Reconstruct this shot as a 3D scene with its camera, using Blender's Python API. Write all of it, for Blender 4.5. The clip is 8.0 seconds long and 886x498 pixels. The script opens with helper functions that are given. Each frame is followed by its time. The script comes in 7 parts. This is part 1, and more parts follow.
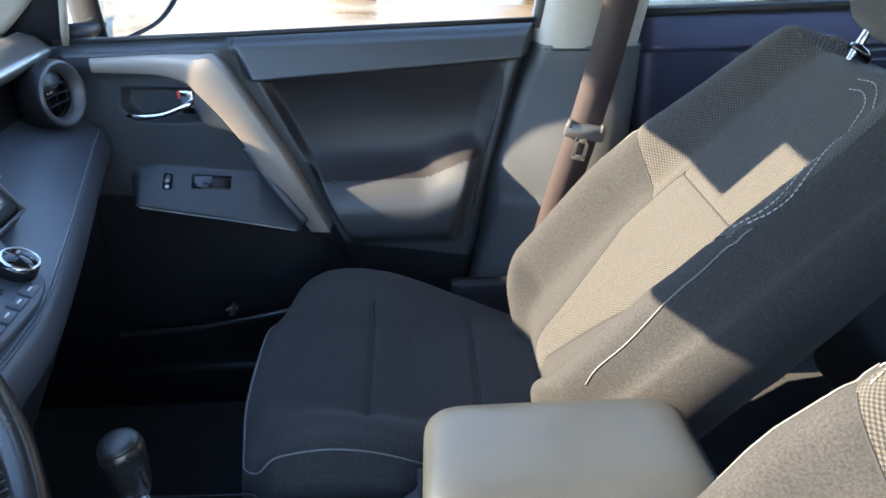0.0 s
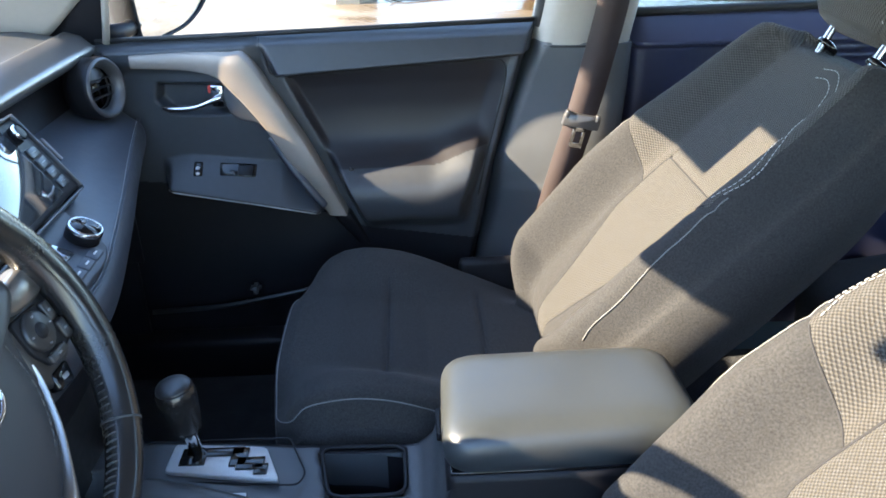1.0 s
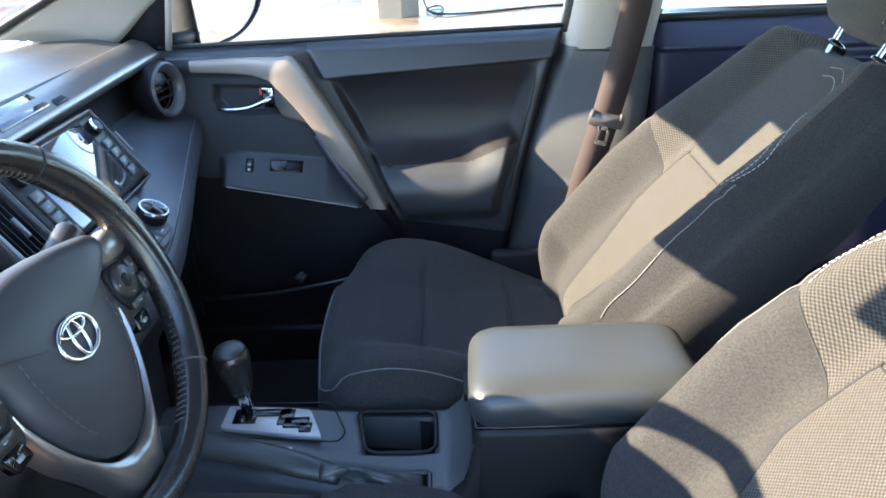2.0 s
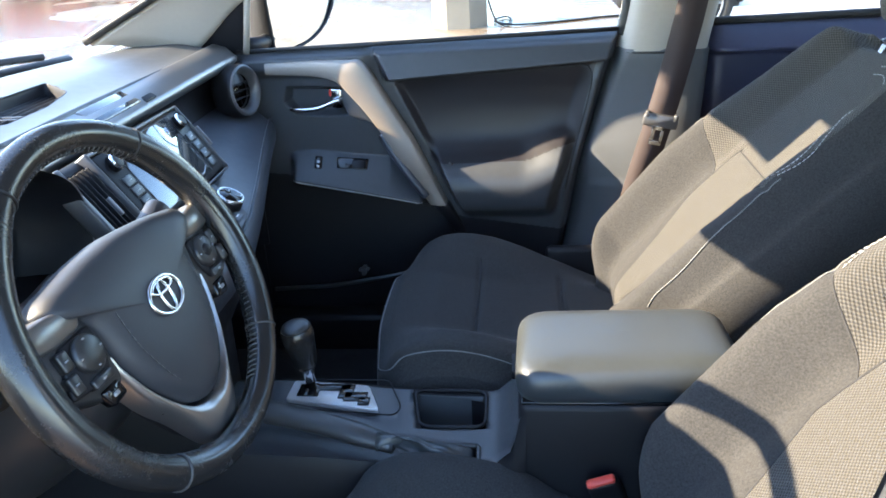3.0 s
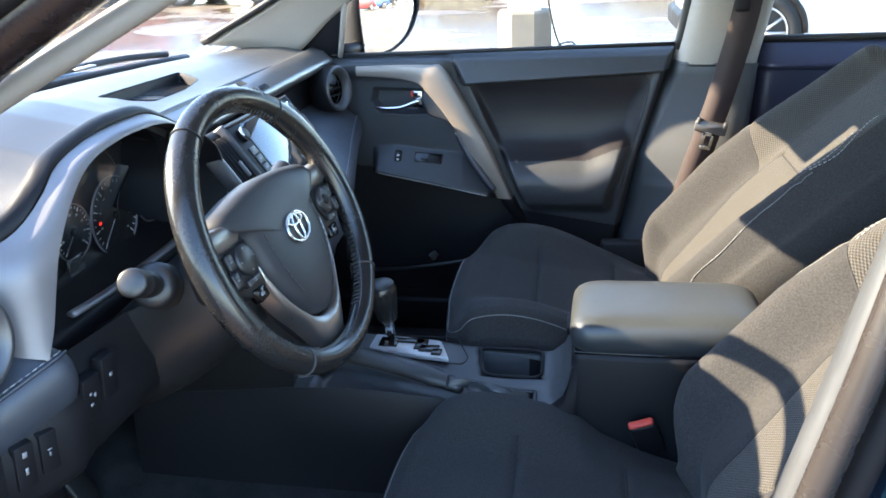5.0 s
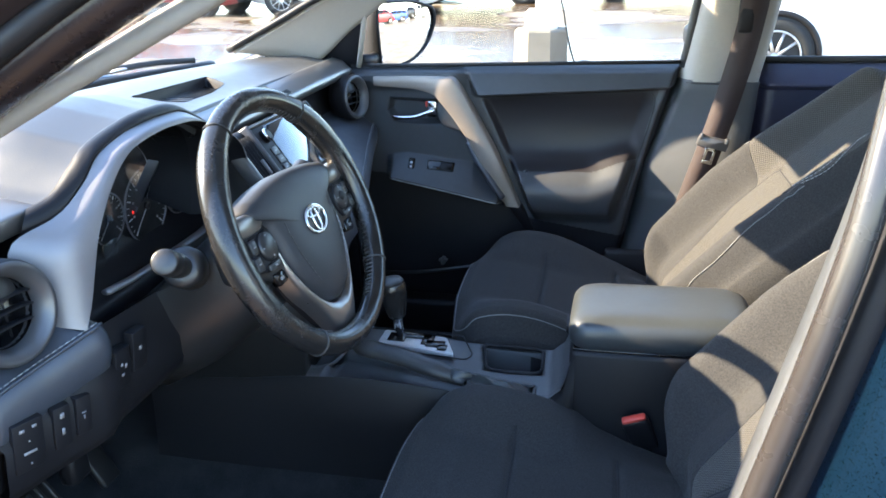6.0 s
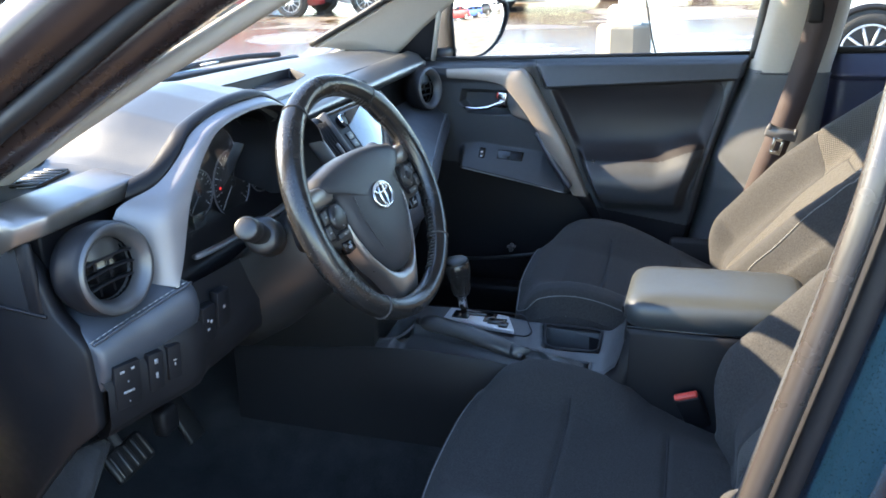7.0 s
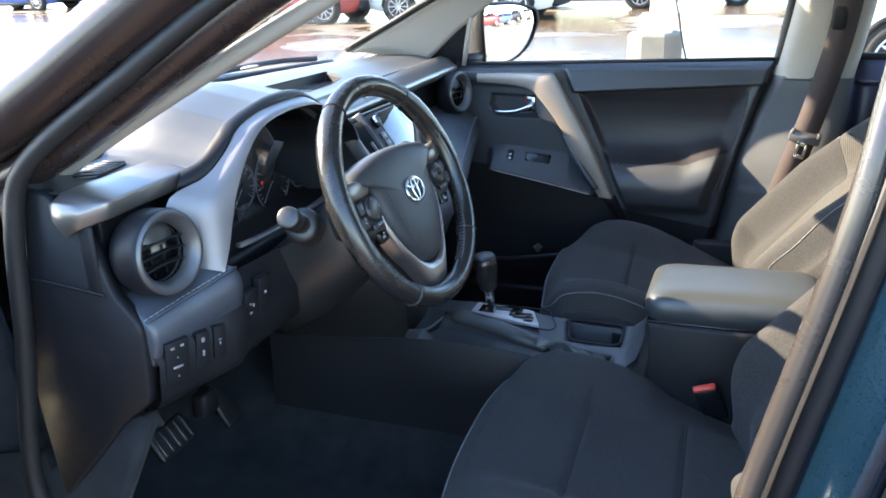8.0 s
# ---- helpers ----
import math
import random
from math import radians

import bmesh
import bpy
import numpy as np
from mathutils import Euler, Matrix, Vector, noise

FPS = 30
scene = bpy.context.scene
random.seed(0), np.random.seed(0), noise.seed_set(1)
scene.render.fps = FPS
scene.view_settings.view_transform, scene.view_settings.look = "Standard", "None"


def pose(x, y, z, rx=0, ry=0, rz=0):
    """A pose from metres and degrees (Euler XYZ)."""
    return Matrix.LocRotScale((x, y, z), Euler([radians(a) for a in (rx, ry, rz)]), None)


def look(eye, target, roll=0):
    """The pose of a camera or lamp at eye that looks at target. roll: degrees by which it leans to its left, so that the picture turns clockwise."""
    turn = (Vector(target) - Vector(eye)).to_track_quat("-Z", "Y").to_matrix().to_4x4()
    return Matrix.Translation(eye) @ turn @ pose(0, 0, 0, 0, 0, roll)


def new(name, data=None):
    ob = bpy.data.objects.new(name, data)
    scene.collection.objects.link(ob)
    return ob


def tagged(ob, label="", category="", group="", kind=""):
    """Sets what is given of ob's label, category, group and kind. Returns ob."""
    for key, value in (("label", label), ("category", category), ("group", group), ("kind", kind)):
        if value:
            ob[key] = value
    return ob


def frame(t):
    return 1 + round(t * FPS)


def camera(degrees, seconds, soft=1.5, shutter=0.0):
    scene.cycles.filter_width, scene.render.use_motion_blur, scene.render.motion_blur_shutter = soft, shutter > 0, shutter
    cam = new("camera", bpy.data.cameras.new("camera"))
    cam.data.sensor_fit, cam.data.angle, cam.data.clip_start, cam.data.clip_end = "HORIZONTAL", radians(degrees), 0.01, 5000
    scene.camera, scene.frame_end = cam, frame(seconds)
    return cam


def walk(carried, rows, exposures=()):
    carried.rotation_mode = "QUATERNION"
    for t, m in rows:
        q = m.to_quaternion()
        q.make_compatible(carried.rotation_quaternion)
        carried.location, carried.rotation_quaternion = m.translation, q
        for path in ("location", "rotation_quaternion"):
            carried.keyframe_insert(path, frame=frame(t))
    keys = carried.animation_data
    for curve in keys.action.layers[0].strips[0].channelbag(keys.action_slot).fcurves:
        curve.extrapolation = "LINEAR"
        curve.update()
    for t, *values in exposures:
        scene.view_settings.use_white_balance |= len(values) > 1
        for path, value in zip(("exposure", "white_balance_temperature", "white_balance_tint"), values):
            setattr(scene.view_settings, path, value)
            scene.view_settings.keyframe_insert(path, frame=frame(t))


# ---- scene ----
# camera and its way past the open door of the car
cam = camera(58.2, 8.0, soft=1.7)
PATH = [
    (0, (0.001, 0.0, 1.312), (0.063, 1.792, 0.427), -1.1),
    (0.5, (-0.008, -0.075, 1.322), (0.056, 1.719, 0.439), -1.2),
    (1, (-0.024, -0.136, 1.324), (0.041, 1.663, 0.453), -1.3),
    (2.5, (0.0, -0.298, 1.327), (-0.119, 1.523, 0.508), -2.8),
    (3, (0.009, -0.333, 1.322), (-0.19, 1.487, 0.519), -3.3),
    (3.5, (0.004, -0.384, 1.32), (-0.253, 1.437, 0.533), -3.5),
    (4, (0.003, -0.44, 1.318), (-0.255, 1.386, 0.544), -2.9),
    (5.5, (0.005, -0.592, 1.317), (-0.356, 1.238, 0.594), -1.8),
    (6, (0.024, -0.627, 1.318), (-0.338, 1.209, 0.613), -0.9),
    (6.5, (0.054, -0.672, 1.315), (-0.411, 1.146, 0.623), -1.4),
    (7, (0.074, -0.704, 1.313), (-0.483, 1.083, 0.61), -2.0),
    (7.5, (0.086, -0.739, 1.314), (-0.485, 1.046, 0.616), -1.7),
    (8, (0.094, -0.77, 1.314), (-0.532, 1.002, 0.63), -2.0),
]
walk(cam, [(t, look(eye, target, roll)) for t, eye, target, roll in PATH],
     exposures=[(0, 3.05, 6450, 10), (1.2, 3.09, 6470, 10), (3.5, 3.10, 6540, 10), (5.5, 2.98, 6600, 10), (8, 3.0, 6650, 10)])

# ---- light ----
SUN_ELEV, SUN_AZ = 29.6, 6.3     # degrees above the ground; degrees that it stands to the driver's side of straight ahead
sun_way = Vector((math.cos(radians(SUN_ELEV)) * math.cos(radians(SUN_AZ)),
                  math.cos(radians(SUN_ELEV)) * math.sin(radians(SUN_AZ)), -math.sin(radians(SUN_ELEV))))
world = bpy.data.worlds.new("sky")
scene.world = world
world.use_nodes = True
wn = world.node_tree.nodes
sky = wn.new("ShaderNodeTexSky")
sky.sky_type = "NISHITA"
sky.sun_disc = False
sky.ozone_density = 3.0
sky.dust_density = 0.4
sky.sun_elevation = radians(SUN_ELEV)
sky.sun_rotation = math.atan2(-sun_way.x, -sun_way.y)
wn["Background"].inputs["Strength"].default_value = 0.15
world.node_tree.links.new(sky.outputs[0], wn["Background"].inputs["Color"])
sun_data = bpy.data.lights.new("sun", "SUN")
sun_data.energy, sun_data.angle, sun_data.color = 3.5, radians(0.55), (1.0, 0.84, 0.61)
sun = new("sun", sun_data)
sun.matrix_world = Matrix.Translation((-20, -8, 14)) @ sun_way.to_track_quat("-Z", "Y").to_matrix().to_4x4()


# ---- building helpers ----
def thing(name, at, label, category, group="", kind=""):
    ob = new(name)
    ob.location = at
    ob.empty_display_size = 0.05
    return tagged(ob, label, category, group, kind)


def mesh_of(geo, mat, smooth=True):
    me = bpy.data.meshes.new("part")
    me.from_pydata([tuple(map(float, v)) for v in geo[0]], [], [tuple(map(int, f)) for f in geo[1]])
    me.update()
    if smooth:
        me.polygons.foreach_set("use_smooth", [True] * len(me.polygons))
    me.materials.append(mat)
    return me


def part(name, geo, mat, parent=None, label="", smooth=True, sub=0, bevel=0.0, solid=0.0):
    """One mesh, modelled in the place's own coordinates, as a part of parent (or of none)."""
    ob = new(name, mesh_of(geo, mat, smooth))
    if parent is not None:
        root = parent.location.copy()
        if parent.parent is not None:
            root = parent.parent.location.copy()
        ob.parent = parent
        ob.matrix_parent_inverse = Matrix.Translation(-root)
        if parent.parent is not None:
            ob.matrix_parent_inverse = Matrix()
    if label:
        ob["label"] = label
    if solid:
        m = ob.modifiers.new("solid", "SOLIDIFY")
        m.thickness, m.offset = solid, -1
    if bevel:
        m = ob.modifiers.new("bevel", "BEVEL")
        m.width, m.segments, m.limit_method, m.angle_limit = bevel, 2, "ANGLE", radians(35)
    if sub:
        m = ob.modifiers.new("sub", "SUBSURF")
        m.levels = m.render_levels = sub
    return ob


def join(*geos):
    vs, fs = [], []
    for v, f in geos:
        n = len(vs)
        vs += [tuple(p) for p in v]
        fs += [tuple(i + n for i in q) for q in f]
    return vs, fs


def grid(P, closed_u=False, closed_v=False, cap=False, flip=False):
    """Quads over an array of points (n, m, 3)."""
    P = np.asarray(P, float)
    n, m = P.shape[:2]
    fs = []
    for i in range(n if closed_u else n - 1):
        for j in range(m if closed_v else m - 1):
            a, b = i * m + j, i * m + (j + 1) % m
            c, d = ((i + 1) % n) * m + (j + 1) % m, ((i + 1) % n) * m + j
            fs.append((a, d, c, b) if flip else (a, b, c, d))
    if cap:
        first, last = list(range(m)), list(range((n - 1) * m, n * m))
        fs += [tuple(first if flip else first[::-1]), tuple(last[::-1] if flip else last)]
    return [tuple(p) for p in P.reshape(-1, 3)], fs


def moved(geo, m):
    return [tuple(m @ Vector(v)) for v in geo[0]], geo[1]


def slab(x0, x1, y0, y1, z0, z1, r=0.0, seg=2):
    """A box with rounded edges."""
    bm = bmesh.new()
    bmesh.ops.create_cube(bm, size=1)
    for v in bm.verts:
        v.co = ((x0 + x1) / 2 + v.co.x * (x1 - x0), (y0 + y1) / 2 + v.co.y * (y1 - y0), (z0 + z1) / 2 + v.co.z * (z1 - z0))
    if r:
        bmesh.ops.bevel(bm, geom=bm.edges[:], offset=r, segments=seg, profile=0.5, affect="EDGES")
    bm.verts.index_update()
    geo = [tuple(v.co) for v in bm.verts], [tuple(v.index for v in f.verts) for f in bm.faces]
    bm.free()
    return geo


def curve_pts(pts, n, closed=False):
    """n points evenly along a smooth (Catmull-Rom) line through pts."""
    p = np.asarray(pts, float)
    k = len(p)
    out = []
    for i in range(k if closed else k - 1):
        a, b = p[i], p[(i + 1) % k]
        before = p[(i - 1) % k] if closed or i else 2 * a - b
        after = p[(i + 2) % k] if closed or i < k - 2 else 2 * b - a
        for s in np.linspace(0, 1, 12, endpoint=False):
            out.append(0.5 * (2 * a + (b - before) * s + (2 * before - 5 * a + 4 * b - after) * s * s + (3 * a - before - 3 * b + after) * s ** 3))
    out.append(p[0] if closed else p[-1])
    out = np.array(out)
    d = np.r_[0, np.cumsum(np.linalg.norm(np.diff(out, axis=0), axis=1))]
    at = np.linspace(0, d[-1], n + 1)[:-1] if closed else np.linspace(0, d[-1], n)
    return np.stack([np.interp(at, d, out[:, k]) for k in range(out.shape[1])], 1)


def tube(pts, r, sides=8, closed=False, flat=1.0, up=(0, 0, 1)):
    """A round (or, with flat, oval) tube along points."""
    p = np.asarray(pts, float)
    t = np.roll(p, -1, 0) - np.roll(p, 1, 0) if closed else np.gradient(p, axis=0)
    t /= np.linalg.norm(t, axis=1)[:, None] + 1e-12
    a = np.cross(t, up)
    a /= np.linalg.norm(a, axis=1)[:, None] + 1e-9
    b = np.cross(a, t)
    r = np.broadcast_to(np.asarray(r, float), (len(p),))
    th = np.linspace(0, 2 * np.pi, sides, endpoint=False)
    P = p[:, None] + r[:, None, None] * (np.cos(th)[None, :, None] * a[:, None] + flat * np.sin(th)[None, :, None] * b[:, None])
    return grid(P, closed_u=closed, closed_v=True, cap=not closed)


def lathe(profile, at, axis, sides=32, cap=True):
    """Rings of (radius, height) about an axis."""
    q = Vector(axis).to_track_quat("Z", "Y").to_matrix()
    th = np.linspace(0, 2 * np.pi, sides, endpoint=False)
    P = []
    for r, h in profile:
        P.append([tuple(Vector(at) + q @ Vector((r * math.cos(a), r * math.sin(a), h))) for a in th])
    return grid(P, closed_v=True, cap=cap)


def plate(outline, place, depth, r=0.0):
    """A flat piece with thickness: a 2D outline, placed by place(u, v, w); w runs through its thickness."""
    n = len(outline)
    loops = [(0.0, r), (r, 0.0), (depth, 0.0)] if r else [(0.0, 0.0), (depth, 0.0)]
    c = np.mean(outline, 0)
    P = []
    o = np.asarray(outline, float)
    e = np.roll(o, -1, 0) - np.roll(o, 1, 0)
    nrm = np.stack([e[:, 1], -e[:, 0]], 1)
    nrm /= np.linalg.norm(nrm, axis=1)[:, None] + 1e-9
    if np.mean(np.sum((o - c) * nrm, 1)) < 0:
        nrm = -nrm
    for w, inset in loops:
        P.append([place(*(o[i] - nrm[i] * inset), w) for i in range(n)])
    v, f = grid(P, closed_v=True)
    f.append(tuple(range(n))[::-1])
    f.append(tuple(range((len(loops) - 1) * n, len(loops) * n)))
    return v, f


def rounded(outline, r, n=5):
    """A 2D outline with its corners rounded."""
    out = []
    k = len(outline)
    for i in range(k):
        p0, p1, p2 = (np.array(outline[j % k], float) for j in (i - 1, i, i + 1))
        a, b = p0 - p1, p2 - p1
        ra = min(r, np.linalg.norm(a) * 0.45, np.linalg.norm(b) * 0.45)
        a, b = p1 + a / np.linalg.norm(a) * ra, p1 + b / np.linalg.norm(b) * ra
        for s in np.linspace(0, 1, n):
            out.append(tuple((1 - s) ** 2 * a + 2 * s * (1 - s) * p1 + s * s * b))
    return out


def smooth(a, b, x):
    s = np.clip((np.asarray(x, float) - a) / (b - a), 0, 1)
    return s * s * (3 - 2 * s)


def inside(poly, X, Z):
    """Signed distance to a polygon, positive inside."""
    P = np.asarray(poly, float)
    d = np.full(X.shape, 1e9)
    odd = np.zeros(X.shape, bool)
    for (ax, az), (bx, bz) in zip(P, np.roll(P, -1, 0)):
        ex, ez = bx - ax, bz - az
        s = np.clip(((X - ax) * ex + (Z - az) * ez) / (ex * ex + ez * ez), 0, 1)
        d = np.minimum(d, np.hypot(X - ax - s * ex, Z - az - s * ez))
        cross = ((az > Z) != (bz > Z)) & (X < ex * (Z - az) / (ez if ez else 1e-9) + ax)
        odd ^= cross
    return np.where(odd, d, -d)


def stitches(pts, r=0.0011, length=0.0055, gap=0.0025):
    """Sewing thread: short raised stitches along a line."""
    d = np.linalg.norm(np.diff(pts, axis=0), axis=1).sum()
    n = max(2, int(d / (length + gap)))
    p = curve_pts(pts, n * 4 + 1)
    geos = []
    for i in range(n):
        geos.append(tube(p[i * 4:i * 4 + 4], [r * 0.6, r, r, r * 0.6], 5))
    return join(*geos)


# ---- materials ----
def material(name, base, rough=0.5, metal=0.0, var=0.15, scale=6.0, grain=0.0, grain_scale=900.0, grain_kind="noise", tint=None,
             coat=0.0, sheen=0.0, rough_var=0.1, spec=0.5, stretch=None, big_bump=0.0, per_piece=0.0):
    """A surface with broad stains, fine grain and a grain's relief, in real size."""
    m = bpy.data.materials.new(name)
    m.use_nodes = True
    nt = m.node_tree
    N, L = nt.nodes, nt.links
    bsdf = N["Principled BSDF"]
    co = N.new("ShaderNodeTexCoord")
    vec = co.outputs["Object"]
    if stretch:
        mp = N.new("ShaderNodeMapping")
        mp.inputs["Scale"].default_value = stretch
        L.new(vec, mp.inputs[0])
        vec = mp.outputs[0]
    broad = N.new("ShaderNodeTexNoise")
    broad.inputs["Scale"].default_value, broad.inputs["Detail"].default_value = scale, 5
    fine = N.new("ShaderNodeTexNoise")
    fine.inputs["Scale"].default_value, fine.inputs["Detail"].default_value = scale * 14, 3
    for t in (broad, fine):
        L.new(vec, t.inputs["Vector"])
    add = N.new("ShaderNodeMath")
    add.operation = "MULTIPLY_ADD"
    add.inputs[1].default_value = 0.5
    L.new(fine.outputs["Fac"], add.inputs[0])
    L.new(broad.outputs["Fac"], add.inputs[2])
    ramp = N.new("ShaderNodeMapRange")
    ramp.inputs["From Min"].default_value, ramp.inputs["From Max"].default_value = 0.45, 1.05
    L.new(add.outputs[0], ramp.inputs["Value"])
    mix = N.new("ShaderNodeMix")
    mix.data_type = "RGBA"
    c = Vector(base)
    other = Vector(tint) if tint else c * (1 + var)
    mix.inputs["A"].default_value = (*(c * (1 - var)), 1)
    mix.inputs["B"].default_value = (*other, 1)
    L.new(ramp.outputs[0], mix.inputs["Factor"])
    color = mix.outputs["Result"]
    if per_piece:
        info = N.new("ShaderNodeObjectInfo")
        hs = N.new("ShaderNodeHueSaturation")
        mr = N.new("ShaderNodeMapRange")
        mr.inputs["To Min"].default_value, mr.inputs["To Max"].default_value = 1 - per_piece, 1 + per_piece
        L.new(info.outputs["Random"], mr.inputs["Value"])
        L.new(mr.outputs[0], hs.inputs["Value"])
        L.new(color, hs.inputs["Color"])
        color = hs.outputs[0]
    L.new(color, bsdf.inputs["Base Color"])
    rr = N.new("ShaderNodeMapRange")
    rr.inputs["To Min"].default_value, rr.inputs["To Max"].default_value = max(0.02, rough - rough_var), min(1, rough + rough_var)
    L.new(ramp.outputs[0], rr.inputs["Value"])
    L.new(rr.outputs[0], bsdf.inputs["Roughness"])
    bsdf.inputs["Metallic"].default_value = metal
    bsdf.inputs["Specular IOR Level"].default_value = spec
    bsdf.inputs["Coat Weight"].default_value = coat
    bsdf.inputs["Coat Roughness"].default_value = 0.06
    if sheen:
        bsdf.inputs["Sheen Weight"].default_value = sheen
        bsdf.inputs["Sheen Roughness"].default_value = 0.45
    normal = None
    if big_bump:
        bb = N.new("ShaderNodeBump")
        bb.inputs["Distance"].default_value, bb.inputs["Strength"].default_value = big_bump, 1
        L.new(broad.outputs["Fac"], bb.inputs["Height"])
        normal = bb.outputs[0]
    if grain:
        if grain_kind == "noise":
            g = N.new("ShaderNodeTexNoise")
            g.inputs["Detail"].default_value = 2
            out = g.outputs["Fac"]
        else:
            g = N.new("ShaderNodeTexVoronoi")
            g.feature = "F1" if grain_kind == "cells" else "SMOOTH_F1"
            out = g.outputs["Distance"]
        g.inputs["Scale"].default_value = grain_scale
        L.new(co.outputs["Object"], g.inputs["Vector"])
        b = N.new("ShaderNodeBump")
        b.inputs["Distance"].default_value, b.inputs["Strength"].default_value = grain, 0.9
        L.new(out, b.inputs["Height"])
        if normal:
            L.new(normal, b.inputs["Normal"])
        normal = b.outputs[0]
    if normal:
        L.new(normal, bsdf.inputs["Normal"])
    return m


def woven(name, base, dark, pitch, kind="mesh", lean=-45):
    """Seat cloth whose yarns make a pattern of small cells or ribs."""
    m = material(name, base, 0.95, var=0.18, scale=220, sheen=0.12, spec=0.12)
    N, L = m.node_tree.nodes, m.node_tree.links
    bsdf = N["Principled BSDF"]
    co = N.new("ShaderNodeTexCoord")
    mp = N.new("ShaderNodeMapping")
    # the seat back's own directions: across (y) and along the leaning back
    mp.inputs["Rotation"].default_value = (0, radians(lean), 0)
    L.new(co.outputs["Object"], mp.inputs[0])
    sep = N.new("ShaderNodeSeparateXYZ")
    L.new(mp.outputs[0], sep.inputs[0])
    waves = []
    for axis, k in (("Y", 1.0), ("Z" if lean else "X", 1.0)):
        mul = N.new("ShaderNodeMath")
        mul.operation = "MULTIPLY"
        mul.inputs[1].default_value = 2 * math.pi / pitch * k
        L.new(sep.outputs[axis], mul.inputs[0])
        sn = N.new("ShaderNodeMath")
        sn.operation = "SINE"
        L.new(mul.outputs[0], sn.inputs[0])
        waves.append(sn.outputs[0])
    pr = N.new("ShaderNodeMath")
    pr.operation = "MULTIPLY" if kind == "mesh" else "MAXIMUM"
    L.new(waves[0], pr.inputs[0])
    L.new(waves[1], pr.inputs[1])
    mr = N.new("ShaderNodeMapRange")
    mr.inputs["From Min"].default_value, mr.inputs["From Max"].default_value = -0.6, 0.6
    L.new(pr.outputs[0], mr.inputs["Value"])
    old = bsdf.inputs["Base Color"].links[0].from_socket
    mix = N.new("ShaderNodeMix")
    mix.data_type = "RGBA"
    mix.inputs["A"].default_value = (*dark, 1)
    L.new(old, mix.inputs["B"])
    L.new(mr.outputs[0], mix.inputs["Factor"])
    L.new(mix.outputs["Result"], bsdf.inputs["Base Color"])
    b = N.new("ShaderNodeBump")
    b.inputs["Distance"].default_value = 0.0012
    L.new(mr.outputs[0], b.inputs["Height"])
    L.new(b.outputs[0], bsdf.inputs["Normal"])
    return m


def clear_glass(name, tint=(0.93, 0.96, 0.95), ior=1.5):
    """A thin clear pane: it lets light straight through and mirrors by Fresnel."""
    m = bpy.data.materials.new(name)
    m.use_nodes = True
    N, L = m.node_tree.nodes, m.node_tree.links
    N.remove(N["Principled BSDF"])
    tr, gl, fr, mx = (N.new("ShaderNode" + k) for k in ("BsdfTransparent", "BsdfGlossy", "Fresnel", "MixShader"))
    tr.inputs[0].default_value = (*tint, 1)
    gl.inputs["Roughness"].default_value = 0.01
    fr.inputs[0].default_value = ior
    L.new(fr.outputs[0], mx.inputs[0])
    L.new(tr.outputs[0], mx.inputs[1])
    L.new(gl.outputs[0], mx.inputs[2])
    L.new(mx.outputs[0], N["Material Output"].inputs[0])
    return m


def glowing(name, color, strength):
    m = bpy.data.materials.new(name)
    m.use_nodes = True
    b = m.node_tree.nodes["Principled BSDF"]
    b.inputs["Base Color"].default_value = (*color, 1)
    b.inputs["Emission Color"].default_value = (*color, 1)
    b.inputs["Emission Strength"].default_value = strength
    return m


M_cloth = material("seat_cloth", (0.046, 0.0455, 0.046), 0.95, var=0.42, scale=380, grain=0.0003, grain_scale=1100, sheen=0.08, spec=0.12)
M_mesh = woven("seat_mesh_cloth", (0.105, 0.10, 0.092), (0.046, 0.044, 0.042), 0.0052)
M_seatback = material("seat_back_cloth", (0.03, 0.03, 0.033), 0.9, var=0.2, scale=7, grain=0.0005, grain_scale=800)
M_spoke = material("polished_spoke_trim", (0.40, 0.385, 0.37), 0.30, 0.9, var=0.05, scale=6, rough_var=0.05)
M_pad = material("wheel_pad_plastic", (0.044, 0.045, 0.050), 0.46, var=0.12, scale=12, grain=0.00004, grain_scale=1100, grain_kind="cells")
M_field = material("door_field_leatherette", (0.021, 0.0185, 0.021), 0.45, var=0.12, scale=6, grain=0.00004, grain_scale=700, grain_kind="cells", spec=0.45)
M_piping = material("grey_piping", (0.20, 0.20, 0.20), 0.8, var=0.1, scale=50)
M_thread = material("grey_thread", (0.42, 0.42, 0.42), 0.8, var=0.15, scale=60)
M_dash = material("dusty_dash_top", (0.056, 0.058, 0.060), 0.41, var=0.14, scale=4, grain=0.00010, grain_scale=520, grain_kind="cells", spec=1.0, rough_var=0.07)
M_soft = material("soft_dash_plastic", (0.040, 0.041, 0.043), 0.42, var=0.15, scale=5, grain=0.00007, grain_scale=650, grain_kind="cells", spec=0.85)
# dark grey leatherette; the blue in its colour stands for reflected sky
M_leather = material("dash_leatherette", (0.044, 0.051, 0.066), 0.45, var=0.12, scale=6, grain=0.00005, grain_scale=700, grain_kind="cells", spec=1.0)
M_door = material("door_soft_plastic", (0.052, 0.056, 0.063), 0.42, var=0.15, scale=5, grain=0.00005, grain_scale=700, grain_kind="cells", spec=0.6)
M_hard = material("hard_black_plastic", (0.012, 0.012, 0.0145), 0.48, var=0.2, scale=6, grain=0.00005, grain_scale=900, grain_kind="cells", spec=0.32)
M_column = material("column_plastic", (0.022, 0.022, 0.023), 0.38, var=0.15, scale=6, grain=0.00004, grain_scale=900, grain_kind="cells", spec=0.85)
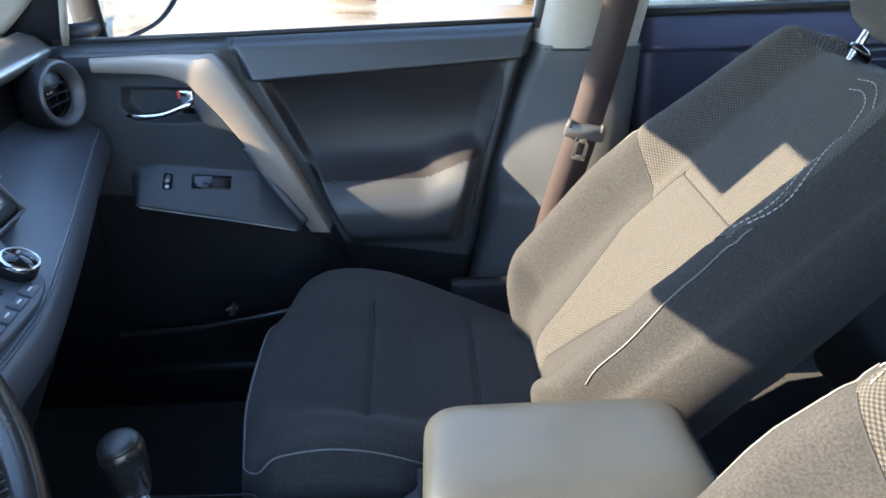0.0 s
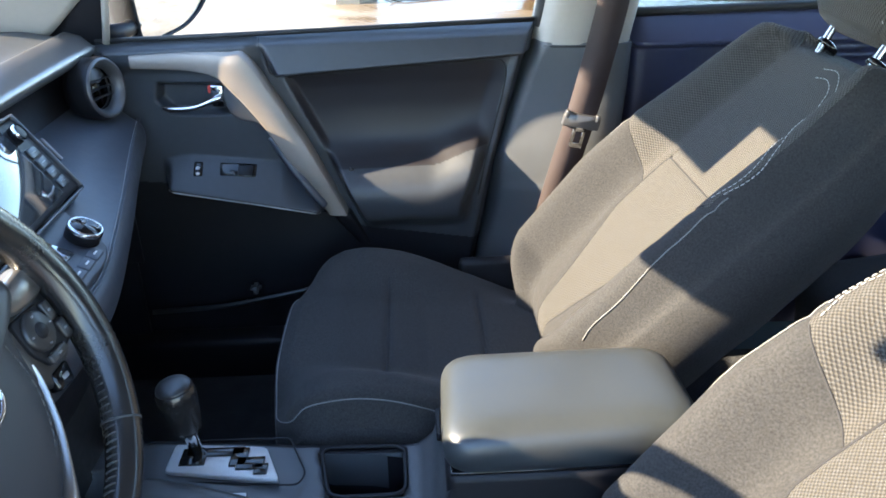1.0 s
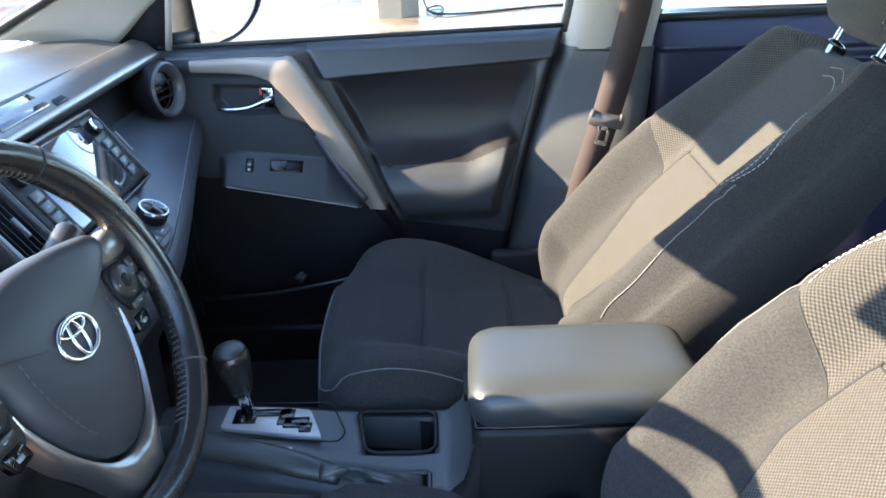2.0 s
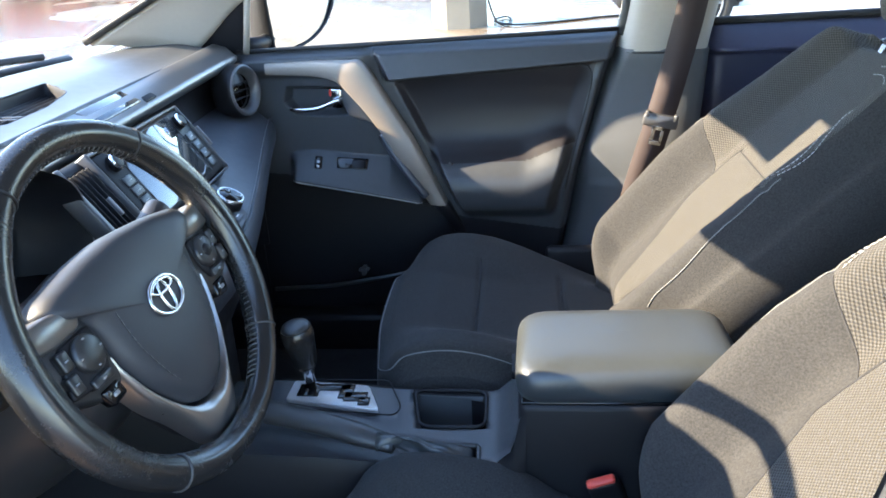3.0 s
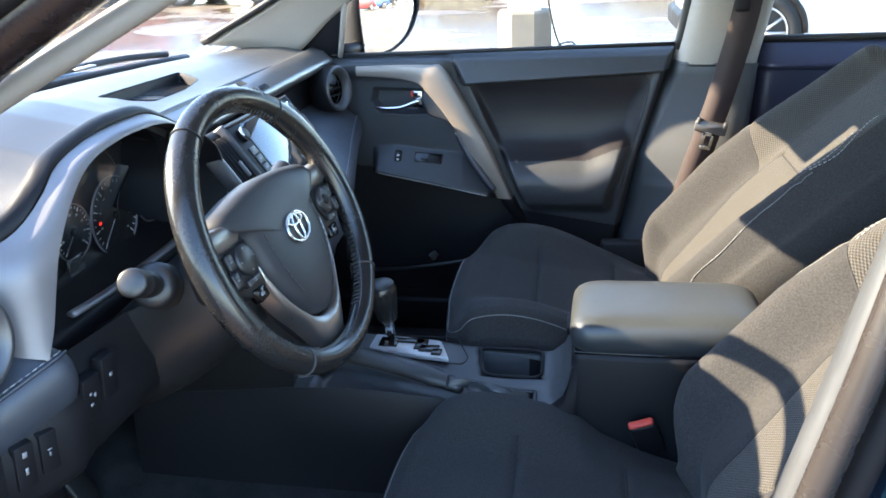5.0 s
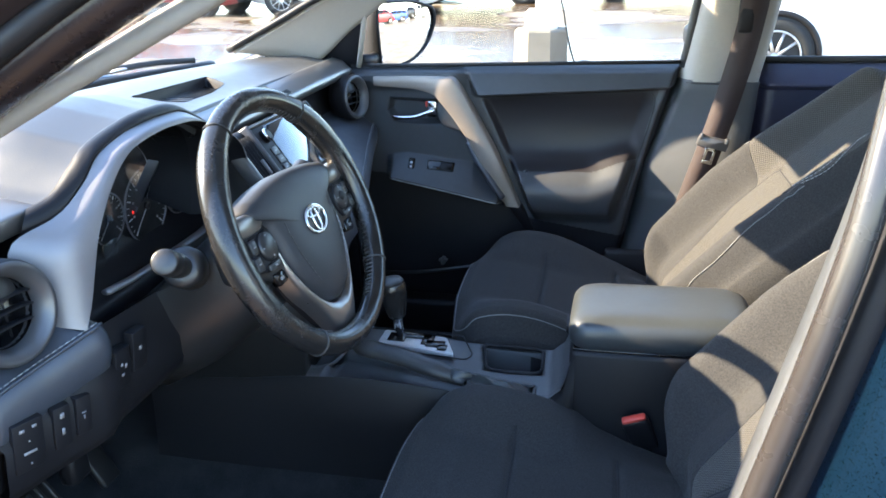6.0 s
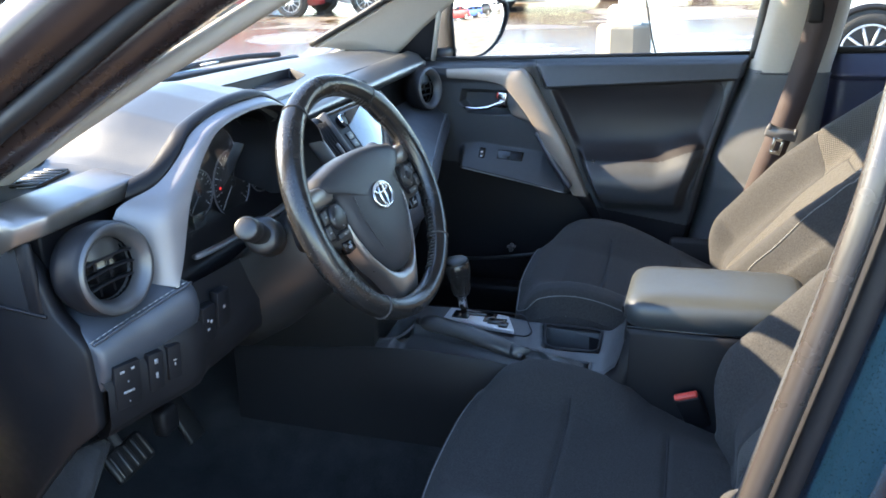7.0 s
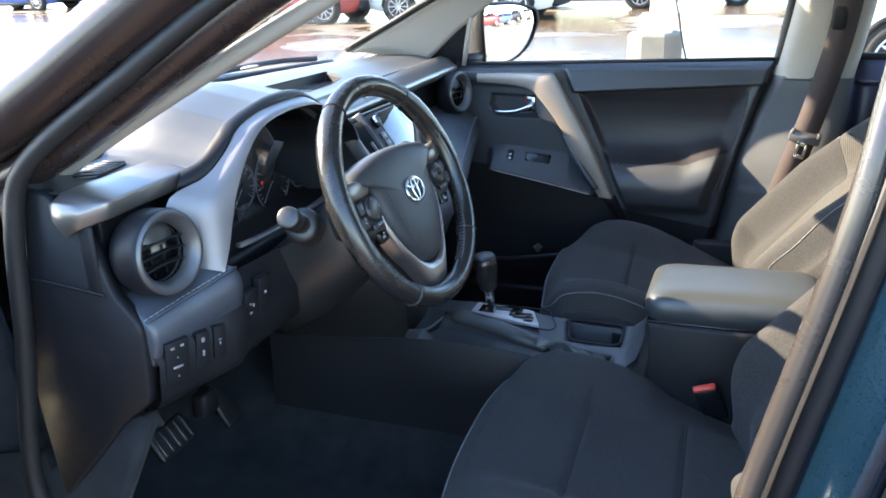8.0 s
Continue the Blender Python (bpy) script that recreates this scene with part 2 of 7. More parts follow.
M_gloss = material("piano_black", (0.008, 0.008, 0.009), 0.12, var=0.2, scale=4, rough_var=0.05)
M_silver = material("satin_silver_trim", (0.27, 0.262, 0.275), 0.42, 0.4, var=0.06, scale=5, rough_var=0.06)
M_cap = material("satin_bronze_grey_trim", (0.27, 0.255, 0.245), 0.33, 0.75, var=0.08, scale=5, rough_var=0.06)
M_darkmetal = material("dark_satin_trim", (0.13, 0.13, 0.135), 0.36, 0.5, var=0.08, scale=5, rough_var=0.06)
M_chrome = material("chrome", (0.75, 0.75, 0.76), 0.12, 1.0, var=0.04, scale=20, rough_var=0.06)
M_vinyl = material("armrest_vinyl", (0.043, 0.049, 0.052), 0.40, var=0.14, scale=8, grain=0.00005, grain_scale=800, grain_kind="cells", rough_var=0.08, spec=0.85)
M_wheel = material("wheel_leather", (0.020, 0.0195, 0.0195), 0.25, var=0.12, scale=30, grain=0.000012, grain_scale=900, grain_kind="cells", rough_var=0.06, spec=0.75)
M_carpet = material("black_carpet", (0.028, 0.029, 0.032), 0.98, var=0.4, scale=20, grain=0.002, grain_scale=500, sheen=0.1, spec=0.1)
M_beige = material("grey_pillar_trim", (0.41, 0.378, 0.328), 0.75, var=0.06, scale=8, grain=0.0002, grain_scale=1200)
M_pillar = material("dark_pillar_trim", (0.062, 0.066, 0.072), 0.5, var=0.12, scale=6, grain=0.00005, grain_scale=800, grain_kind="cells", spec=0.85)
M_rubber = material("rubber_seal", (0.016, 0.016, 0.017), 0.5, var=0.25, scale=12, rough_var=0.12)
M_paint = material("teal_blue_metallic_paint", (0.004, 0.023, 0.052), 0.30, 0.7, var=0.25, scale=500, coat=1.0, rough_var=0.06, grain=0.00002, grain_scale=1700, grain_kind="cells")
M_dark_paint = material("dark_door_frame_film", (0.030, 0.020, 0.019), 0.30, var=0.2, scale=8, coat=0.35, spec=0.5)
M_belt = material("belt_webbing", (0.046, 0.031, 0.030), 0.7, var=0.12, scale=10, grain=0.00005, grain_scale=1500, stretch=(1, 1, 6))
M_red = material("red_plastic", (0.78, 0.085, 0.06), 0.4, var=0.06, scale=10)
M_white_print = material("white_print", (0.75, 0.75, 0.75), 0.6, var=0.03, scale=30)
M_print_grey = material("grey_print", (0.32, 0.32, 0.33), 0.6, var=0.05, scale=30)
M_screen = material("dark_glass_screen", (0.05, 0.055, 0.06), 0.05, var=0.1, scale=5, rough_var=0.02, spec=1.0, coat=1.0)
M_gate = material("bright_silver_gate", (0.72, 0.71, 0.70), 0.38, 0.2, var=0.05, scale=12)
M_gauge = material("gauge_face", (0.012, 0.013, 0.015), 0.5, var=0.2, scale=10)
M_lace = material("waxed_lacing", (0.085, 0.082, 0.080), 0.45, var=0.2, scale=60)
M_glass = clear_glass("window_glass")
M_lens = clear_glass("coated_lens", (0.9, 0.9, 0.9), 1.18)
M_mirror = material("mirror_glass", (0.86, 0.87, 0.88), 0.02, 1.0, var=0.01, scale=3, rough_var=0.005)
M_headliner = material("headliner", (0.45, 0.44, 0.42), 0.95, var=0.06, scale=9, grain=0.0004, grain_scale=900)


# ---- the setting ----
MID = 0.676           # the car's middle line, across (y); x runs to the rear, z up
M_ground = material("wet_concrete_lot", (0.16, 0.120, 0.074), 0.8, var=0.3, scale=1.6, grain=0.002, grain_scale=60, rough_var=0.1, tint=(0.36, 0.31, 0.235))


def wet_patches(m):
    """Puddles and damp brown stains over the concrete: darker, browner and glossy."""
    N, L = m.node_tree.nodes, m.node_tree.links
    bsdf = N["Principled BSDF"]
    co = N.new("ShaderNodeTexCoord")
    mp = N.new("ShaderNodeMapping")
    mp.inputs["Scale"].default_value = (0.22, 0.34, 1)
    L.new(co.outputs["Object"], mp.inputs[0])
    big = N.new("ShaderNodeTexNoise")
    big.inputs["Scale"].default_value, big.inputs["Detail"].default_value, big.inputs["Distortion"].default_value = 1.0, 6, 0.6
    L.new(mp.outputs[0], big.inputs["Vector"])
    edge = N.new("ShaderNodeMapRange")
    edge.inputs["From Min"].default_value, edge.inputs["From Max"].default_value = 0.40, 0.50
    L.new(big.outputs["Fac"], edge.inputs["Value"])
    # the near part of the lot has dried: the damp begins some way off
    sep, away, damp = N.new("ShaderNodeSeparateXYZ"), N.new("ShaderNodeMapRange"), N.new("ShaderNodeMath")
    L.new(co.outputs["Object"], sep.inputs[0])
    L.new(sep.outputs["Y"], away.inputs["Value"])
    away.inputs["From Min"].default_value, away.inputs["From Max"].default_value = 5.5, 11.0
    away.inputs["To Min"].default_value, away.inputs["To Max"].default_value = -0.12, 0.03
    L.new(big.outputs["Fac"], damp.inputs[0])
    L.new(away.outputs[0], damp.inputs[1])
    # the unseen driver's side takes the wet colour throughout, added to cut bounce light
    near, bounce_cut = N.new("ShaderNodeMapRange"), N.new("ShaderNodeMath")
    near.inputs["From Min"].default_value, near.inputs["From Max"].default_value = -1.5, 1.5
    near.inputs["To Min"].default_value, near.inputs["To Max"].default_value = 0.30, 0.0
    L.new(sep.outputs["Y"], near.inputs["Value"])
    L.new(damp.outputs[0], bounce_cut.inputs[0])
    L.new(near.outputs[0], bounce_cut.inputs[1])
    L.new(bounce_cut.outputs[0], edge.inputs["Value"])
    for name, wet in (("Base Color", (0.135, 0.086, 0.045, 1)), ("Roughness", 0.13)):
        old = bsdf.inputs[name].links[0].from_socket
        mix = N.new("ShaderNodeMix")
        mix.data_type = "RGBA" if name == "Base Color" else "FLOAT"
        L.new(edge.outputs[0], mix.inputs[0])
        out = mix.outputs["Result"] if name == "Base Color" else mix.outputs[0]
        a, b = (mix.inputs["A"], mix.inputs["B"]) if name == "Base Color" else (mix.inputs[2], mix.inputs[3])
        L.new(old, a)
        b.default_value = wet
        L.new(out, bsdf.inputs[name])
    return m


wet_patches(M_ground)


def ground_sheet():
    r = [0, 2, 4, 6, 8, 10, 13, 17, 22, 30, 45, 80, 160, 400, 1200]
    th = np.linspace(0, 2 * np.pi, 49)[:-1]
    P = [[(R * math.cos(a), 5 + R * math.sin(a), 0.0) for a in th] for R in r[1:]]
    v, f = grid(P, closed_v=True, flip=True)
    v.append((0, 5, 0))
    f += [(len(v) - 1, i, (i + 1) % 48) for i in range(48)]
    return v, f


tagged(part("ground", ground_sheet(), M_ground), "wet sunlit concrete parking lot with puddles and brown stains", "ground", kind="structure")

# ---- the car's shell ----
car = thing("car_body", (0.2, MID, 0.0), "dark teal-blue metallic car body with its driver door opening", "car")


def across(y):
    return 2 * MID - y


def floor_pan():
    X = np.r_[np.linspace(-1.32, -1.0, 6), np.linspace(-0.9, 1.3, 12)]
    Y = np.linspace(-0.02, across(-0.02), 23)
    P = []
    for x in X:
        z0 = 0.31 + 0.30 * smooth(-0.92, -1.3, x)
        row = []
        for y in Y:
            tunnel = 0.10 * smooth(0.2, 0.11, abs(y - MID))
            row.append((x, y, z0 + tunnel))
        P.append(row)
    return grid(P)


part("floor_carpet", floor_pan(), M_carpet, car, "black carpet")
for y in (-0.045, across(-0.045)):
    part("sill_plate", slab(-0.85, 0.25, y - 0.045, y + 0.035, 0.24, 0.40, 0.012), M_hard, car, "black plastic scuff plate")
    part("side_sill", slab(-1.0, 1.2, y - 0.10 if y < 0.5 else y + 0.045, y - 0.046 if y < 0.5 else y + 0.10, 0.2, 0.385, 0.02), M_paint, car)

# roof, headliner, header rails
roof_y = np.linspace(-0.02 + 0.13, across(0.11), 13)


def roof_grid(dz, x0, x1, n=14):
    P = []
    for s in np.linspace(0, 1, n):
        x = x0 + (x1 - x0) * s
        P.append([(x + 0.14 * (1 - s) * ((y - MID) / 0.56) ** 2, y, 1.45 + 0.075 * math.sin(math.pi * min(1, 0.10 + s * 0.8)) - 0.045 * ((y - MID) / 0.56) ** 2 + dz) for y in roof_y])
    return grid(P)


HEADER_X = -0.37
part("roof_panel", roof_grid(0.02, HEADER_X, 2.2), M_paint, car, solid=0.004)
part("headliner", roof_grid(-0.02, HEADER_X, 2.2), M_headliner, car, "light grey cloth headliner")
part("header_rail", tube([(HEADER_X + 0.02 + 0.14 * ((y - MID) / 0.56) ** 2, y, 1.468 - 0.045 * ((y - MID) / 0.56) ** 2) for y in roof_y], 0.03, 8), M_headliner, car)

for y0 in (0.07, 0.925):
    vz = thing("sun_visor", (HEADER_X - 0.03, y0 + 0.15, 1.40), "light grey cloth sun visor folded against the header", "sun visor", "sun visors")
    part("flap", moved(slab(-0.010, 0.010, 0.0, 0.335, -0.068, 0.085, 0.009, 3), Matrix.Translation((-0.352, y0, 1.402)) @ Matrix.Rotation(radians(36), 4, "Y")), M_headliner, vz)
    part("hinge", tube([(-0.312, y0 - 0.015, 1.452), (-0.312, y0 + 0.10, 1.452)], 0.006, 8), M_headliner, vz)
mir = thing("interior_mirror", (-0.50, MID, 1.34), "black interior rear view mirror on the windscreen", "mirror")
part("housing", slab(-0.535, -0.49, 0.535, 0.770, 1.285, 1.375, 0.018, 3), M_hard, mir)
part("glass", slab(-0.492, -0.4885, 0.545, 0.760, 1.293, 1.367, 0.001), M_mirror, mir)
part("stem", tube([(-0.52, MID, 1.36), (-0.53, MID, 1.40), (-0.53, MID, 1.44)], 0.012, 10), M_hard, mir)
# unseen block above the mirror, lengthened to keep sun off the seats
part("sun_block", slab(-0.60, -0.32, 0.640, 0.790, 1.402, 1.448, 0.02), M_hard, mir)

# the pillars beside the windscreen
def pillar_line(y_low, y_top):
    """From the bonnet's edge up to the header."""
    return curve_pts([(-1.02, y_low, 0.98), (-0.71, y_low + (y_top - y_low) * 0.15, 1.115), (-0.42, y_low + (y_top - y_low) * 0.5, 1.295), (-0.18, y_top, 1.43)], 26)


for side in (0, 1):
    f = (lambda y: y) if side == 0 else across
    mid_line = pillar_line(f(-0.005), f(0.12)) if side == 0 else pillar_line(1.422, 1.268) + np.array([-0.012, 0, 0])
    o = -1 if side == 0 else 1
    trim_line = curve_pts([(-0.80, 0.04, 1.022), (-0.72, 0.045, 1.070), (-0.603, 0.057, 1.138), (-0.507, 0.072, 1.191), (-0.41, 0.09, 1.243), (-0.311, 0.114, 1.300), (-0.18, 0.15, 1.40)], 26) if side == 0 else mid_line + np.array([0.0, -o * 0.030, -0.012])
    if side == 0:
        part("a_pillar_trim", tube(trim_line, 0.015, 12, flat=0.8), M_beige, car, "light grey pillar trim")
    else:
        inner = curve_pts([(-0.905, 1.335, 1.072), (-0.861, 1.335, 1.095), (-0.756, 1.335, 1.147), (-0.685, 1.335, 1.185), (-0.59, 1.333, 1.230), (-0.50, 1.322, 1.274), (-0.42, 1.294, 1.316), (-0.25, 1.24, 1.395)], 30)
        outer = curve_pts([(-0.715, 1.412, 1.035), (-0.675, 1.408, 1.066), (-0.615, 1.404, 1.120), (-0.56, 1.396, 1.160), (-0.47, 1.376, 1.225), (-0.36, 1.345, 1.300), (-0.22, 1.30, 1.400)], 30)
        bulge = np.array([0.0, -0.014, 0.026]) * np.interp(inner[:, 0], [-0.7, -0.5], [1.0, 0.3])[:, None]
        rows = [inner + [-0.012, 0.012, 0.008], inner] + [inner + (outer - inner) * q + bulge * math.sin(math.pi * q) for q in (0.06, 0.2, 0.4, 0.6, 0.8, 0.94)] + [outer, outer + [0.0, 0.02, 0.008]]
        part("a_pillar_trim", grid(np.stack(rows, 1), closed_v=True, cap=True), M_beige, car, "light grey pillar trim")
    part("a_pillar", tube(mid_line + np.array([-0.030, o * 0.040, 0.030] if side == 0 else [0.0, 0.055, 0.0]), 0.052 if side == 0 else 0.036, 12, flat=0.8), M_dark_paint, car, "dark glossy windscreen pillar")
    part("pillar_black_film", tube(mid_line + np.array([-0.004, o * 0.012, -0.022]) if side == 0 else inner + np.array([-0.014, 0.0, 0.010]), 0.034 if side == 0 else 0.011, 10, flat=0.8), M_dark_paint if side == 0 else M_rubber, car, "black door frame film")
    # roof rails over the doors
    part("roof_rail", tube([(x, f(0.10), 1.45 + 0.03 * math.sin((x + 0.2) * 1.4)) for x in np.linspace(-0.20, 2.1, 16)], 0.05, 10), M_paint, car)
    part("roof_rail_trim", tube([(x, f(0.135), 1.425 + 0.03 * math.sin((x + 0.2) * 1.4)) for x in np.linspace(-0.20, 2.1, 16)], 0.045, 10), M_headliner, car)

# windscreen and its black edge
def screen_point(s, v):
    y = MID + v * (0.72 - 0.12 * s)
    x = -1.17 + (HEADER_X + 1.17) * s + 0.16 * v * v
    return (x, y, 1.03 + (1.475 - 1.03) * (s ** 0.94) - 0.035 * v * v * s)


ws = part("windscreen", grid([[screen_point(s, v) for v in np.linspace(-1, 1, 17)] for s in np.linspace(0, 1, 13)]), M_glass, car, "clear laminated windscreen")
ws.visible_shadow = False
part("windscreen_edge", tube([screen_point(0.012, v) for v in np.linspace(-1, 1, 25)], 0.018, 8, flat=0.6), M_rubber, car, "black windscreen edge")

# bonnet, wings and cowl
def bonnet():
    P = []
    for s in np.linspace(0, 1, 12):
        x = -1.2 - 0.98 * s
        P.append([(x + 0.2 * v * v * (1 - 2 * s) * 0.6, MID + 0.78 * v * (1 - 0.1 * s), 1.045 - 0.03 * s - 0.16 * s ** 2.5 - 0.05 * v * v + 0.012 * math.cos(v * 9)) for v in np.linspace(-1, 1, 21)])
    return grid(P)


part("bonnet", bonnet(), M_paint, car, "teal-blue bonnet", solid=0.01)
part("cowl", slab(-1.25, -1.12, 0.0, across(0.0), 0.93, 1.015, 0.015), M_hard, car, "black plastic cowl panel")
for y0, y1 in ((-0.16, -0.06), (across(-0.06), across(-0.16))):
    part("wing", slab(-2.1, -0.86, y0, y1, 0.45, 0.97, 0.035, 3), M_paint, car)
part("front_wall", slab(-1.40, -1.33, -0.03, across(-0.03), 0.3, 1.0, 0.01), M_carpet, car)
part("front_bumper", slab(-2.28, -2.1, -0.1, across(-0.1), 0.35, 0.86, 0.06, 3), M_paint, car)
wiper = tube(curve_pts([(-1.19, 0.35, 1.055), (-1.14, 0.75, 1.062), (-1.07, 1.15, 1.066), (-1.0, 1.3, 1.06)], 20), 0.008, 6)
part("wiper", wiper, M_rubber, car, "black windscreen wiper")

# the driver's side opening: rubber seal from the sill up the windscreen pillar, and the middle pillar
seal_front = curve_pts([(-0.60, -0.035, 0.40), (-0.74, -0.045, 0.50), (-0.80, -0.05, 0.61), (-0.755, -0.05, 0.86), (-0.728, -0.05, 1.02), (-0.69, -0.045, 1.10), (-0.55, -0.02, 1.20), (-0.38, 0.02, 1.31), (-0.16, 0.07, 1.395), (0.0, 0.085, 1.415)], 70)
part("door_seal", tube(seal_front, 0.0125, 16, up=(0, 1, 0)), M_rubber, car, "black rubber door seal")
seal_rear = curve_pts([(0.0, 0.085, 1.415), (0.18, 0.07, 1.40), (0.243, 0.03, 1.32), (0.228, -0.02, 1.17), (0.205, -0.035, 1.04), (0.155, -0.04, 0.80), (0.12, -0.04, 0.6), (0.10, -0.04, 0.45), (0.0, -0.035, 0.40), (-0.60, -0.035, 0.40)], 70)
# lighter, browner copy of the rubber: sunlight on the rear run, put into its colour
M_seal_lit = material("sunlit_rubber_seal", (0.036, 0.031, 0.029), 0.27, var=0.05, scale=3, rough_var=0.04, spec=0.8)
part("door_seal", tube(seal_rear, 0.0120, 20, up=(0, 1, 0)), M_seal_lit, car, "rubber door seal in a lighter, sunlit tone")


def pillar_strip(line, w0, w1, y0, y1):
    """A plate that follows a pillar: line of (x, z), from x+w0 to x+w1, between depths y0 and y1."""
    P = []
    for x, z in line:
        P.append([(x + w0, y0, z), (x + w1, y0, z), (x + w1, y1, z), (x + w0, y1, z)])
    return grid(P, closed_v=True, cap=True)


b_line = curve_pts([(0.10, 0.36), (0.125, 0.6), (0.158, 0.8), (0.208, 1.04), (0.232, 1.17), (0.25, 1.34), (0.255, 1.43)], 24)
part("b_pillar", pillar_strip(b_line, 0.018, 0.045, -0.036, 0.06), M_hard, car, "black middle pillar")
flutes = [(0.030, 0.0), (0.036, -0.040), (0.044, -0.066), (0.056, -0.084), (0.068, -0.094), (0.080, -0.094), (0.088, -0.084), (0.094, -0.074), (0.106, -0.074), (0.112, -0.086), (0.122, -0.102), (0.138, -0.110), (0.156, -0.108), (0.172, -0.098), (0.200, -0.096), (0.205, 0.0)]
part("b_pillar_panel", grid(np.array([[(x + w, y, z) for w, y in curve_pts(flutes, 60)] for x, z in b_line]), flip=True), M_paint, car, "teal-blue fluted pillar panel")
# dark strip laid along the channel between the two flutes
part("groove_strip", grid(np.array([[(x + 0.096, -0.0765, z), (x + 0.099, -0.079, z), (x + 0.103, -0.079, z), (x + 0.106, -0.0765, z)] for x, z in b_line[3:13]])), M_rubber, car, "dark strip along the groove")
part("pillar_bolt", lathe([(0.008, 0), (0.008, 0.004), (0.005, 0.006), (0.001, 0.006)], (0.285, -0.079, 0.93), (0.1, -1, 0), 12), M_darkmetal, car, "dull steel bolt")
part("b_pillar_trim", pillar_strip(b_line, 0.0, 0.19, 0.0, 0.03), M_pillar, car)
part("rear_door_skin", pillar_strip(b_line[2:14], 0.21, 1.0, -0.125, -0.10), M_paint, car, bevel=0.01)

# back of the cabin, which closes it
part("rear_quarter", slab(1.25, 2.2, -0.09, -0.03, 0.3, 1.05, 0.02), M_paint, car)
part("rear_quarter", slab(1.25, 2.2, across(-0.03), across(-0.09), 0.3, 1.05, 0.02), M_paint, car)
part("rear_wall", slab(2.15, 2.22, -0.03, across(-0.03), 0.3, 1.5, 0.02), M_hard, car)
for y in (-0.03, across(-0.03)):
    part("c_pillar", slab(1.22, 1.42, min(y, y + (0.12 if y < 0 else -0.12)), max(y, y + (0.12 if y < 0 else -0.12)), 1.0, 1.47, 0.03), M_beige, car)

# ---- the middle pillar on the passenger's side, with the belt ----
pillar = thing("pillar_trim", (0.27, 1.40, 0.31), "grey upper and dark lower pillar trim beside the passenger seat", "pillar", kind="structure")


def pillar_sheet(rows):
    """Rows of (z, front x, back x, depth y, bulge): a trim that wraps round the pillar."""
    P = []
    for z, xf, xb, y, b in rows:
        P.append([(xf - 0.018, y + 0.085, z), (xf - 0.012, y + 0.05, z), (xf, y + 0.012, z), (xf + 0.018, y - b * 0.4, z), (xf + (xb - xf) * 0.3, y - b, z), (xf + (xb - xf) * 0.7, y - b, z), (xb - 0.015, y - b * 0.4, z), (xb, y + 0.015, z), (xb + 0.008, y + 0.085, z)])
    return grid(P)


part("upper_trim", pillar_sheet([(1.012, 0.228, 0.40, 1.375, 0.008), (1.03, 0.232, 0.402, 1.374, 0.008), (1.115, 0.247, 0.417, 1.365, 0.008), (1.25, 0.265, 0.43, 1.345, 0.008), (1.34, 0.275, 0.44, 1.32, 0.01), (1.43, 0.285, 0.445, 1.28, 0.01)]), M_beige, pillar, "light grey upper trim", sub=1)


def lower_sheet(rows):
    """Rows of (z, front x, back x, front depth): a flat face that runs inwards from its front edge to the belt."""
    P = []
    for z, xf, xb, yf in rows:
        P.append([(xf - 0.020, 1.475, z), (xf - 0.010, yf + 0.035, z), (xf - 0.003, yf + 0.010, z), (xf + 0.004, yf, z), (xf + 0.012, yf - 0.006, z), (xf + 0.5 * (xb - xf), yf + 0.55 * (1.352 - yf), z), (xb - 0.07, 1.355, z), (xb - 0.02, 1.352, z), (xb - 0.004, 1.362, z), (xb + 0.008, 1.46, z)])
    return grid(P)


part("lower_trim", lower_sheet([(0.36, 0.070, 0.30, 1.425), (0.52, 0.105, 0.31, 1.420), (0.62, 0.134, 0.34, 1.416), (0.68, 0.146, 0.36, 1.413), (0.705, 0.150, 0.366, 1.410), (0.716, 0.150, 0.368, 1.408), (0.724, 0.151, 0.37, 1.412), (0.735, 0.151, 0.374, 1.410), (0.76, 0.153, 0.38, 1.410), (0.80, 0.160, 0.385, 1.410), (0.86, 0.180, 0.39, 1.408), (0.93, 0.202, 0.395, 1.402), (0.98, 0.218, 0.397, 1.392), (1.006, 0.226, 0.398, 1.380), (1.016, 0.229, 0.399, 1.383)]), M_pillar, pillar, "dark lower trim")
part("trim_seam", tube([(0.231, 1.382, 1.009), (0.25, 1.372, 1.009), (0.30, 1.365, 1.009), (0.37, 1.366, 1.009), (0.40, 1.388, 1.009)], 0.0022, 6), M_rubber, pillar)
part("belt_slot", slab(0.325, 0.36, 1.318, 1.335, 1.13, 1.24, 0.008), M_hard, pillar)

belt = thing("seat_belt", (0.30, 1.335, 0.35), "dark brown woven seat belt hanging along the pillar", "seat belt")


def ribbon(center, width, normal_y, n=40, thick=0.0018):
    p = curve_pts(center, n)
    t = np.gradient(p, axis=0)
    t /= np.linalg.norm(t, axis=1)[:, None]
    side = np.cross(t, (0, 1, 0))
    side /= np.linalg.norm(side, axis=1)[:, None]
    nrm = np.cross(side, t)
    P = [[a - s * width / 2, a + s * width / 2, a + s * width / 2 + m * thick, a - s * width / 2 + m * thick] for a, s, m in zip(p, side, nrm)]
    return grid(P, closed_v=True, cap=True)


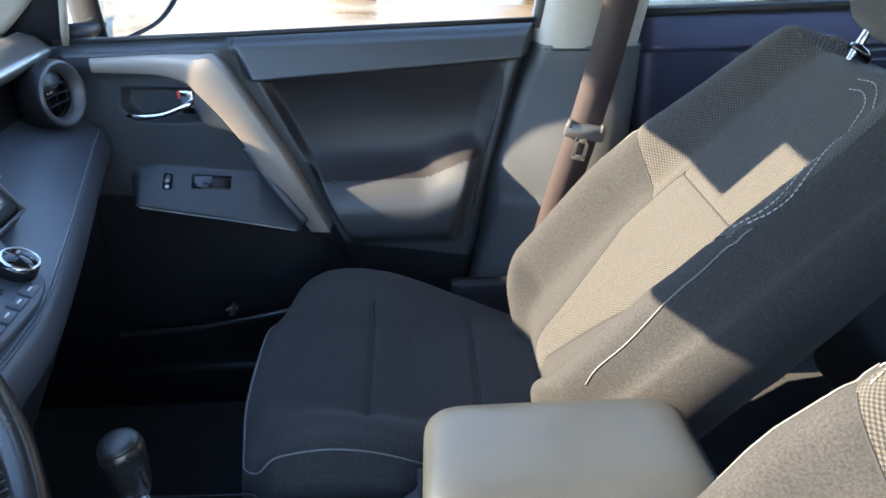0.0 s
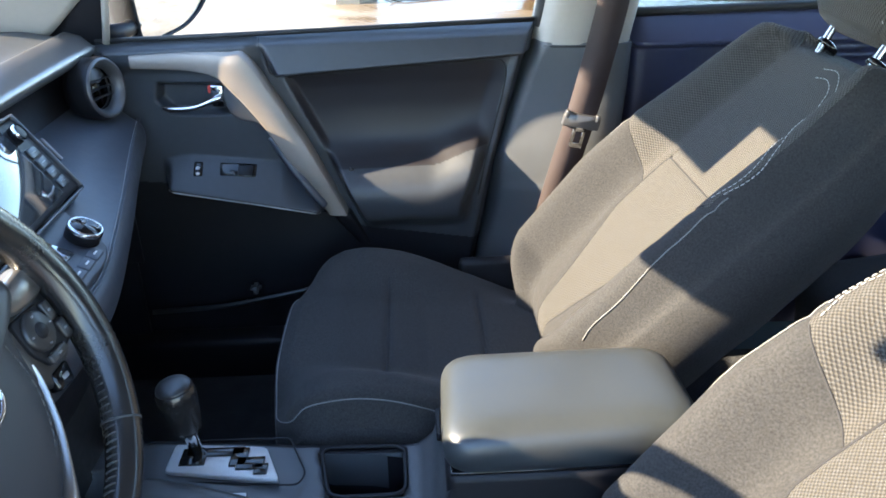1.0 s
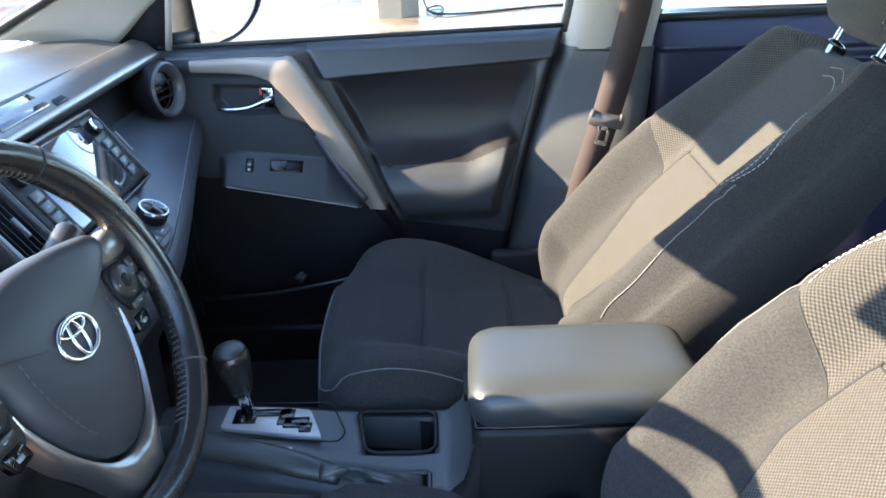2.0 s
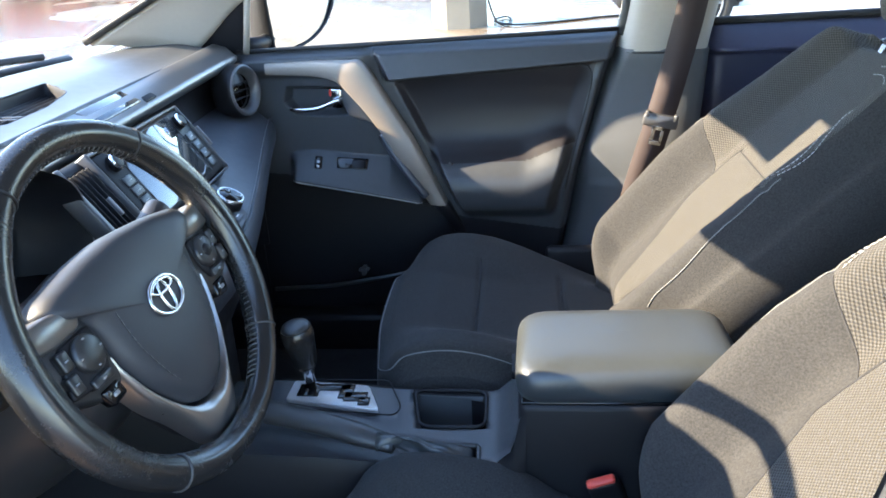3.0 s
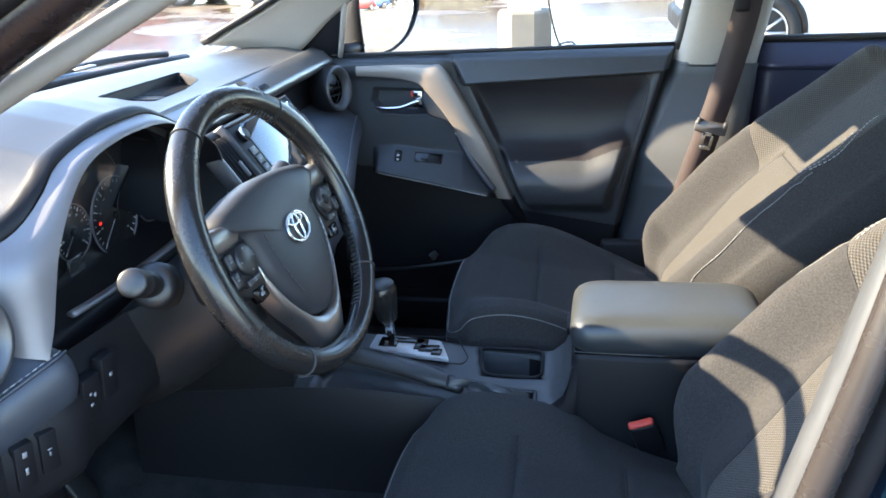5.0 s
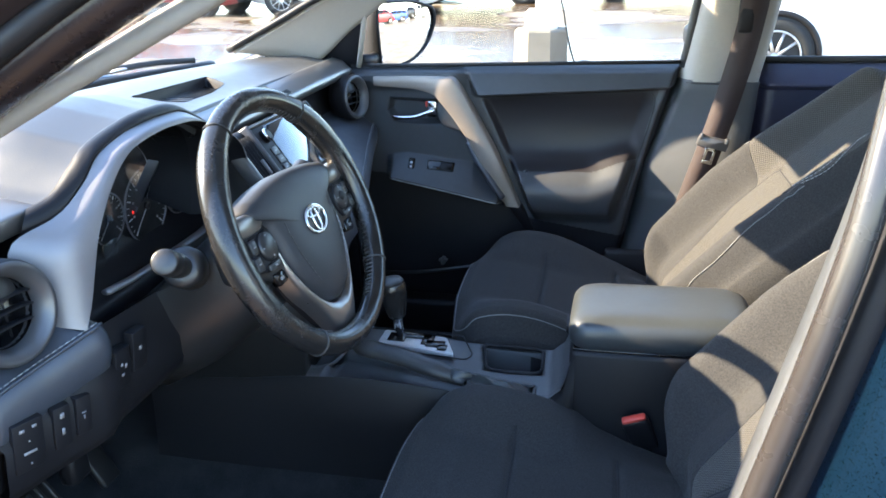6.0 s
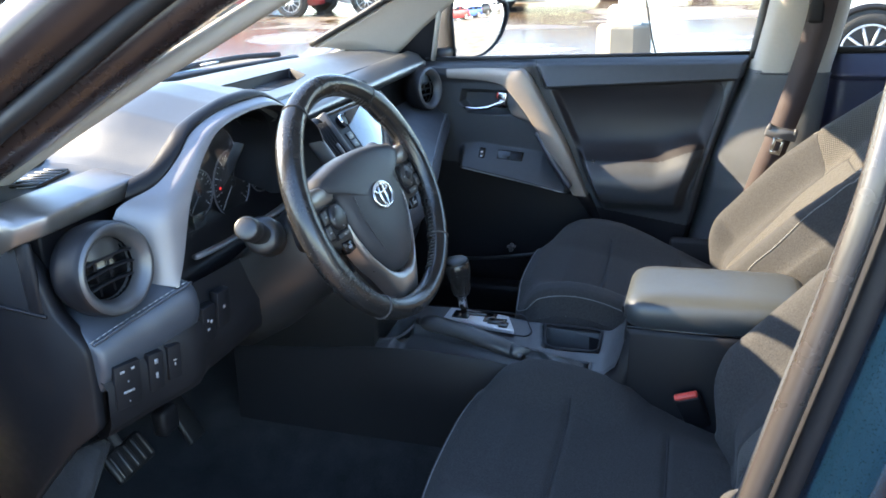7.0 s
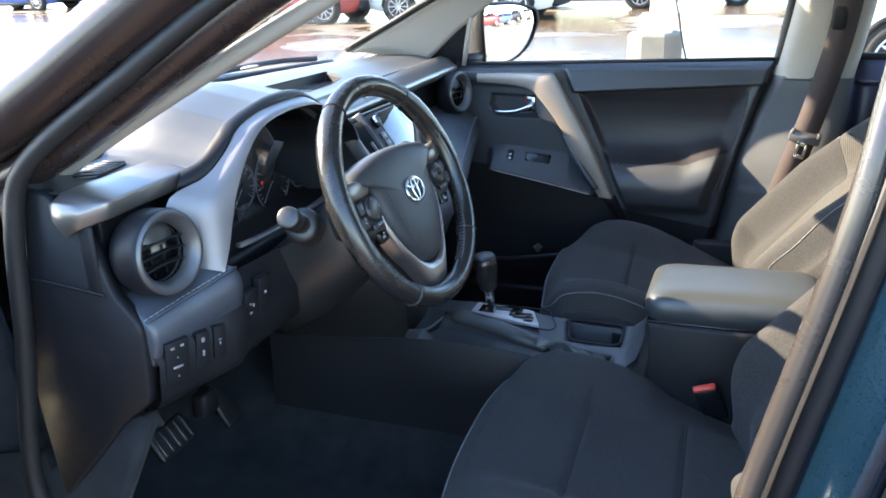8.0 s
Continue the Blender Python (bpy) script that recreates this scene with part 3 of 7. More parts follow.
part("webbing", ribbon([(0.370, 1.28, 1.38), (0.352, 1.325, 1.14), (0.328, 1.336, 1.0), (0.298, 1.335, 0.875), (0.268, 1.34, 0.76), (0.235, 1.345, 0.62), (0.20, 1.35, 0.45)], 0.058, 1), M_belt, belt)
part("belt_anchor", slab(0.335, 0.40, 1.265, 1.30, 1.33, 1.42, 0.014, 3), M_beige, belt, "grey plastic upper anchor")
tongue_m = Matrix.Translation((0.299, 1.330, 0.872)) @ Matrix.Rotation(radians(12), 4, "Y")
tongue = moved(join(plate(rounded([(-0.036, -0.011), (0.036, -0.011), (0.036, 0.012), (0.028, 0.016), (-0.028, 0.016), (-0.036, 0.012)], 0.005), lambda u, v, w: (u, w - 0.004, v), 0.009, 0.002),
                    slab(-0.034, -0.026, -0.006, 0.006, 0.006, 0.02, 0.002), slab(0.026, 0.034, -0.006, 0.006, 0.006, 0.02, 0.002)), tongue_m)
part("tongue", tongue, M_darkmetal, belt, "grey belt tongue")
part("tongue_plate", moved(join(slab(-0.013, -0.006, -0.003, 0.001, -0.044, -0.009, 0.001), slab(0.006, 0.013, -0.003, 0.001, -0.044, -0.009, 0.001), slab(-0.013, 0.013, -0.003, 0.001, -0.05, -0.040, 0.001), slab(-0.013, 0.013, -0.003, 0.001, -0.018, -0.009, 0.001)), tongue_m), M_chrome, belt, "steel buckle plate")

# ---- the passenger's front door ----
door = thing("passenger_door", (-0.2, 1.45, 0.36), "closed front door with dark padded trim and silver pull strip", "door")
# outlines on the door: (along x, height z)
DOOR = [(-0.66, 0.36), (0.075, 0.36), (0.095, 0.50), (0.142, 0.75), (0.203, 0.985), (0.222, 1.046), (-0.60, 1.030), (-0.66, 1.02)]
HANDLE = [(-0.515, 0.955), (-0.385, 0.95), (-0.378, 0.888), (-0.43, 0.886), (-0.50, 0.892), (-0.522, 0.92)]


# the field's section: height and depth
FIELD_LINE = curve_pts([(0.60, 1.412), (0.632, 1.408), (0.648, 1.392), (0.668, 1.366), (0.692, 1.354), (0.720, 1.350), (0.745, 1.356), (0.765, 1.370), (0.783, 1.391), (0.80, 1.408), (0.83, 1.424), (0.88, 1.430), (0.93, 1.427), (0.965, 1.418), (1.0, 1.412)], 160)


def door_depth(X, Z):
    """How far in (smaller y) the door's trim stands at a place."""
    X, Z = np.asarray(X, float), np.asarray(Z, float)
    y = np.full(X.shape, 1.412)
    # lines on the door: the field's two slanting sides, the pad's lower edge, the pocket's crest
    x_l = np.interp(Z, [0.56, 0.757, 0.952, 1.03], [-0.10, -0.183, -0.272, -0.308])
    x_r = np.interp(Z, [0.50, 0.70, 0.775, 0.982], [0.075, 0.098, 0.122, 0.170])
    zl = 0.964 + 0.06 * (X + 0.285)
    crest = 0.757 + 0.034 * smooth(0.0, 0.115, X)
    # belt pad: a face that leans up and in, cut off sharply below
    face = np.clip((1.050 - Z) / (1.050 - zl), 0, 1)
    y -= 0.034 * face ** 0.75 * smooth(zl - 0.005, zl + 0.004, Z) * smooth(-0.012, 0.006, X - x_l)
    # the field: one smooth bowl that sweeps in to the elbow pad below it and rolls back under
    rise = crest - 0.757
    low, sweep = FIELD_LINE[:, 0], FIELD_LINE[:, 1]
    bowl = np.interp(Z - rise * smooth(0.93, 0.80, Z) * smooth(0.64, 0.74, Z), low, sweep)
    y += (bowl - y) * smooth(0.0, 0.022, X - x_l) * smooth(-0.002, 0.034, x_r - X) * smooth(zl - 0.001, zl - 0.010, Z)
    y -= 0.006 * np.exp(-((X - x_r - 0.010) / 0.010) ** 2) * smooth(0.60, 0.70, Z) * smooth(0.985, 0.95, Z)
    # armrest: a leaning switch face, an edge, and the cut below it
    za = np.interp(X, [-0.53, -0.47, -0.29, -0.20], [0.802, 0.808, 0.786, 0.705])
    zb = np.interp(X, [-0.53, -0.35, -0.20], [0.757, 0.722, 0.690])
    t = np.clip((za - Z) / np.maximum(za - zb, 0.01), 0, 1)
    y -= 0.056 * t ** 0.85 * smooth(zb - 0.022, zb - 0.002, Z) * smooth(-0.53, -0.505, X) * smooth(-0.20, -0.225, X)
    y += 0.030 * smooth(-0.002, 0.010, inside(HANDLE, X, Z))
    y -= 0.016 * smooth(0.97, 1.0, Z) * smooth(-0.30, -0.34, X)
    # a rolled edge at the rear and the top
    d = inside(DOOR, X, Z)
    y += 0.030 * (1 - smooth(0.0, 0.02, d)) ** 2
    return y


def door_sheet():
    n, m = 300, 240
    U, V = np.meshgrid(np.linspace(0, 1, n), np.linspace(0, 1, m), indexing="ij")
    Z = 0.36 + V * (1.030 - 0.36) + V * 0.016 * U
    rear = np.interp(Z, [0.36, 0.50, 0.75, 0.985, 1.05], [0.078, 0.095, 0.142, 0.203, 0.223])
    X = -0.66 + U * (rear + 0.66)
    P = np.stack([X, door_depth(X, Z), Z], -1)
    v, f = grid(P, flip=True)
    a = np.stack([P[:, -1], P[:, -1] * [1, 0, 1] + [0, 1.47, 0]])
    b = np.stack([P[-1, :], P[-1, :] * [1, 0, 1] + [0, 1.47, 0]])
    return join((v, f), grid(a), grid(b, flip=True))




def split(geo, test):
    """Two sets of faces: those whose middle passes test(x, z), and the rest."""
    v, f = geo
    a, b = [], []
    for q in f:
        c = np.mean([v[i] for i in q], 0)
        (a if test(c[0], c[2]) else b).append(q)

    def used(fs):
        keep = sorted({i for q in fs for i in q})
        at = {i: k for k, i in enumerate(keep)}
        return [v[i] for i in keep], [tuple(at[i] for i in q) for q in fs]
    return used(a), used(b)


def in_field(x, z):
    return np.interp(z, [0.64, 0.757, 0.952], [-0.130, -0.183, -0.272]) + 0.004 < x < np.interp(z, [0.64, 0.775, 0.982], [0.09, 0.122, 0.170]) and 0.776 + 0.034 * smooth(0.0, 0.115, x) < z < 0.962 + 0.06 * (x + 0.285)


def below(x, z):
    return z < np.interp(x, [-0.66, -0.515, -0.21, -0.15, 0.10], [0.76, 0.748, 0.684, 0.64, 0.60])


field, rest = split(door_sheet(), in_field)
lower, upper = split(rest, below)
part("trim_panel", upper, M_door, door)
part("field_panel", field, M_field, door, "dark leatherette door insert")
part("lower_panel", lower, M_hard, door, "black lower door trim")


def on_door(outline, lift, r, mat, name, label="", n=5, depth=0.02, corner=0.01):
    """A piece that lies on the door's trim, its face lift metres proud of y."""
    o = rounded(outline, corner, n)
    return part(name, plate(o, lambda u, v, w: (u, lift + w, v), depth, r), mat, door, label)

# silver strip; its warm brown is the sunlit cloth's reflection, put into the colour
M_strip = material("door_strip_paint", (0.33, 0.285, 0.245), 0.44, 0.25, var=0.05, scale=5, rough_var=0.05)
# silver strip: level along the top, then slanting down as the pull
sl = [(-0.550, 1.011), (-0.44, 1.014), (-0.365, 1.013), (-0.333, 1.008), (-0.288, 0.935), (-0.255, 0.875), (-0.223, 0.815), (-0.164, 0.678)]
sr = [(-0.550, 0.988), (-0.45, 0.982), (-0.395, 0.973), (-0.372, 0.955), (-0.328, 0.900), (-0.288, 0.836), (-0.256, 0.772), (-0.200, 0.680)]


def flat_strip(left, right, name, face, n=60, label="", mat=M_strip):
    """A flat band between two lines on the door, with upright sides; face gives its depth from x and z."""
    a, b = curve_pts(left, n), curve_pts(right, n)
    rows = []
    for s, back in ((0.0, 0.045), (0.0, 0.002), (0.06, 0.0), (0.5, -0.0008), (0.94, 0.0), (1.0, 0.002), (1.0, 0.045)):
        p = a + (b - a) * s
        rows.append(np.stack([p[:, 0], face(p[:, 0], p[:, 1]) + back, p[:, 1]], 1))
    return part(name, grid(np.array(rows)), mat, door, label)


flat_strip(sr, sl, "silver_strip", lambda x, z: 1.360 + 0.026 * smooth(-0.36, -0.46, x) + 0.012 * smooth(0.80, 0.68, z), label="satin silver pull strip")
flat_strip([(-0.376, 0.966), (-0.380, 0.925), (-0.362, 0.890), (-0.318, 0.878)], [(-0.360, 0.960), (-0.340, 0.932), (-0.322, 0.905), (-0.300, 0.868)], "strip_cheek", lambda x, z: 1.372 + 0 * x, mat=M_pillar)
flat_strip([(-0.196, 0.682), (-0.180, 0.655), (-0.150, 0.600)], [(-0.160, 0.680), (-0.146, 0.650), (-0.122, 0.596)], "strip_tail", lambda x, z: 1.378 + 0.030 * smooth(0.68, 0.60, z), mat=M_hard)
part("pull_cup", tube(curve_pts([(-0.300, 1.377, 0.85), (-0.272, 1.368, 0.80), (-0.235, 1.362, 0.745), (-0.208, 1.364, 0.705)], 16), 0.009, 8), M_leather, door)


def switch_on_door(outline, lift, mat, name, label=""):
    """A switch that follows the leaning armrest face."""
    o = rounded(outline, 0.003, 4)
    return part(name, plate(o, lambda u, v, w: (u, float(door_depth(u, v)) - lift + w, v), lift + 0.002, 0.001), mat, door, label)


switch_on_door([(-0.413, 0.792), (-0.340, 0.785), (-0.343, 0.764), (-0.413, 0.771)], 0.0015, M_gloss, "window_switch_base")
switch_on_door([(-0.376, 0.787), (-0.345, 0.784), (-0.347, 0.767), (-0.377, 0.770)], 0.006, M_hard, "window_switch")
switch_on_door([(-0.463, 0.797), (-0.446, 0.795), (-0.447, 0.772), (-0.464, 0.774)], 0.003, M_gloss, "lock_switch")
for z in (0.780, 0.789):
    switch_on_door([(-0.459, z), (-0.452, z - 0.0005), (-0.452, z - 0.005), (-0.459, z - 0.0045)], 0.0042, M_white_print, "switch_mark")
pipe = curve_pts([(-0.512, 0.750), (-0.48, 0.743), (-0.35, 0.717), (-0.218, 0.689)], 30)
part("armrest_piping", tube([(x, float(door_depth(x, z)) - 0.001, z) for x, z in pipe], 0.0016, 6), M_thread, door, "light piping")
# inside handle
on_door(HANDLE, 1.452, 0.0, M_gloss, "handle_cup", depth=0.004)
part("handle_lever", tube(curve_pts([(-0.512, 1.405, 0.906), (-0.48, 1.398, 0.905), (-0.44, 1.396, 0.909), (-0.405, 1.396, 0.922), (-0.385, 1.402, 0.93)], 20), [0.004, 0.006] + [0.0075] * 16 + [0.007, 0.005], 10, flat=0.8), M_chrome, door, "chrome door handle")
part("lock_knob_base", slab(-0.412, -0.386, 1.40, 1.43, 0.905, 0.95, 0.004), M_chrome, door, "chrome lock bezel")
part("lock_knob", slab(-0.418, -0.410, 1.404, 1.42, 0.932, 0.947, 0.003), M_red, door, "red lock indicator")
# seams and the small screw cap
seam = curve_pts([(-0.314, 1.035), (-0.300, 0.998), (-0.287, 0.9605), (-0.20, 0.966), (0.10, 0.984), (0.19, 0.989)], 40)
part("belt_seam", tube([(x, float(door_depth(x, z)) + 0.001, z) for x, z in seam], 0.0022, 6), M_rubber, door)
edge_r = curve_pts([(-0.262, 0.956), (-0.10, 0.9655), (0.10, 0.9775), (0.148, 0.979), (0.163, 0.964), (0.158, 0.92), (0.140, 0.845), (0.124, 0.780), (0.108, 0.700)], 60)
part("field_seam", tube([(x, float(door_depth(x, z)) + 0.0005, z) for x, z in edge_r], 0.0020, 6), M_rubber, door)
part("screw_cap", lathe([(0.005, 0), (0.005, 0.002), (0.001, 0.004)], (-0.150, float(door_depth(-0.15, 0.775)), 0.775), (0, -1, 0), 12), M_column, door)
# lip of the map pocket low on the door, with a small catch
part("pocket_lip", tube(curve_pts([(-0.60, 1.385, 0.462), (-0.469, 1.372, 0.476), (-0.41, 1.37, 0.484), (-0.285, 1.37, 0.506), (-0.20, 1.385, 0.520)], 24), 0.0055, 8), M_column, door, "dark pocket lip")
part("pocket_catch", join(slab(-0.376, -0.366, 1.366, 1.39, 0.505, 0.524, 0.002), slab(-0.384, -0.360, 1.372, 1.39, 0.512, 0.518, 0.002)), M_darkmetal, door)
# window rubber and glass
part("window_rubber", tube([(x, 1.425, z) for x, z in ((-0.62, 1.034), (-0.3, 1.040), (0.0, 1.047), (0.225, 1.052))], 0.0050, 8), M_rubber, door, "black window rubber")
part("window_frame", tube(curve_pts([(0.232, 1.425, 1.04), (0.25, 1.405, 1.2), (0.262, 1.36, 1.33), (0.262, 1.31, 1.43)], 20), 0.017, 8), M_rubber, door, "black window frame")
part("mirror_sail", plate([(-0.72, 1.02), (-0.600, 1.028), (-0.570, 1.165), (-0.548, 1.25), (-0.60, 1.20), (-0.66, 1.14), (-0.72, 1.08)], lambda u, v, w: (u, 1.425 - 0.25 * max(0, v - 1.06) + w, v), 0.02, 0.002), M_hard, door, "black triangular corner trim")
part("division_bar", tube([(-0.598, 1.422, 1.03), (-0.572, 1.402, 1.15), (-0.545, 1.375, 1.26)], 0.007, 8), M_beige, door)
pane = part("window_pane", grid([[(x, 1.43 - 0.16 * s * s * 0.9, 1.03 + 0.39 * s) for x in np.linspace(-0.56, 0.25, 8)] for s in np.linspace(0, 1, 6)]), M_glass, door, "clear side window")
pane.visible_shadow = False
part("outer_skin", slab(-0.86, 0.23, 1.475, 1.52, 0.3, 1.0, 0.02, 3), M_paint, door, "teal-blue outer skin")

# rear door behind the passenger seat
rear_door = thing("rear_door", (0.85, 1.45, 0.36), "closed rear door with navy blue trim and a ledge", "door")


# bluer than the front door's trim, over the whole panel
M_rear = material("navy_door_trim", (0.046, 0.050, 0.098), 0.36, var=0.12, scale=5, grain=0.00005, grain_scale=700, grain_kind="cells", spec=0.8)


def rear_sheet():
    X, Z = np.meshgrid(np.linspace(0.405, 1.25, 60), np.linspace(0.36, 1.058, 130), indexing="ij")
    face = np.clip((1.060 - Z) / 0.060, 0, 1)
    y = 1.435 - 0.055 * face ** 0.8 * smooth(0.990, 1.002, Z) - 0.02 * smooth(0.0, 0.02, inside([(0.55, 0.975), (1.3, 0.985), (1.3, 0.94), (0.60, 0.955)], X, Z)) - 0.03 * smooth(0.75, 0.65, Z)
    y = y + 0.04 * (1 - smooth(0.405, 0.43, X)) ** 2
    return grid(np.stack([X, y, Z], -1), flip=True)


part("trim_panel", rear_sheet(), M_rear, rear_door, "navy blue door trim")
part("window_rubber", tube([(0.40, 1.43, 1.058), (1.25, 1.43, 1.07)], 0.009, 8), M_rubber, rear_door)
p2 = part("window_pane", grid([[(x, 1.435 - 0.14 * s * s, 1.05 + 0.38 * s) for x in np.linspace(0.42, 1.25, 8)] for s in np.linspace(0, 1, 6)]), M_glass, rear_door)
p2.visible_shadow = False
part("outer_skin", slab(0.25, 1.25, 1.475, 1.52, 0.3, 1.0, 0.02, 3), M_paint, rear_door)


# ---- front seats ----
CROSS_A, CROSS_B = 0.30, 0.635       # cross seams of the cushion, from its back to its front
def seat(y0, label, mirror, crown):
    """One front seat, its middle at y0. mirror: -1 where the buckle side is the other one. crown: heights of the cushion's side bolsters, back to front."""
    st = thing("front_seat", (0.1, y0, 0.33), label, "seat", group="front seats")
    d = np.array([0.70, 0, 0.714])
    d /= np.linalg.norm(d)
    nrm = np.array([-d[2], 0, d[0]])
    base = np.array([0.15, y0, 0.578])
    LEN = 0.685

    def half(s):
        return np.interp(s, [0.02, 0.14, 0.45, 0.62, 0.78, 0.9, 0.97, 1.0], [0.150, 0.236, 0.258, 0.250, 0.236, 0.220, 0.200, 0.17])

    def insert_half(s):
        """The woven insert narrows towards the cushion."""
        return np.interp(s, [0.0, 0.16, 0.26, 0.39, 0.57, 0.60], [0.12, 0.20, 0.29, 0.43, 0.425, 0.42])

    def front(s, v):
        """A place on the front of the back: s from the bottom up, v from -1 to 1 across."""
        s, v = np.asarray(s, float), np.asarray(v, float)
        a = np.abs(v)
        bol = np.interp(s, [0, 0.12, 0.4, 0.6, 0.75, 1.0], [0.035, 0.062, 0.072, 0.064, 0.052, 0.042])
        h = bol * smooth(0.48, 0.78, a) - 0.055 * smooth(0.80, 1.0, a) ** 1.6
        h = h + 0.012 * np.cos(v * 1.5) * np.sin(np.pi * np.clip(s * 0.9 + 0.05, 0, 1))
        h = h - 0.004 * np.exp(-((a - insert_half(s)) / 0.022) ** 2) * smooth(0.62, 0.58, s)
        h = h - 0.0035 * np.exp(-((s - 0.568) / 0.010) ** 2) * smooth(0.46, 0.40, a)
        h = h - 0.003 * np.exp(-((s - (0.475 + 0.21 * (a - 0.43))) / 0.010) ** 2) * smooth(0.42, 0.46, a)
        h = h - 0.05 * smooth(0.93, 1.0, s) ** 2 - 0.045 * (1 - smooth(0, 0.12, s)) ** 2
        y = y0 + v * half(s)
        p = base[None] + np.stack([s * LEN * d[0] + h * nrm[0] + 0.02 * np.sin(np.pi * s) * 0, 0 * s, s * LEN * d[2] + h * nrm[2]], -1).reshape(-1, 3)
        p[:, 1] = np.broadcast_to(y, s.shape).ravel() if s.shape else y
        return p.reshape(s.shape + (3,)) if s.shape else p[0]

    def sheet(s0, s1, v0, v1, n=40, m=30, skirt=True, off=0.0):
        S, V = np.meshgrid(np.linspace(0, 1, n), np.linspace(0, 1, m), indexing="ij")
        S = (s0(V) if callable(s0) else s0) * (1 - S) + (s1(V) if callable(s1) else s1) * S
        v_lo = v0(S) if callable(v0) else v0
        v_hi = v1(S) if callable(v1) else v1
        VV = v_lo + (v_hi - v_lo) * V
        P = front(S, VV) + off * nrm
        return grid(P, flip=True)

    # the back's body: sides and rear shell
    P = []
    for s in np.linspace(0, 1, 30):
        e = front(np.array([s, s]), np.array([-1.0, 1.0]))
        deep = np.interp(s, [0, 0.2, 0.7, 1], [0.15, 0.15, 0.125, 0.075])
        l, r = e[0], e[1]
        w = half(s)
        row = [l]
        for a, k in ((0.03, 1.035), (0.5, 1.05), (0.85, 1.0), (1.0, 0.85)):
            row.append(np.array([l[0], y0 - w * k, l[2]]) - nrm * deep * a)
        for a, k in ((1.0, 0.85), (0.85, 1.0), (0.5, 1.05), (0.03, 1.035)):
            row.append(np.array([r[0], y0 + w * k, r[2]]) - nrm * deep * a)
        row.append(r)
        P.append(row)
    body = grid(np.array(P))
    # top cap over the shoulder
    top = np.array(P[-1])
    cap = (list(map(tuple, top)) , [tuple(range(len(top)))[::-1]])
    back = part("backrest", join(body, cap), M_cloth, st, "dark grey cloth back")
    bolster_top = lambda V: 0.475 + 0.125 * V
    part("insert", sheet(0.0, 0.568, lambda S: -insert_half(S), insert_half, 60, 30), M_mesh, back, "light woven insert")
    part("bolster", sheet(0.0, lambda V: bolster_top(1 - V), -1, lambda S: -insert_half(S), 50, 30), M_cloth, back)
    part("bolster", sheet(0.0, bolster_top, insert_half, 1, 50, 30), M_cloth, back)
    part("shoulder_corner", sheet(lambda V: 0.475 + 0.086 * (1 - V), 0.602, -0.82, lambda S: -insert_half(S), 10, 24), M_mesh, back)
    part("shoulder_corner", sheet(lambda V: 0.475 + 0.086 * V, 0.602, insert_half, 0.82, 10, 24), M_mesh, back)
    part("shoulder_side", sheet(lambda V: 0.595 - 0.04 * V, 0.602, -1, -0.82, 6, 12), M_cloth, back)
    part("shoulder_side", sheet(lambda V: 0.555 + 0.04 * V, 0.602, 0.82, 1, 6, 12), M_cloth, back)
    part("shoulder", sheet(0.60, 1.0, -0.84, 0.84, 34, 60), M_mesh, back, "mesh cloth shoulder panel")
    part("shoulder_side", sheet(0.60, 1.0, -1, -0.84, 34, 14), M_cloth, back)
    part("shoulder_side", sheet(0.60, 1.0, 0.84, 1, 34, 14), M_cloth, back)
    part("shoulder_strip", sheet(0.568, 0.602, lambda S: -insert_half(S), insert_half, 6, 30, off=-0.0005), M_mesh, back)

    part("seam", tube(front(np.full(30, 0.568), np.linspace(-0.42, 0.42, 30)) + nrm * 0.0002, 0.0014, 6), M_seatback, back)

    def seam_line(rows, n=60):
        """Stitching along rows of (s, distance from the middle)."""
        r = curve_pts(rows, n)
        return front(r[:, 0], r[:, 1] / half(r[:, 0])) + nrm * 0.0014

    for side in (-1, 1):
        crease = np.linspace(0.08, 0.575, 50)
        part("seam", tube(front(crease, side * insert_half(crease)) + nrm * 0.0002, 0.0020, 6), M_seatback, back, "dark seam")
        cv_ = np.linspace(0.0, 1.0, 24)
        part("seam", tube(front(0.475 + 0.082 * cv_, side * (0.43 + 0.36 * cv_)) + nrm * 0.0002, 0.0014, 6), M_seatback, back)
        single = seam_line([(0.19, side * 0.2175), (0.23, side * 0.217), (0.32, side * 0.222), (0.46, side * 0.223), (0.55, side * 0.217), (0.60, side * 0.216)])
        part("piping", tube(single, 0.0009, 6), M_piping, back, "light grey stitched edge")
        if side * mirror > 0:
            continue
        part("stitching", stitches(seam_line([(0.577, side * 0.198), (0.634, side * 0.205), (0.693, side * 0.195), (0.755, side * 0.164), (0.831, side * 0.108), (0.89, side * 0.082), (0.912, side * 0.054), (0.905, side * 0.025)]), 0.0008), M_thread, back, "light grey stitching")
        part("stitching", stitches(seam_line([(0.598, side * 0.209), (0.647, side * 0.212), (0.706, side * 0.203), (0.801, side * 0.163), (0.893, side * 0.099), (0.935, side * 0.06), (0.93, side * 0.02)]), 0.0008), M_thread, back)
    # cushion
    def top_of(s, v):
        """s from the back (0) to the front (1) and down over the front edge (to 1.35)."""
        s, v = np.asarray(s, float), np.asarray(v, float)
        a = np.abs(v)
        sx = np.clip(s, 0, 1)
        x = 0.235 - 0.495 * sx
        w = np.interp(sx, [0, 0.3, 0.8, 0.95, 1.0], [0.25, 0.262, 0.262, 0.25, 0.235])
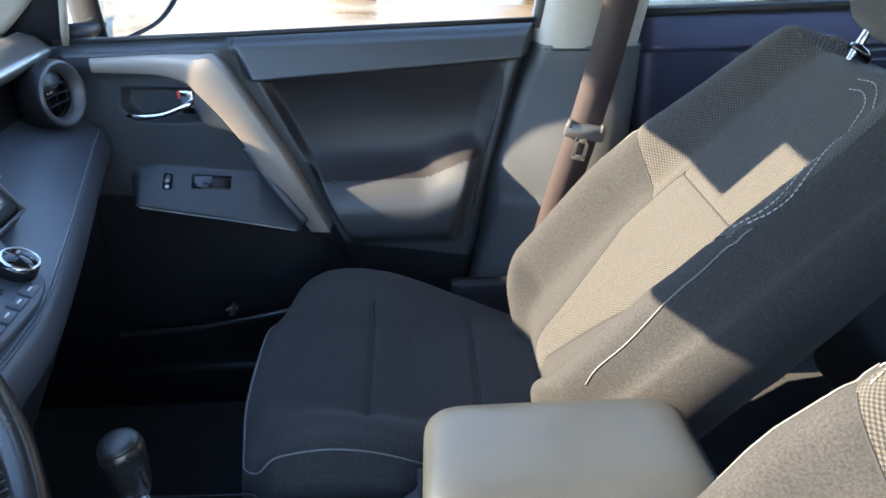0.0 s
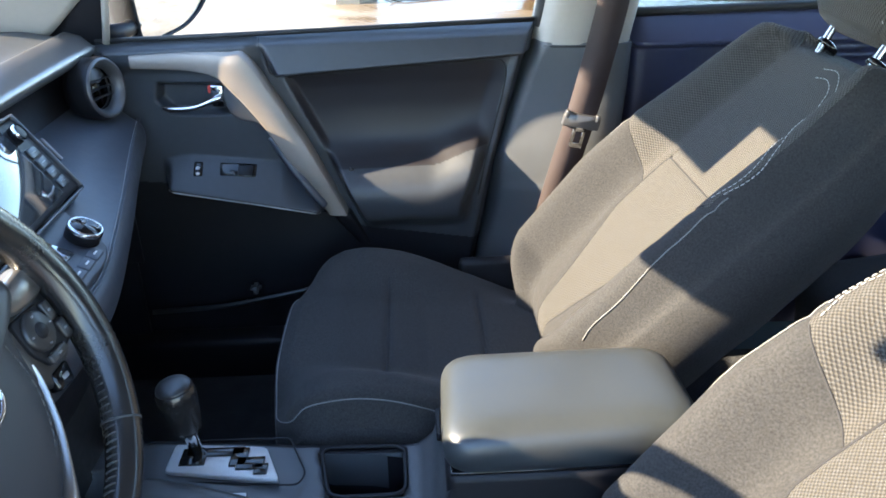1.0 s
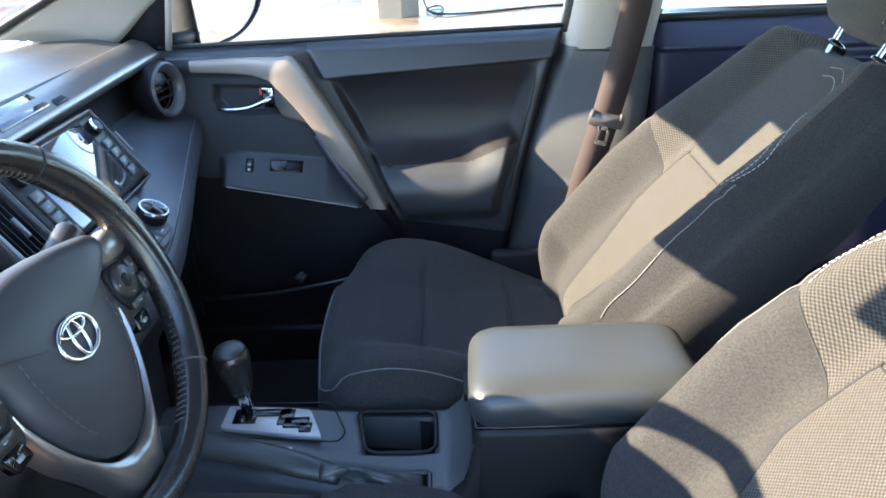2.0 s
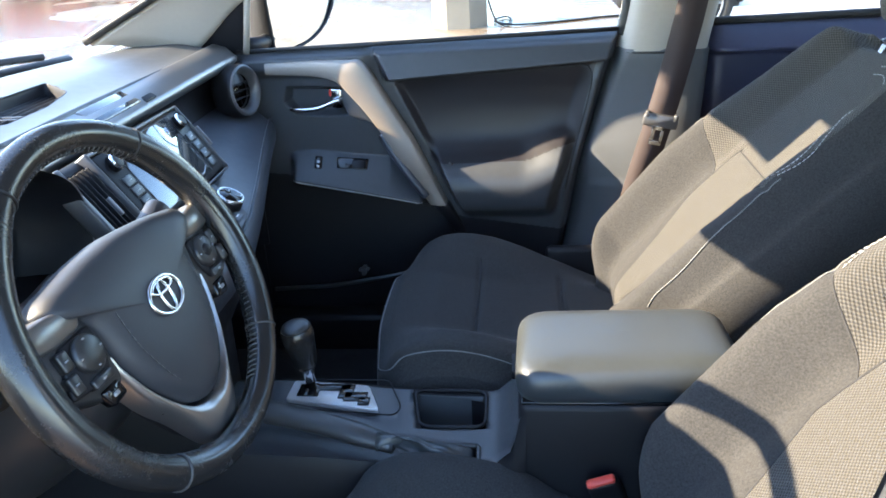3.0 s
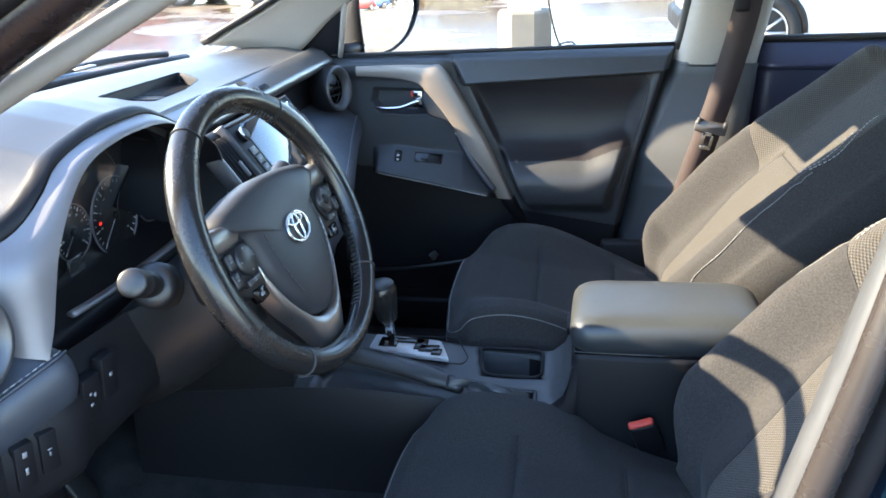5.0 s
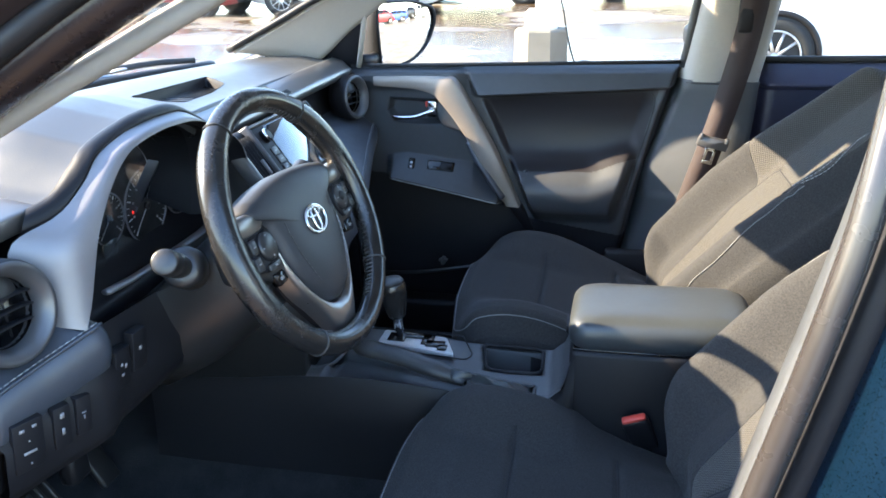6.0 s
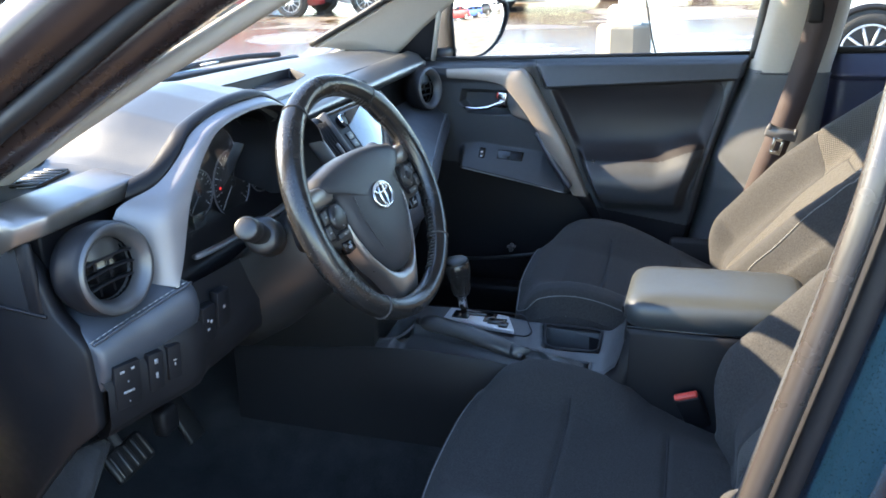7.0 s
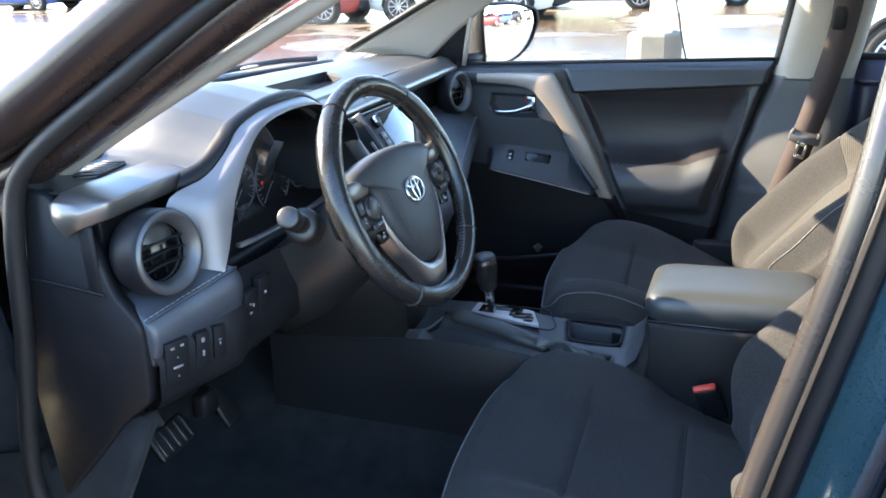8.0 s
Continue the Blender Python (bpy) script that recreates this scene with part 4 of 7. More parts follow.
        ridge = np.interp(sx, [0.07, 0.18, 0.27, 0.37, 0.44, 0.52, 0.59, 0.67, 0.74, 0.81, 0.88, 0.94, 1.0], crown)
        lift = crown[8] - 0.625
        mid = np.interp(sx, [0, 0.5, 0.8, 0.95, 1.0], [0.545, 0.560, 0.588, 0.590, 0.578]) + lift
        k = smooth(0.40, 0.78, a)
        z = mid + (ridge - mid) * k - 0.05 * smooth(0.86, 1.0, a) ** 2
        for seam in (CROSS_A, CROSS_B):
            z = z - 0.006 * np.exp(-((s - seam) / 0.012) ** 2) * smooth(0.66, 0.50, a)
        over = np.clip(s - 1, 0, 1)
        x = x - 0.012 * np.sin(np.clip(over * 9, 0, np.pi)) + 0.05 * over
        z = z - 0.45 * over - 0.018 * smooth(0.90, 1.0, s) * a ** 2
        return np.stack([x + 0.02 * a ** 3 * smooth(0.8, 1, s), y0 + v * w, z], -1)

    def csheet(s0, s1, v0, v1, n, m):
        S, V = np.meshgrid(np.linspace(s0, s1, n), np.linspace(v0, v1, m), indexing="ij")
        return grid(top_of(S, V))

    P = []
    for s in np.linspace(0, 1.3, 40):
        e = top_of(np.array([s, s]), np.array([-1.0, 1.0]))
        low = 0.40
        row = [e[0], [e[0][0], e[0][1] - 0.012, e[0][2] - 0.03], [e[0][0], e[0][1] - 0.012, low], [e[1][0], e[1][1] + 0.012, low], [e[1][0], e[1][1] + 0.012, e[1][2] - 0.03], e[1]]
        P.append(row)
    cushion = part("cushion", join(grid(np.array(P), flip=True)), M_cloth, st, "dark grey cloth cushion")
    part("cushion_insert", csheet(0, 0.93, -0.47, 0.47, 150, 26), M_cloth, cushion)
    part("cushion_bolster", csheet(0, 1.0, -1, -0.47, 150, 20), M_cloth, cushion)
    part("cushion_bolster", csheet(0, 1.0, 0.47, 1, 150, 20), M_cloth, cushion)
    part("cushion_nose", csheet(0.93, 1.0, -0.47, 0.47, 8, 26), M_cloth, cushion)
    part("cushion_front", csheet(1.0, 1.3, -1, 1, 14, 50), M_cloth, cushion)
    edge = np.concatenate([top_of(np.linspace(0.03, 0.96, 50), np.full(50, -0.93)), top_of(np.full(40, 0.992), np.linspace(-0.88, 0.88, 40)), top_of(np.linspace(0.96, 0.03, 50), np.full(50, 0.93))])
    part("piping", tube(curve_pts(edge[::3], 160) + np.array([-0.0005, 0, 0.0005]), 0.0011, 6), M_piping, cushion, "thin grey piping")
    for seam in (CROSS_A, CROSS_B):
        part("seam", tube(top_of(np.full(30, seam), np.linspace(-0.60, 0.60, 30)) + np.array([0, 0, 0.0006]), 0.0016, 6), M_seatback, cushion, "dark seam")
    # base, rails
    part("seat_base", slab(-0.18, 0.28, y0 - 0.21, y0 + 0.21, 0.36, 0.45, 0.02), M_hard, st, "black seat base")
    for dy in (-0.19, 0.19):
        part("rail", slab(-0.27, 0.32, y0 + dy - 0.022, y0 + dy + 0.022, 0.315, 0.365, 0.006), M_darkmetal, st, "steel seat rail")
    for dy in (-0.268, 0.268):
        part("recliner_cover", slab(0.06, 0.27, y0 + dy - 0.014, y0 + dy + 0.014, 0.42, 0.60, 0.012, 3), M_hard, st, "black hinge cover")
    # head restraint
    hd = base + d * (LEN - 0.0)
    hb = np.array([0.06, 0, 0.06]) * 0 + hd
    P = []
    for s in np.linspace(0, 1, 16):
        c = hb + d * (0.02 + 0.20 * s) + nrm * (0.01 + 0.03 * math.sin(math.pi * s * 0.6))
        w = 0.135 * (1 - 0.30 * abs(2 * s - 1) ** 4) * (0.94 + 0.06 * math.sin(math.pi * s))
        dep = 0.06 * (1 - 0.55 * abs(2 * s - 1) ** 3)
        P.append([c + np.array([0, 1, 0]) * w * math.copysign(abs(math.cos(a)) ** 0.45, math.cos(a)) + nrm * dep * math.copysign(abs(math.sin(a)) ** 0.6, math.sin(a)) for a in np.linspace(0, 2 * np.pi, 28, endpoint=False)])
    head = part("headrest", grid(np.array(P), closed_v=True, cap=True, flip=True), M_mesh, st, "dark cloth head restraint")
    for v in (0.075, 0.095):
        line = np.array([hb + d * (0.03 + 0.18 * s) + nrm * (0.012 + 0.03 * math.sin(math.pi * s * 0.6) + 0.06 * (1 - 0.55 * abs(2 * s - 1) ** 3) * 0.92) + np.array([0, -v, 0]) for s in np.linspace(0.0, 0.85, 20)])
        part("stitching", stitches(line), M_thread, head)
    for dy in (-0.075, 0.075):
        p0, p1 = base + d * (LEN - 0.055) + [0, dy, 0] - nrm * 0.03, hb + d * 0.05 + [0, dy, 0] + nrm * 0.005
        part("post", tube(np.linspace(p0, p1, 5), 0.006, 12), M_chrome, st, "chrome head restraint post")
        part("post_collar", lathe([(0.019, 0), (0.019, 0.007), (0.014, 0.011), (0.008, 0.011)], base + d * (LEN - 0.008) + [0, dy, 0] - nrm * 0.022, d, 16), M_gloss, st, "black plastic collar")
    return st


seat(1.045, "dark grey cloth passenger seat, reclined, half in sunlight", 1, (0.530, 0.552, 0.572, 0.594, 0.611, 0.628, 0.640, 0.648, 0.650, 0.645, 0.632, 0.612, 0.580))
seat(0.335, "dark grey cloth driver seat with mesh insert, half in sunlight", -1, (0.498, 0.512, 0.526, 0.548, 0.576, 0.594, 0.604, 0.611, 0.614, 0.612, 0.602, 0.588, 0.565))


# ---- the rear bench, behind the front seats ----
bench = thing("rear_bench", (1.05, MID, 0.33), "dark grey cloth rear bench seat in shade", "seat")
for y0, y1 in ((0.05, 0.66), (0.665, 1.30)):
    part("bench_cushion", moved(slab(-0.27, 0.27, y0, y1, -0.11, 0.09, 0.05, 4), Matrix.Translation((1.02, 0, 0.52)) @ Matrix.Rotation(radians(-7), 4, "Y")), M_cloth, bench)
    part("bench_back", moved(slab(-0.08, 0.08, y0, y1, -0.05, 0.55, 0.05, 4), Matrix.Translation((1.30, 0, 0.56)) @ Matrix.Rotation(radians(22), 4, "Y")), M_cloth, bench)
part("bench_base", slab(0.82, 1.24, 0.06, 1.29, 0.30, 0.46, 0.02), M_hard, bench, "black bench base")


# ---- the driver's door, swung open beside the camera ----
open_door = thing("driver_door", (-0.84, -0.12, 0.30), "open driver door with black trim and a clear window", "door")
dm = Matrix.Translation((-0.84, -0.12, 0.0)) @ Matrix.Rotation(radians(-68), 4, "Z")
part("outer_skin", moved(slab(0.0, 1.04, -0.075, -0.035, 0.30, 1.02, 0.02, 3), dm), M_paint, open_door, "teal-blue outer skin")
part("inner_trim", moved(slab(0.02, 1.02, -0.036, 0.020, 0.32, 1.03, 0.02, 3), dm), M_hard, open_door, "black inner trim")
part("armrest", moved(slab(0.28, 0.80, 0.015, 0.075, 0.70, 0.77, 0.02, 3), dm), M_door, open_door)
part("window_frame", moved(tube(curve_pts([(0.06, -0.03, 1.02), (0.34, 0.02, 1.24), (0.62, 0.06, 1.37), (0.90, 0.075, 1.39), (1.05, 0.065, 1.33), (1.03, -0.03, 1.02)], 40), 0.016, 8), dm), M_dark_paint, open_door, "black window frame")
op = part("window_pane", moved(([(0.08, -0.03, 1.02), (0.36, 0.02, 1.24), (0.62, 0.055, 1.36), (0.90, 0.07, 1.38), (1.04, 0.06, 1.32), (1.02, -0.03, 1.02)], [(0, 1, 2, 3, 4, 5)]), dm), M_glass, open_door, "clear side window", smooth=False)
op.visible_shadow = False


# ---- dashboard ----
dash = thing("dashboard", (-0.8, MID, 0.6), "black soft dashboard with dark satin trim and round air vents", "dashboard")


def keyed(y, table):
    """Values at y from a table of (y, values)."""
    ys = [r[0] for r in table]
    return [float(np.interp(y, ys, [r[1][k] for r in table])) for k in range(len(table[0][1]))]




LIP = [(0.130, (-0.600, 1.046)), (0.155, (-0.586, 1.056)), (0.188, (-0.580, 1.081)), (0.221, (-0.577, 1.101)), (0.298, (-0.574, 1.116)), (0.36, (-0.574, 1.118)), (0.42, (-0.575, 1.111)), (0.50, (-0.585, 1.073)), (0.555, (-0.640, 1.052)), (0.60, (-0.660, 1.052))]


def dash_top():
    P = []
    for y in np.r_[np.linspace(-0.028, 0.138, 24), np.linspace(0.1385, 0.60, 90), np.linspace(0.615, 0.665, 5), np.linspace(0.668, 0.96, 80), np.linspace(0.965, 1.385, 24)]:
        v = (y - MID) / 0.71
        front = -1.15 + 0.15 * v * v
        if y < 0.138:
            rear, z_rear = -0.672, 1.0555
        elif y < 0.60:
            rear, z_rear = keyed(y, LIP)
        else:
            rear, z_rear = -0.660, 1.063 - 0.012 * v * v
        hump = float(smooth(0.10, 0.22, y) * (1 - smooth(0.42, 0.60, y)))
        row = []
        for s in np.r_[np.linspace(0, 0.6, 16), np.linspace(0.61, 1, 50)]:
            x = front + (rear - front) * s
            z = 1.030 + 0.045 * math.sin(min(1.0, s * 1.7) * math.pi / 2) - 0.012 * smooth(0.75, 1.0, s) - 0.012 * v * v
            end = 1.063 - 0.012 * v * v
            z += (z_rear - end) * float(smooth(0.30, 0.82, s)) + 0.008 * hump * math.sin(math.pi * s ** 2)
            row.append((x, y, z))
        row.append((rear + 0.003, y, row[-1][2] - 0.005))
        row.append((rear - 0.004, y, row[-1][2] - 0.016))
        P.append(row)
    return grid(np.array(P))


def with_hole(geo, outline):
    """The sheet without its faces inside an outline of (x, y)."""
    v, f = geo
    c = np.array([np.mean([v[i] for i in q], 0) for q in f])
    d = inside(outline, c[:, 0], c[:, 1])
    return v, [q for q, k in zip(f, d) if k < 0]


def dash_z(x, y):
    """The height of the dash top in its middle and on the passenger's side."""
    v = (y - MID) / 0.71
    front = -1.15 + 0.15 * v * v
    s = (x - front) / (-0.660 - front)
    return 1.030 + 0.045 * math.sin(min(1.0, s * 1.7) * math.pi / 2) - 0.012 * float(smooth(0.75, 1.0, s)) - 0.012 * v * v


SLOT = rounded([(-0.812, 0.688), (-0.742, 0.672), (-0.706, 0.692), (-0.705, 0.800), (-0.722, 0.893), (-0.792, 0.952)], 0.012, 4)
part("top_pad", with_hole(dash_top(), SLOT), M_dash, dash, "grained black dash top")
# the slot in the middle of the top
lip_s = np.array([(x, y, dash_z(x, y)) for x, y in SLOT])
mid_s = lip_s.mean(0)
tray = part("centre_slot", grid(np.array([lip_s + [0, 0, 0.0005], mid_s + (lip_s - mid_s) * 0.97 + [0, 0, -0.006], mid_s + (lip_s - mid_s) * 0.93 + [0, 0, -0.080], mid_s + (lip_s - mid_s) * 0.02 + [0, 0, -0.085]]), closed_v=True, flip=True), M_hard, dash, "black defroster slot")
part("slot_edge", tube(lip_s + [0, 0, -0.0012], 0.0016, 6, True), M_hard, tray)
for k in range(6):
    a, b = np.array((-0.798 + 0.0155 * k, 0.690)), np.array((-0.788 + 0.0125 * k, 0.938 - 0.010 * k))
    part("slot_slat", tube([(*(a + (b - a) * q), 1.050) for q in (0.0, 0.5, 1.0)], 0.0016, 6, flat=4.0), M_hard, tray)
for y in (0.770, 0.786):
    part("slot_lug", slab(-0.795, -0.725, y - 0.003, y + 0.003, 1.035, 1.056, 0.001), M_column, tray)
# defroster grille and speaker cover near the driver's corner
GR = [np.array(p) for p in ((-0.708, 0.033), (-0.736, 0.122), (-0.689, 0.124), (-0.677, 0.050))]


def on_grille(a, b):
    """A place on the grille's slanting quad: a across it, b along it."""
    p = (GR[0] * (1 - b) + GR[1] * b) * (1 - a) + (GR[3] * (1 - b) + GR[2] * b) * a
    return float(p[0]), float(p[1])


part("corner_grille", plate(rounded([tuple(p) for p in GR], 0.008, 4), lambda u, v, w: (u, v, 1.0605 - w), 0.008, 0.001), M_gloss, dash, "black defroster grille")
for k in range(6):
    part("grille_slat", tube([(*on_grille(a, 0.08 + 0.165 * k + 0.05 * (a - 0.5)), 1.0612) for a in (0.06, 0.5, 0.94)], 0.0028, 6, flat=0.5), M_dash, dash)
sp = curve_pts([(-0.80, 0.03), (-0.83, 0.10), (-0.80, 0.16), (-0.74, 0.13), (-0.75, 0.05)], 40, True)
part("speaker_cover", tube([(x, y, 1.0745 - 0.012 * ((y - MID) / 0.71) ** 2) for x, y in sp], 0.003, 6, True), M_hard, dash)
part("speaker_cover", tube([(-0.79 + (x + 0.79) * 0.8, 0.095 + (y - 0.095) * 0.8, 1.0745 - 0.012 * ((y - MID) / 0.71) ** 2) for x, y in sp], 0.002, 6, True), M_hard, dash)
# cowl strip with white labels under the glass
for y in (0.75, 1.03):
    part("dash_label", slab(-1.075, -1.06, y, y + 0.06, 1.066, 1.069, 0), M_white_print, dash, "small white label")


def trim_strip(y0, y1, n, ends):
    """The satin strip below the dash top: from the seam, over the lip, and back under."""
    P = []
    for y in np.linspace(y0, y1, n):
        e = float(smooth(0, 0.035, y - y0) if ends[0] else 1) * float(smooth(0, 0.035, y1 - y) if ends[1] else 1)
        w = 0.5 + 0.5 * e
        lip = -0.660 + 0.050 * w
        zl = 1.058 - 0.026 * w
        P.append([(-0.672, y, 1.052), (-0.662, y, 1.0585), (-0.656, y, 1.0575), ((-0.656 + lip) / 2, y, (1.0575 + zl) / 2 + 0.006), (lip - 0.008, y, zl + 0.004), (lip, y, zl - 0.002), (lip - 0.002, y, zl - 0.012), (lip - 0.014, y, zl - 0.022), (-0.665, y, 1.005)])
    return grid(np.array(P), cap=True)


P = []
for y in np.linspace(-0.046, 0.158, 36):
    e = float(smooth(-0.050, -0.020, y))       # the rounded outer end
    r = float(smooth(0.172, 0.135, y))         # the inner end tucks under the hood's lip
    fx = -0.632 + 0.030 * e * (0.4 + 0.6 * r)
    zt = 1.0575 - 0.010 * (1 - e) - 0.004 * (1 - r)
    P.append([(-0.671, y, zt - 0.02), (-0.670, y, zt), (-0.664, y, zt + 0.0015), (-0.64, y, zt - 0.001), (fx - 0.004, y, zt - 0.0065), (fx, y, zt - 0.0085), (fx + 0.001, y, zt - 0.011), (fx - 0.003, y, zt - 0.029), (fx - 0.008, y, zt - 0.033), (-0.655, y, zt - 0.042)])
part("trim_strip", grid(np.array(P), cap=True), M_cap, dash, "satin trim cap")
part("trim_strip", trim_strip(0.590, 1.395, 60, (0, 0)), M_cap, dash, "satin trim strip")
# recess below the strip and the vents' seats
P = []
for y in np.linspace(0.57, 1.395, 40):
    P.append([(-0.645, y, 1.012), (-0.668, y, 1.0), (-0.660, y, 0.96), (-0.645, y, 0.925), (-0.62, y, 0.915)])
part("recess", grid(np.array(P)), M_hard, dash)
part("recess", grid(np.array([[(q[0], y, q[2]) for q in P[0]] for y in np.linspace(-0.028, 0.09, 8)])), M_hard, dash)

# soft roll below the vents, with stitched edge: (y, (edge x, edge z))
EDGE = [(-0.028, (-0.572, 0.890)), (0.03, (-0.553, 0.902)), (0.10, (-0.522, 0.920)), (0.13, (-0.53, 0.915)), (0.56, (-0.47, 0.86)), (0.62, (-0.425, 0.857)), (0.70, (-0.421, 0.857)), (0.78, (-0.424, 0.857)), (0.85, (-0.436, 0.857)), (0.95, (-0.458, 0.859)), (1.05, (-0.481, 0.861)), (1.2, (-0.517, 0.866)), (1.3, (-0.538, 0.875)), (1.40, (-0.555, 0.887))]


def roll(y0, y1, n):
    P = []
    for y in np.linspace(y0, y1, n):
        ex, ez = keyed(y, EDGE)
        bx, bz = -0.648, 0.935
        if y < 0.2:
            bx, bz = -0.645, 0.925
        P.append([(bx, y, bz), (bx + (ex - bx) * 0.35, y, bz + (ez - bz) * 0.30 + 0.006), (bx + (ex - bx) * 0.7, y, bz + (ez - bz) * 0.66 + 0.007), (ex - 0.012, y, ez + 0.005), (ex, y, ez), (ex + 0.007, y, ez - 0.010), (ex + 0.010, y, ez - 0.03), (ex + 0.004, y, ez - 0.055), (ex - 0.015, y, ez - 0.075)])
    return grid(np.array(P), cap=True)


part("soft_roll", roll(-0.028, 0.118, 20), M_leather, dash, "padded roll with light stitching", sub=1)
part("soft_roll", roll(0.60, 1.40, 44), M_leather, dash, "padded roll with light stitching", sub=1)
for a, b in ((-0.026, 0.112), (0.61, 1.395)):
    line = np.array([(keyed(y, EDGE)[0] - 0.004, y, keyed(y, EDGE)[1] + 0.0035) for y in np.linspace(a, b, 60)])
    part("stitching", stitches(line, 0.0008), M_thread, dash, "light grey stitching")
    part("stitch_welt", tube(line + np.array([0.004, 0, -0.002]), 0.0022, 6), M_leather, dash)

# lower dash, glove box and knee panel
P = []
for y in np.linspace(0.60, 1.40, 30):
    ex, ez = keyed(y, EDGE)
    P.append([(ex - 0.015, y, ez - 0.070), (ex - 0.03, y, ez - 0.12), (ex - 0.07, y, ez - 0.20), (-0.66, y, 0.60), (-0.85, y, 0.53)])
part("glove_box", grid(np.array(P)), M_hard, dash, "black glove box")
P = []
for y in np.linspace(-0.026, 0.60, 40):
    ex, ez = keyed(y, EDGE)
    ez = min(ez, 0.915)
    x = ex + 0.006
    P.append([(x - 0.02, y, 0.905 if y > 0.12 else ez - 0.03), (x + 0.002, y, ez - 0.06), (x - 0.004, y, 0.80 + 0.10 * max(0, y) - 0.02), (x - 0.012, y, 0.765 + 0.09 * max(0, y)), (x - 0.06, y, 0.74 + 0.07 * max(0, y)), (-0.80, y, 0.66), (-0.95, y, 0.62)])
part("knee_panel", grid(np.array(P)), M_hard, dash, "black knee panel")
# end panel towards the open door
ENDP = [(-0.765, 1.055), (-0.690, 1.060), (-0.672, 1.045), (-0.625, 0.985), (-0.612, 0.932), (-0.575, 0.888), (-0.575, 0.842), (-0.580, 0.778), (-0.632, 0.737), (-0.70, 0.66), (-0.765, 0.59), (-0.775, 0.75)]
part("end_panel", plate(rounded(ENDP, 0.012, 4), lambda u, v, w: (u, -0.036 + w, v), 0.02, 0.003), M_hard, dash, "dark end panel")
part("end_seam", tube(curve_pts([(-0.755, -0.038, 0.945), (-0.69, -0.0385, 0.938), (-0.618, -0.038, 0.929)], 16), 0.0022, 6), M_hard, dash)
part("end_pillar_strip", slab(-0.6425, -0.622, -0.039, -0.03, 0.93, 1.02, 0.004), M_hard, dash)
part("kick_panel", plate([(-0.80, 0.62), (-0.62, 0.745), (-0.60, 0.735), (-0.80, 0.34), (-1.25, 0.34), (-1.25, 0.9), (-0.85, 0.9)], lambda u, v, w: (u, -0.02 + w, v), 0.02, 0.002), M_carpet, dash)
part("kick_panel", plate([(-1.25, 0.34), (-0.62, 0.34), (-0.62, 1.0), (-1.25, 1.0)], lambda u, v, w: (u, 1.40 + w, v), 0.02, 0.002), M_hard, dash)

part("end_panel", slab(-1.04, -0.60, 1.387, 1.398, 0.58, 1.02, 0.003), M_hard, dash)


def vent(y, turn, size=1.0):
    """A round air vent facing the seats."""
    ax = Vector((math.cos(radians(turn)), math.sin(radians(turn)), 0.10)).normalized()
    at = Vector((-0.583, y, 0.970)) if y > 0.5 else Vector((-0.562, y, 0.972))

    def ring_of(rows, *rest, **kw):
        return lathe([(r * size, h * size) for r, h in rows], *rest, **kw)

    v = part("air_vent", ring_of([(0.048, -0.055), (0.060, -0.05), (0.066, -0.03), (0.066, 0.0), (0.064, 0.008), (0.058, 0.012), (0.054, 0.010)], at, ax, 40, cap=False), M_hard, dash, "round air vent")
    part("vent_ring", ring_of([(0.0635, 0.008), (0.061, 0.013), (0.056, 0.0125), (0.047, 0.002), (0.044, -0.010), (0.043, -0.02)], at, ax, 40, cap=False), M_darkmetal, v, "satin vent ring")
    part("vent_well", ring_of([(0.0435, -0.01), (0.0435, -0.05), (0.001, -0.052)], at, ax, 32, cap=False), M_gloss, v, "black vent interior")
    q = ax.to_track_quat("Z", "Y").to_matrix().to_4x4()
    frame_m = Matrix.Translation(at) @ q @ Matrix.Scale(size, 4)
    for k, h in enumerate((-0.022, -0.004, 0.014)):
        w = math.sqrt(0.042 ** 2 - h * h)
        local = [(u, h + 0.004 * math.cos(u * 30), -0.012) for u in np.linspace(-w, w, 9)]
        part("vent_blade", tube([tuple(frame_m @ Vector(p)) for p in local], 0.0016 if k < 2 else 0.002, 6, flat=5.0, up=tuple(ax)), M_hard, v)
    P = [[tuple(frame_m @ Vector((r * math.cos(a), 0.012 + 0.3 * r + r * math.sin(a) * 0.9, -0.012 + 0.008 * (1 - (r / 0.03) ** 2)))) for a in np.linspace(0, math.pi, 10)] for r in (0.0, 0.012, 0.022, 0.029)]
    part("vent_flap", grid(np.array(P)), M_column, v)
    for u in (-0.014, 0.010):
        part("vent_rib", tube([tuple(frame_m @ Vector((u, h, -0.018))) for h in (-0.036, 0.0, 0.012)], 0.0014, 6), M_hard, v)
    return v


vent(0.020, -8, 0.87)
part("dash_core", slab(-0.76, -0.642, 0.0, 0.60, 0.90, 1.045, 0.004), M_hard, dash)
vent(1.320, -15, 0.86)

# ---- instrument hood and cluster ----
RIM = [(0.088, 0.922), (0.106, 0.950), (0.122, 0.985), (0.142, 1.023), (0.181, 1.067), (0.224, 1.094), (0.284, 1.1035), (0.345, 1.1035), (0.407, 1.095), (0.48, 1.066), (0.53, 1.035), (0.548, 1.0), (0.548, 0.96), (0.54, 0.915)]
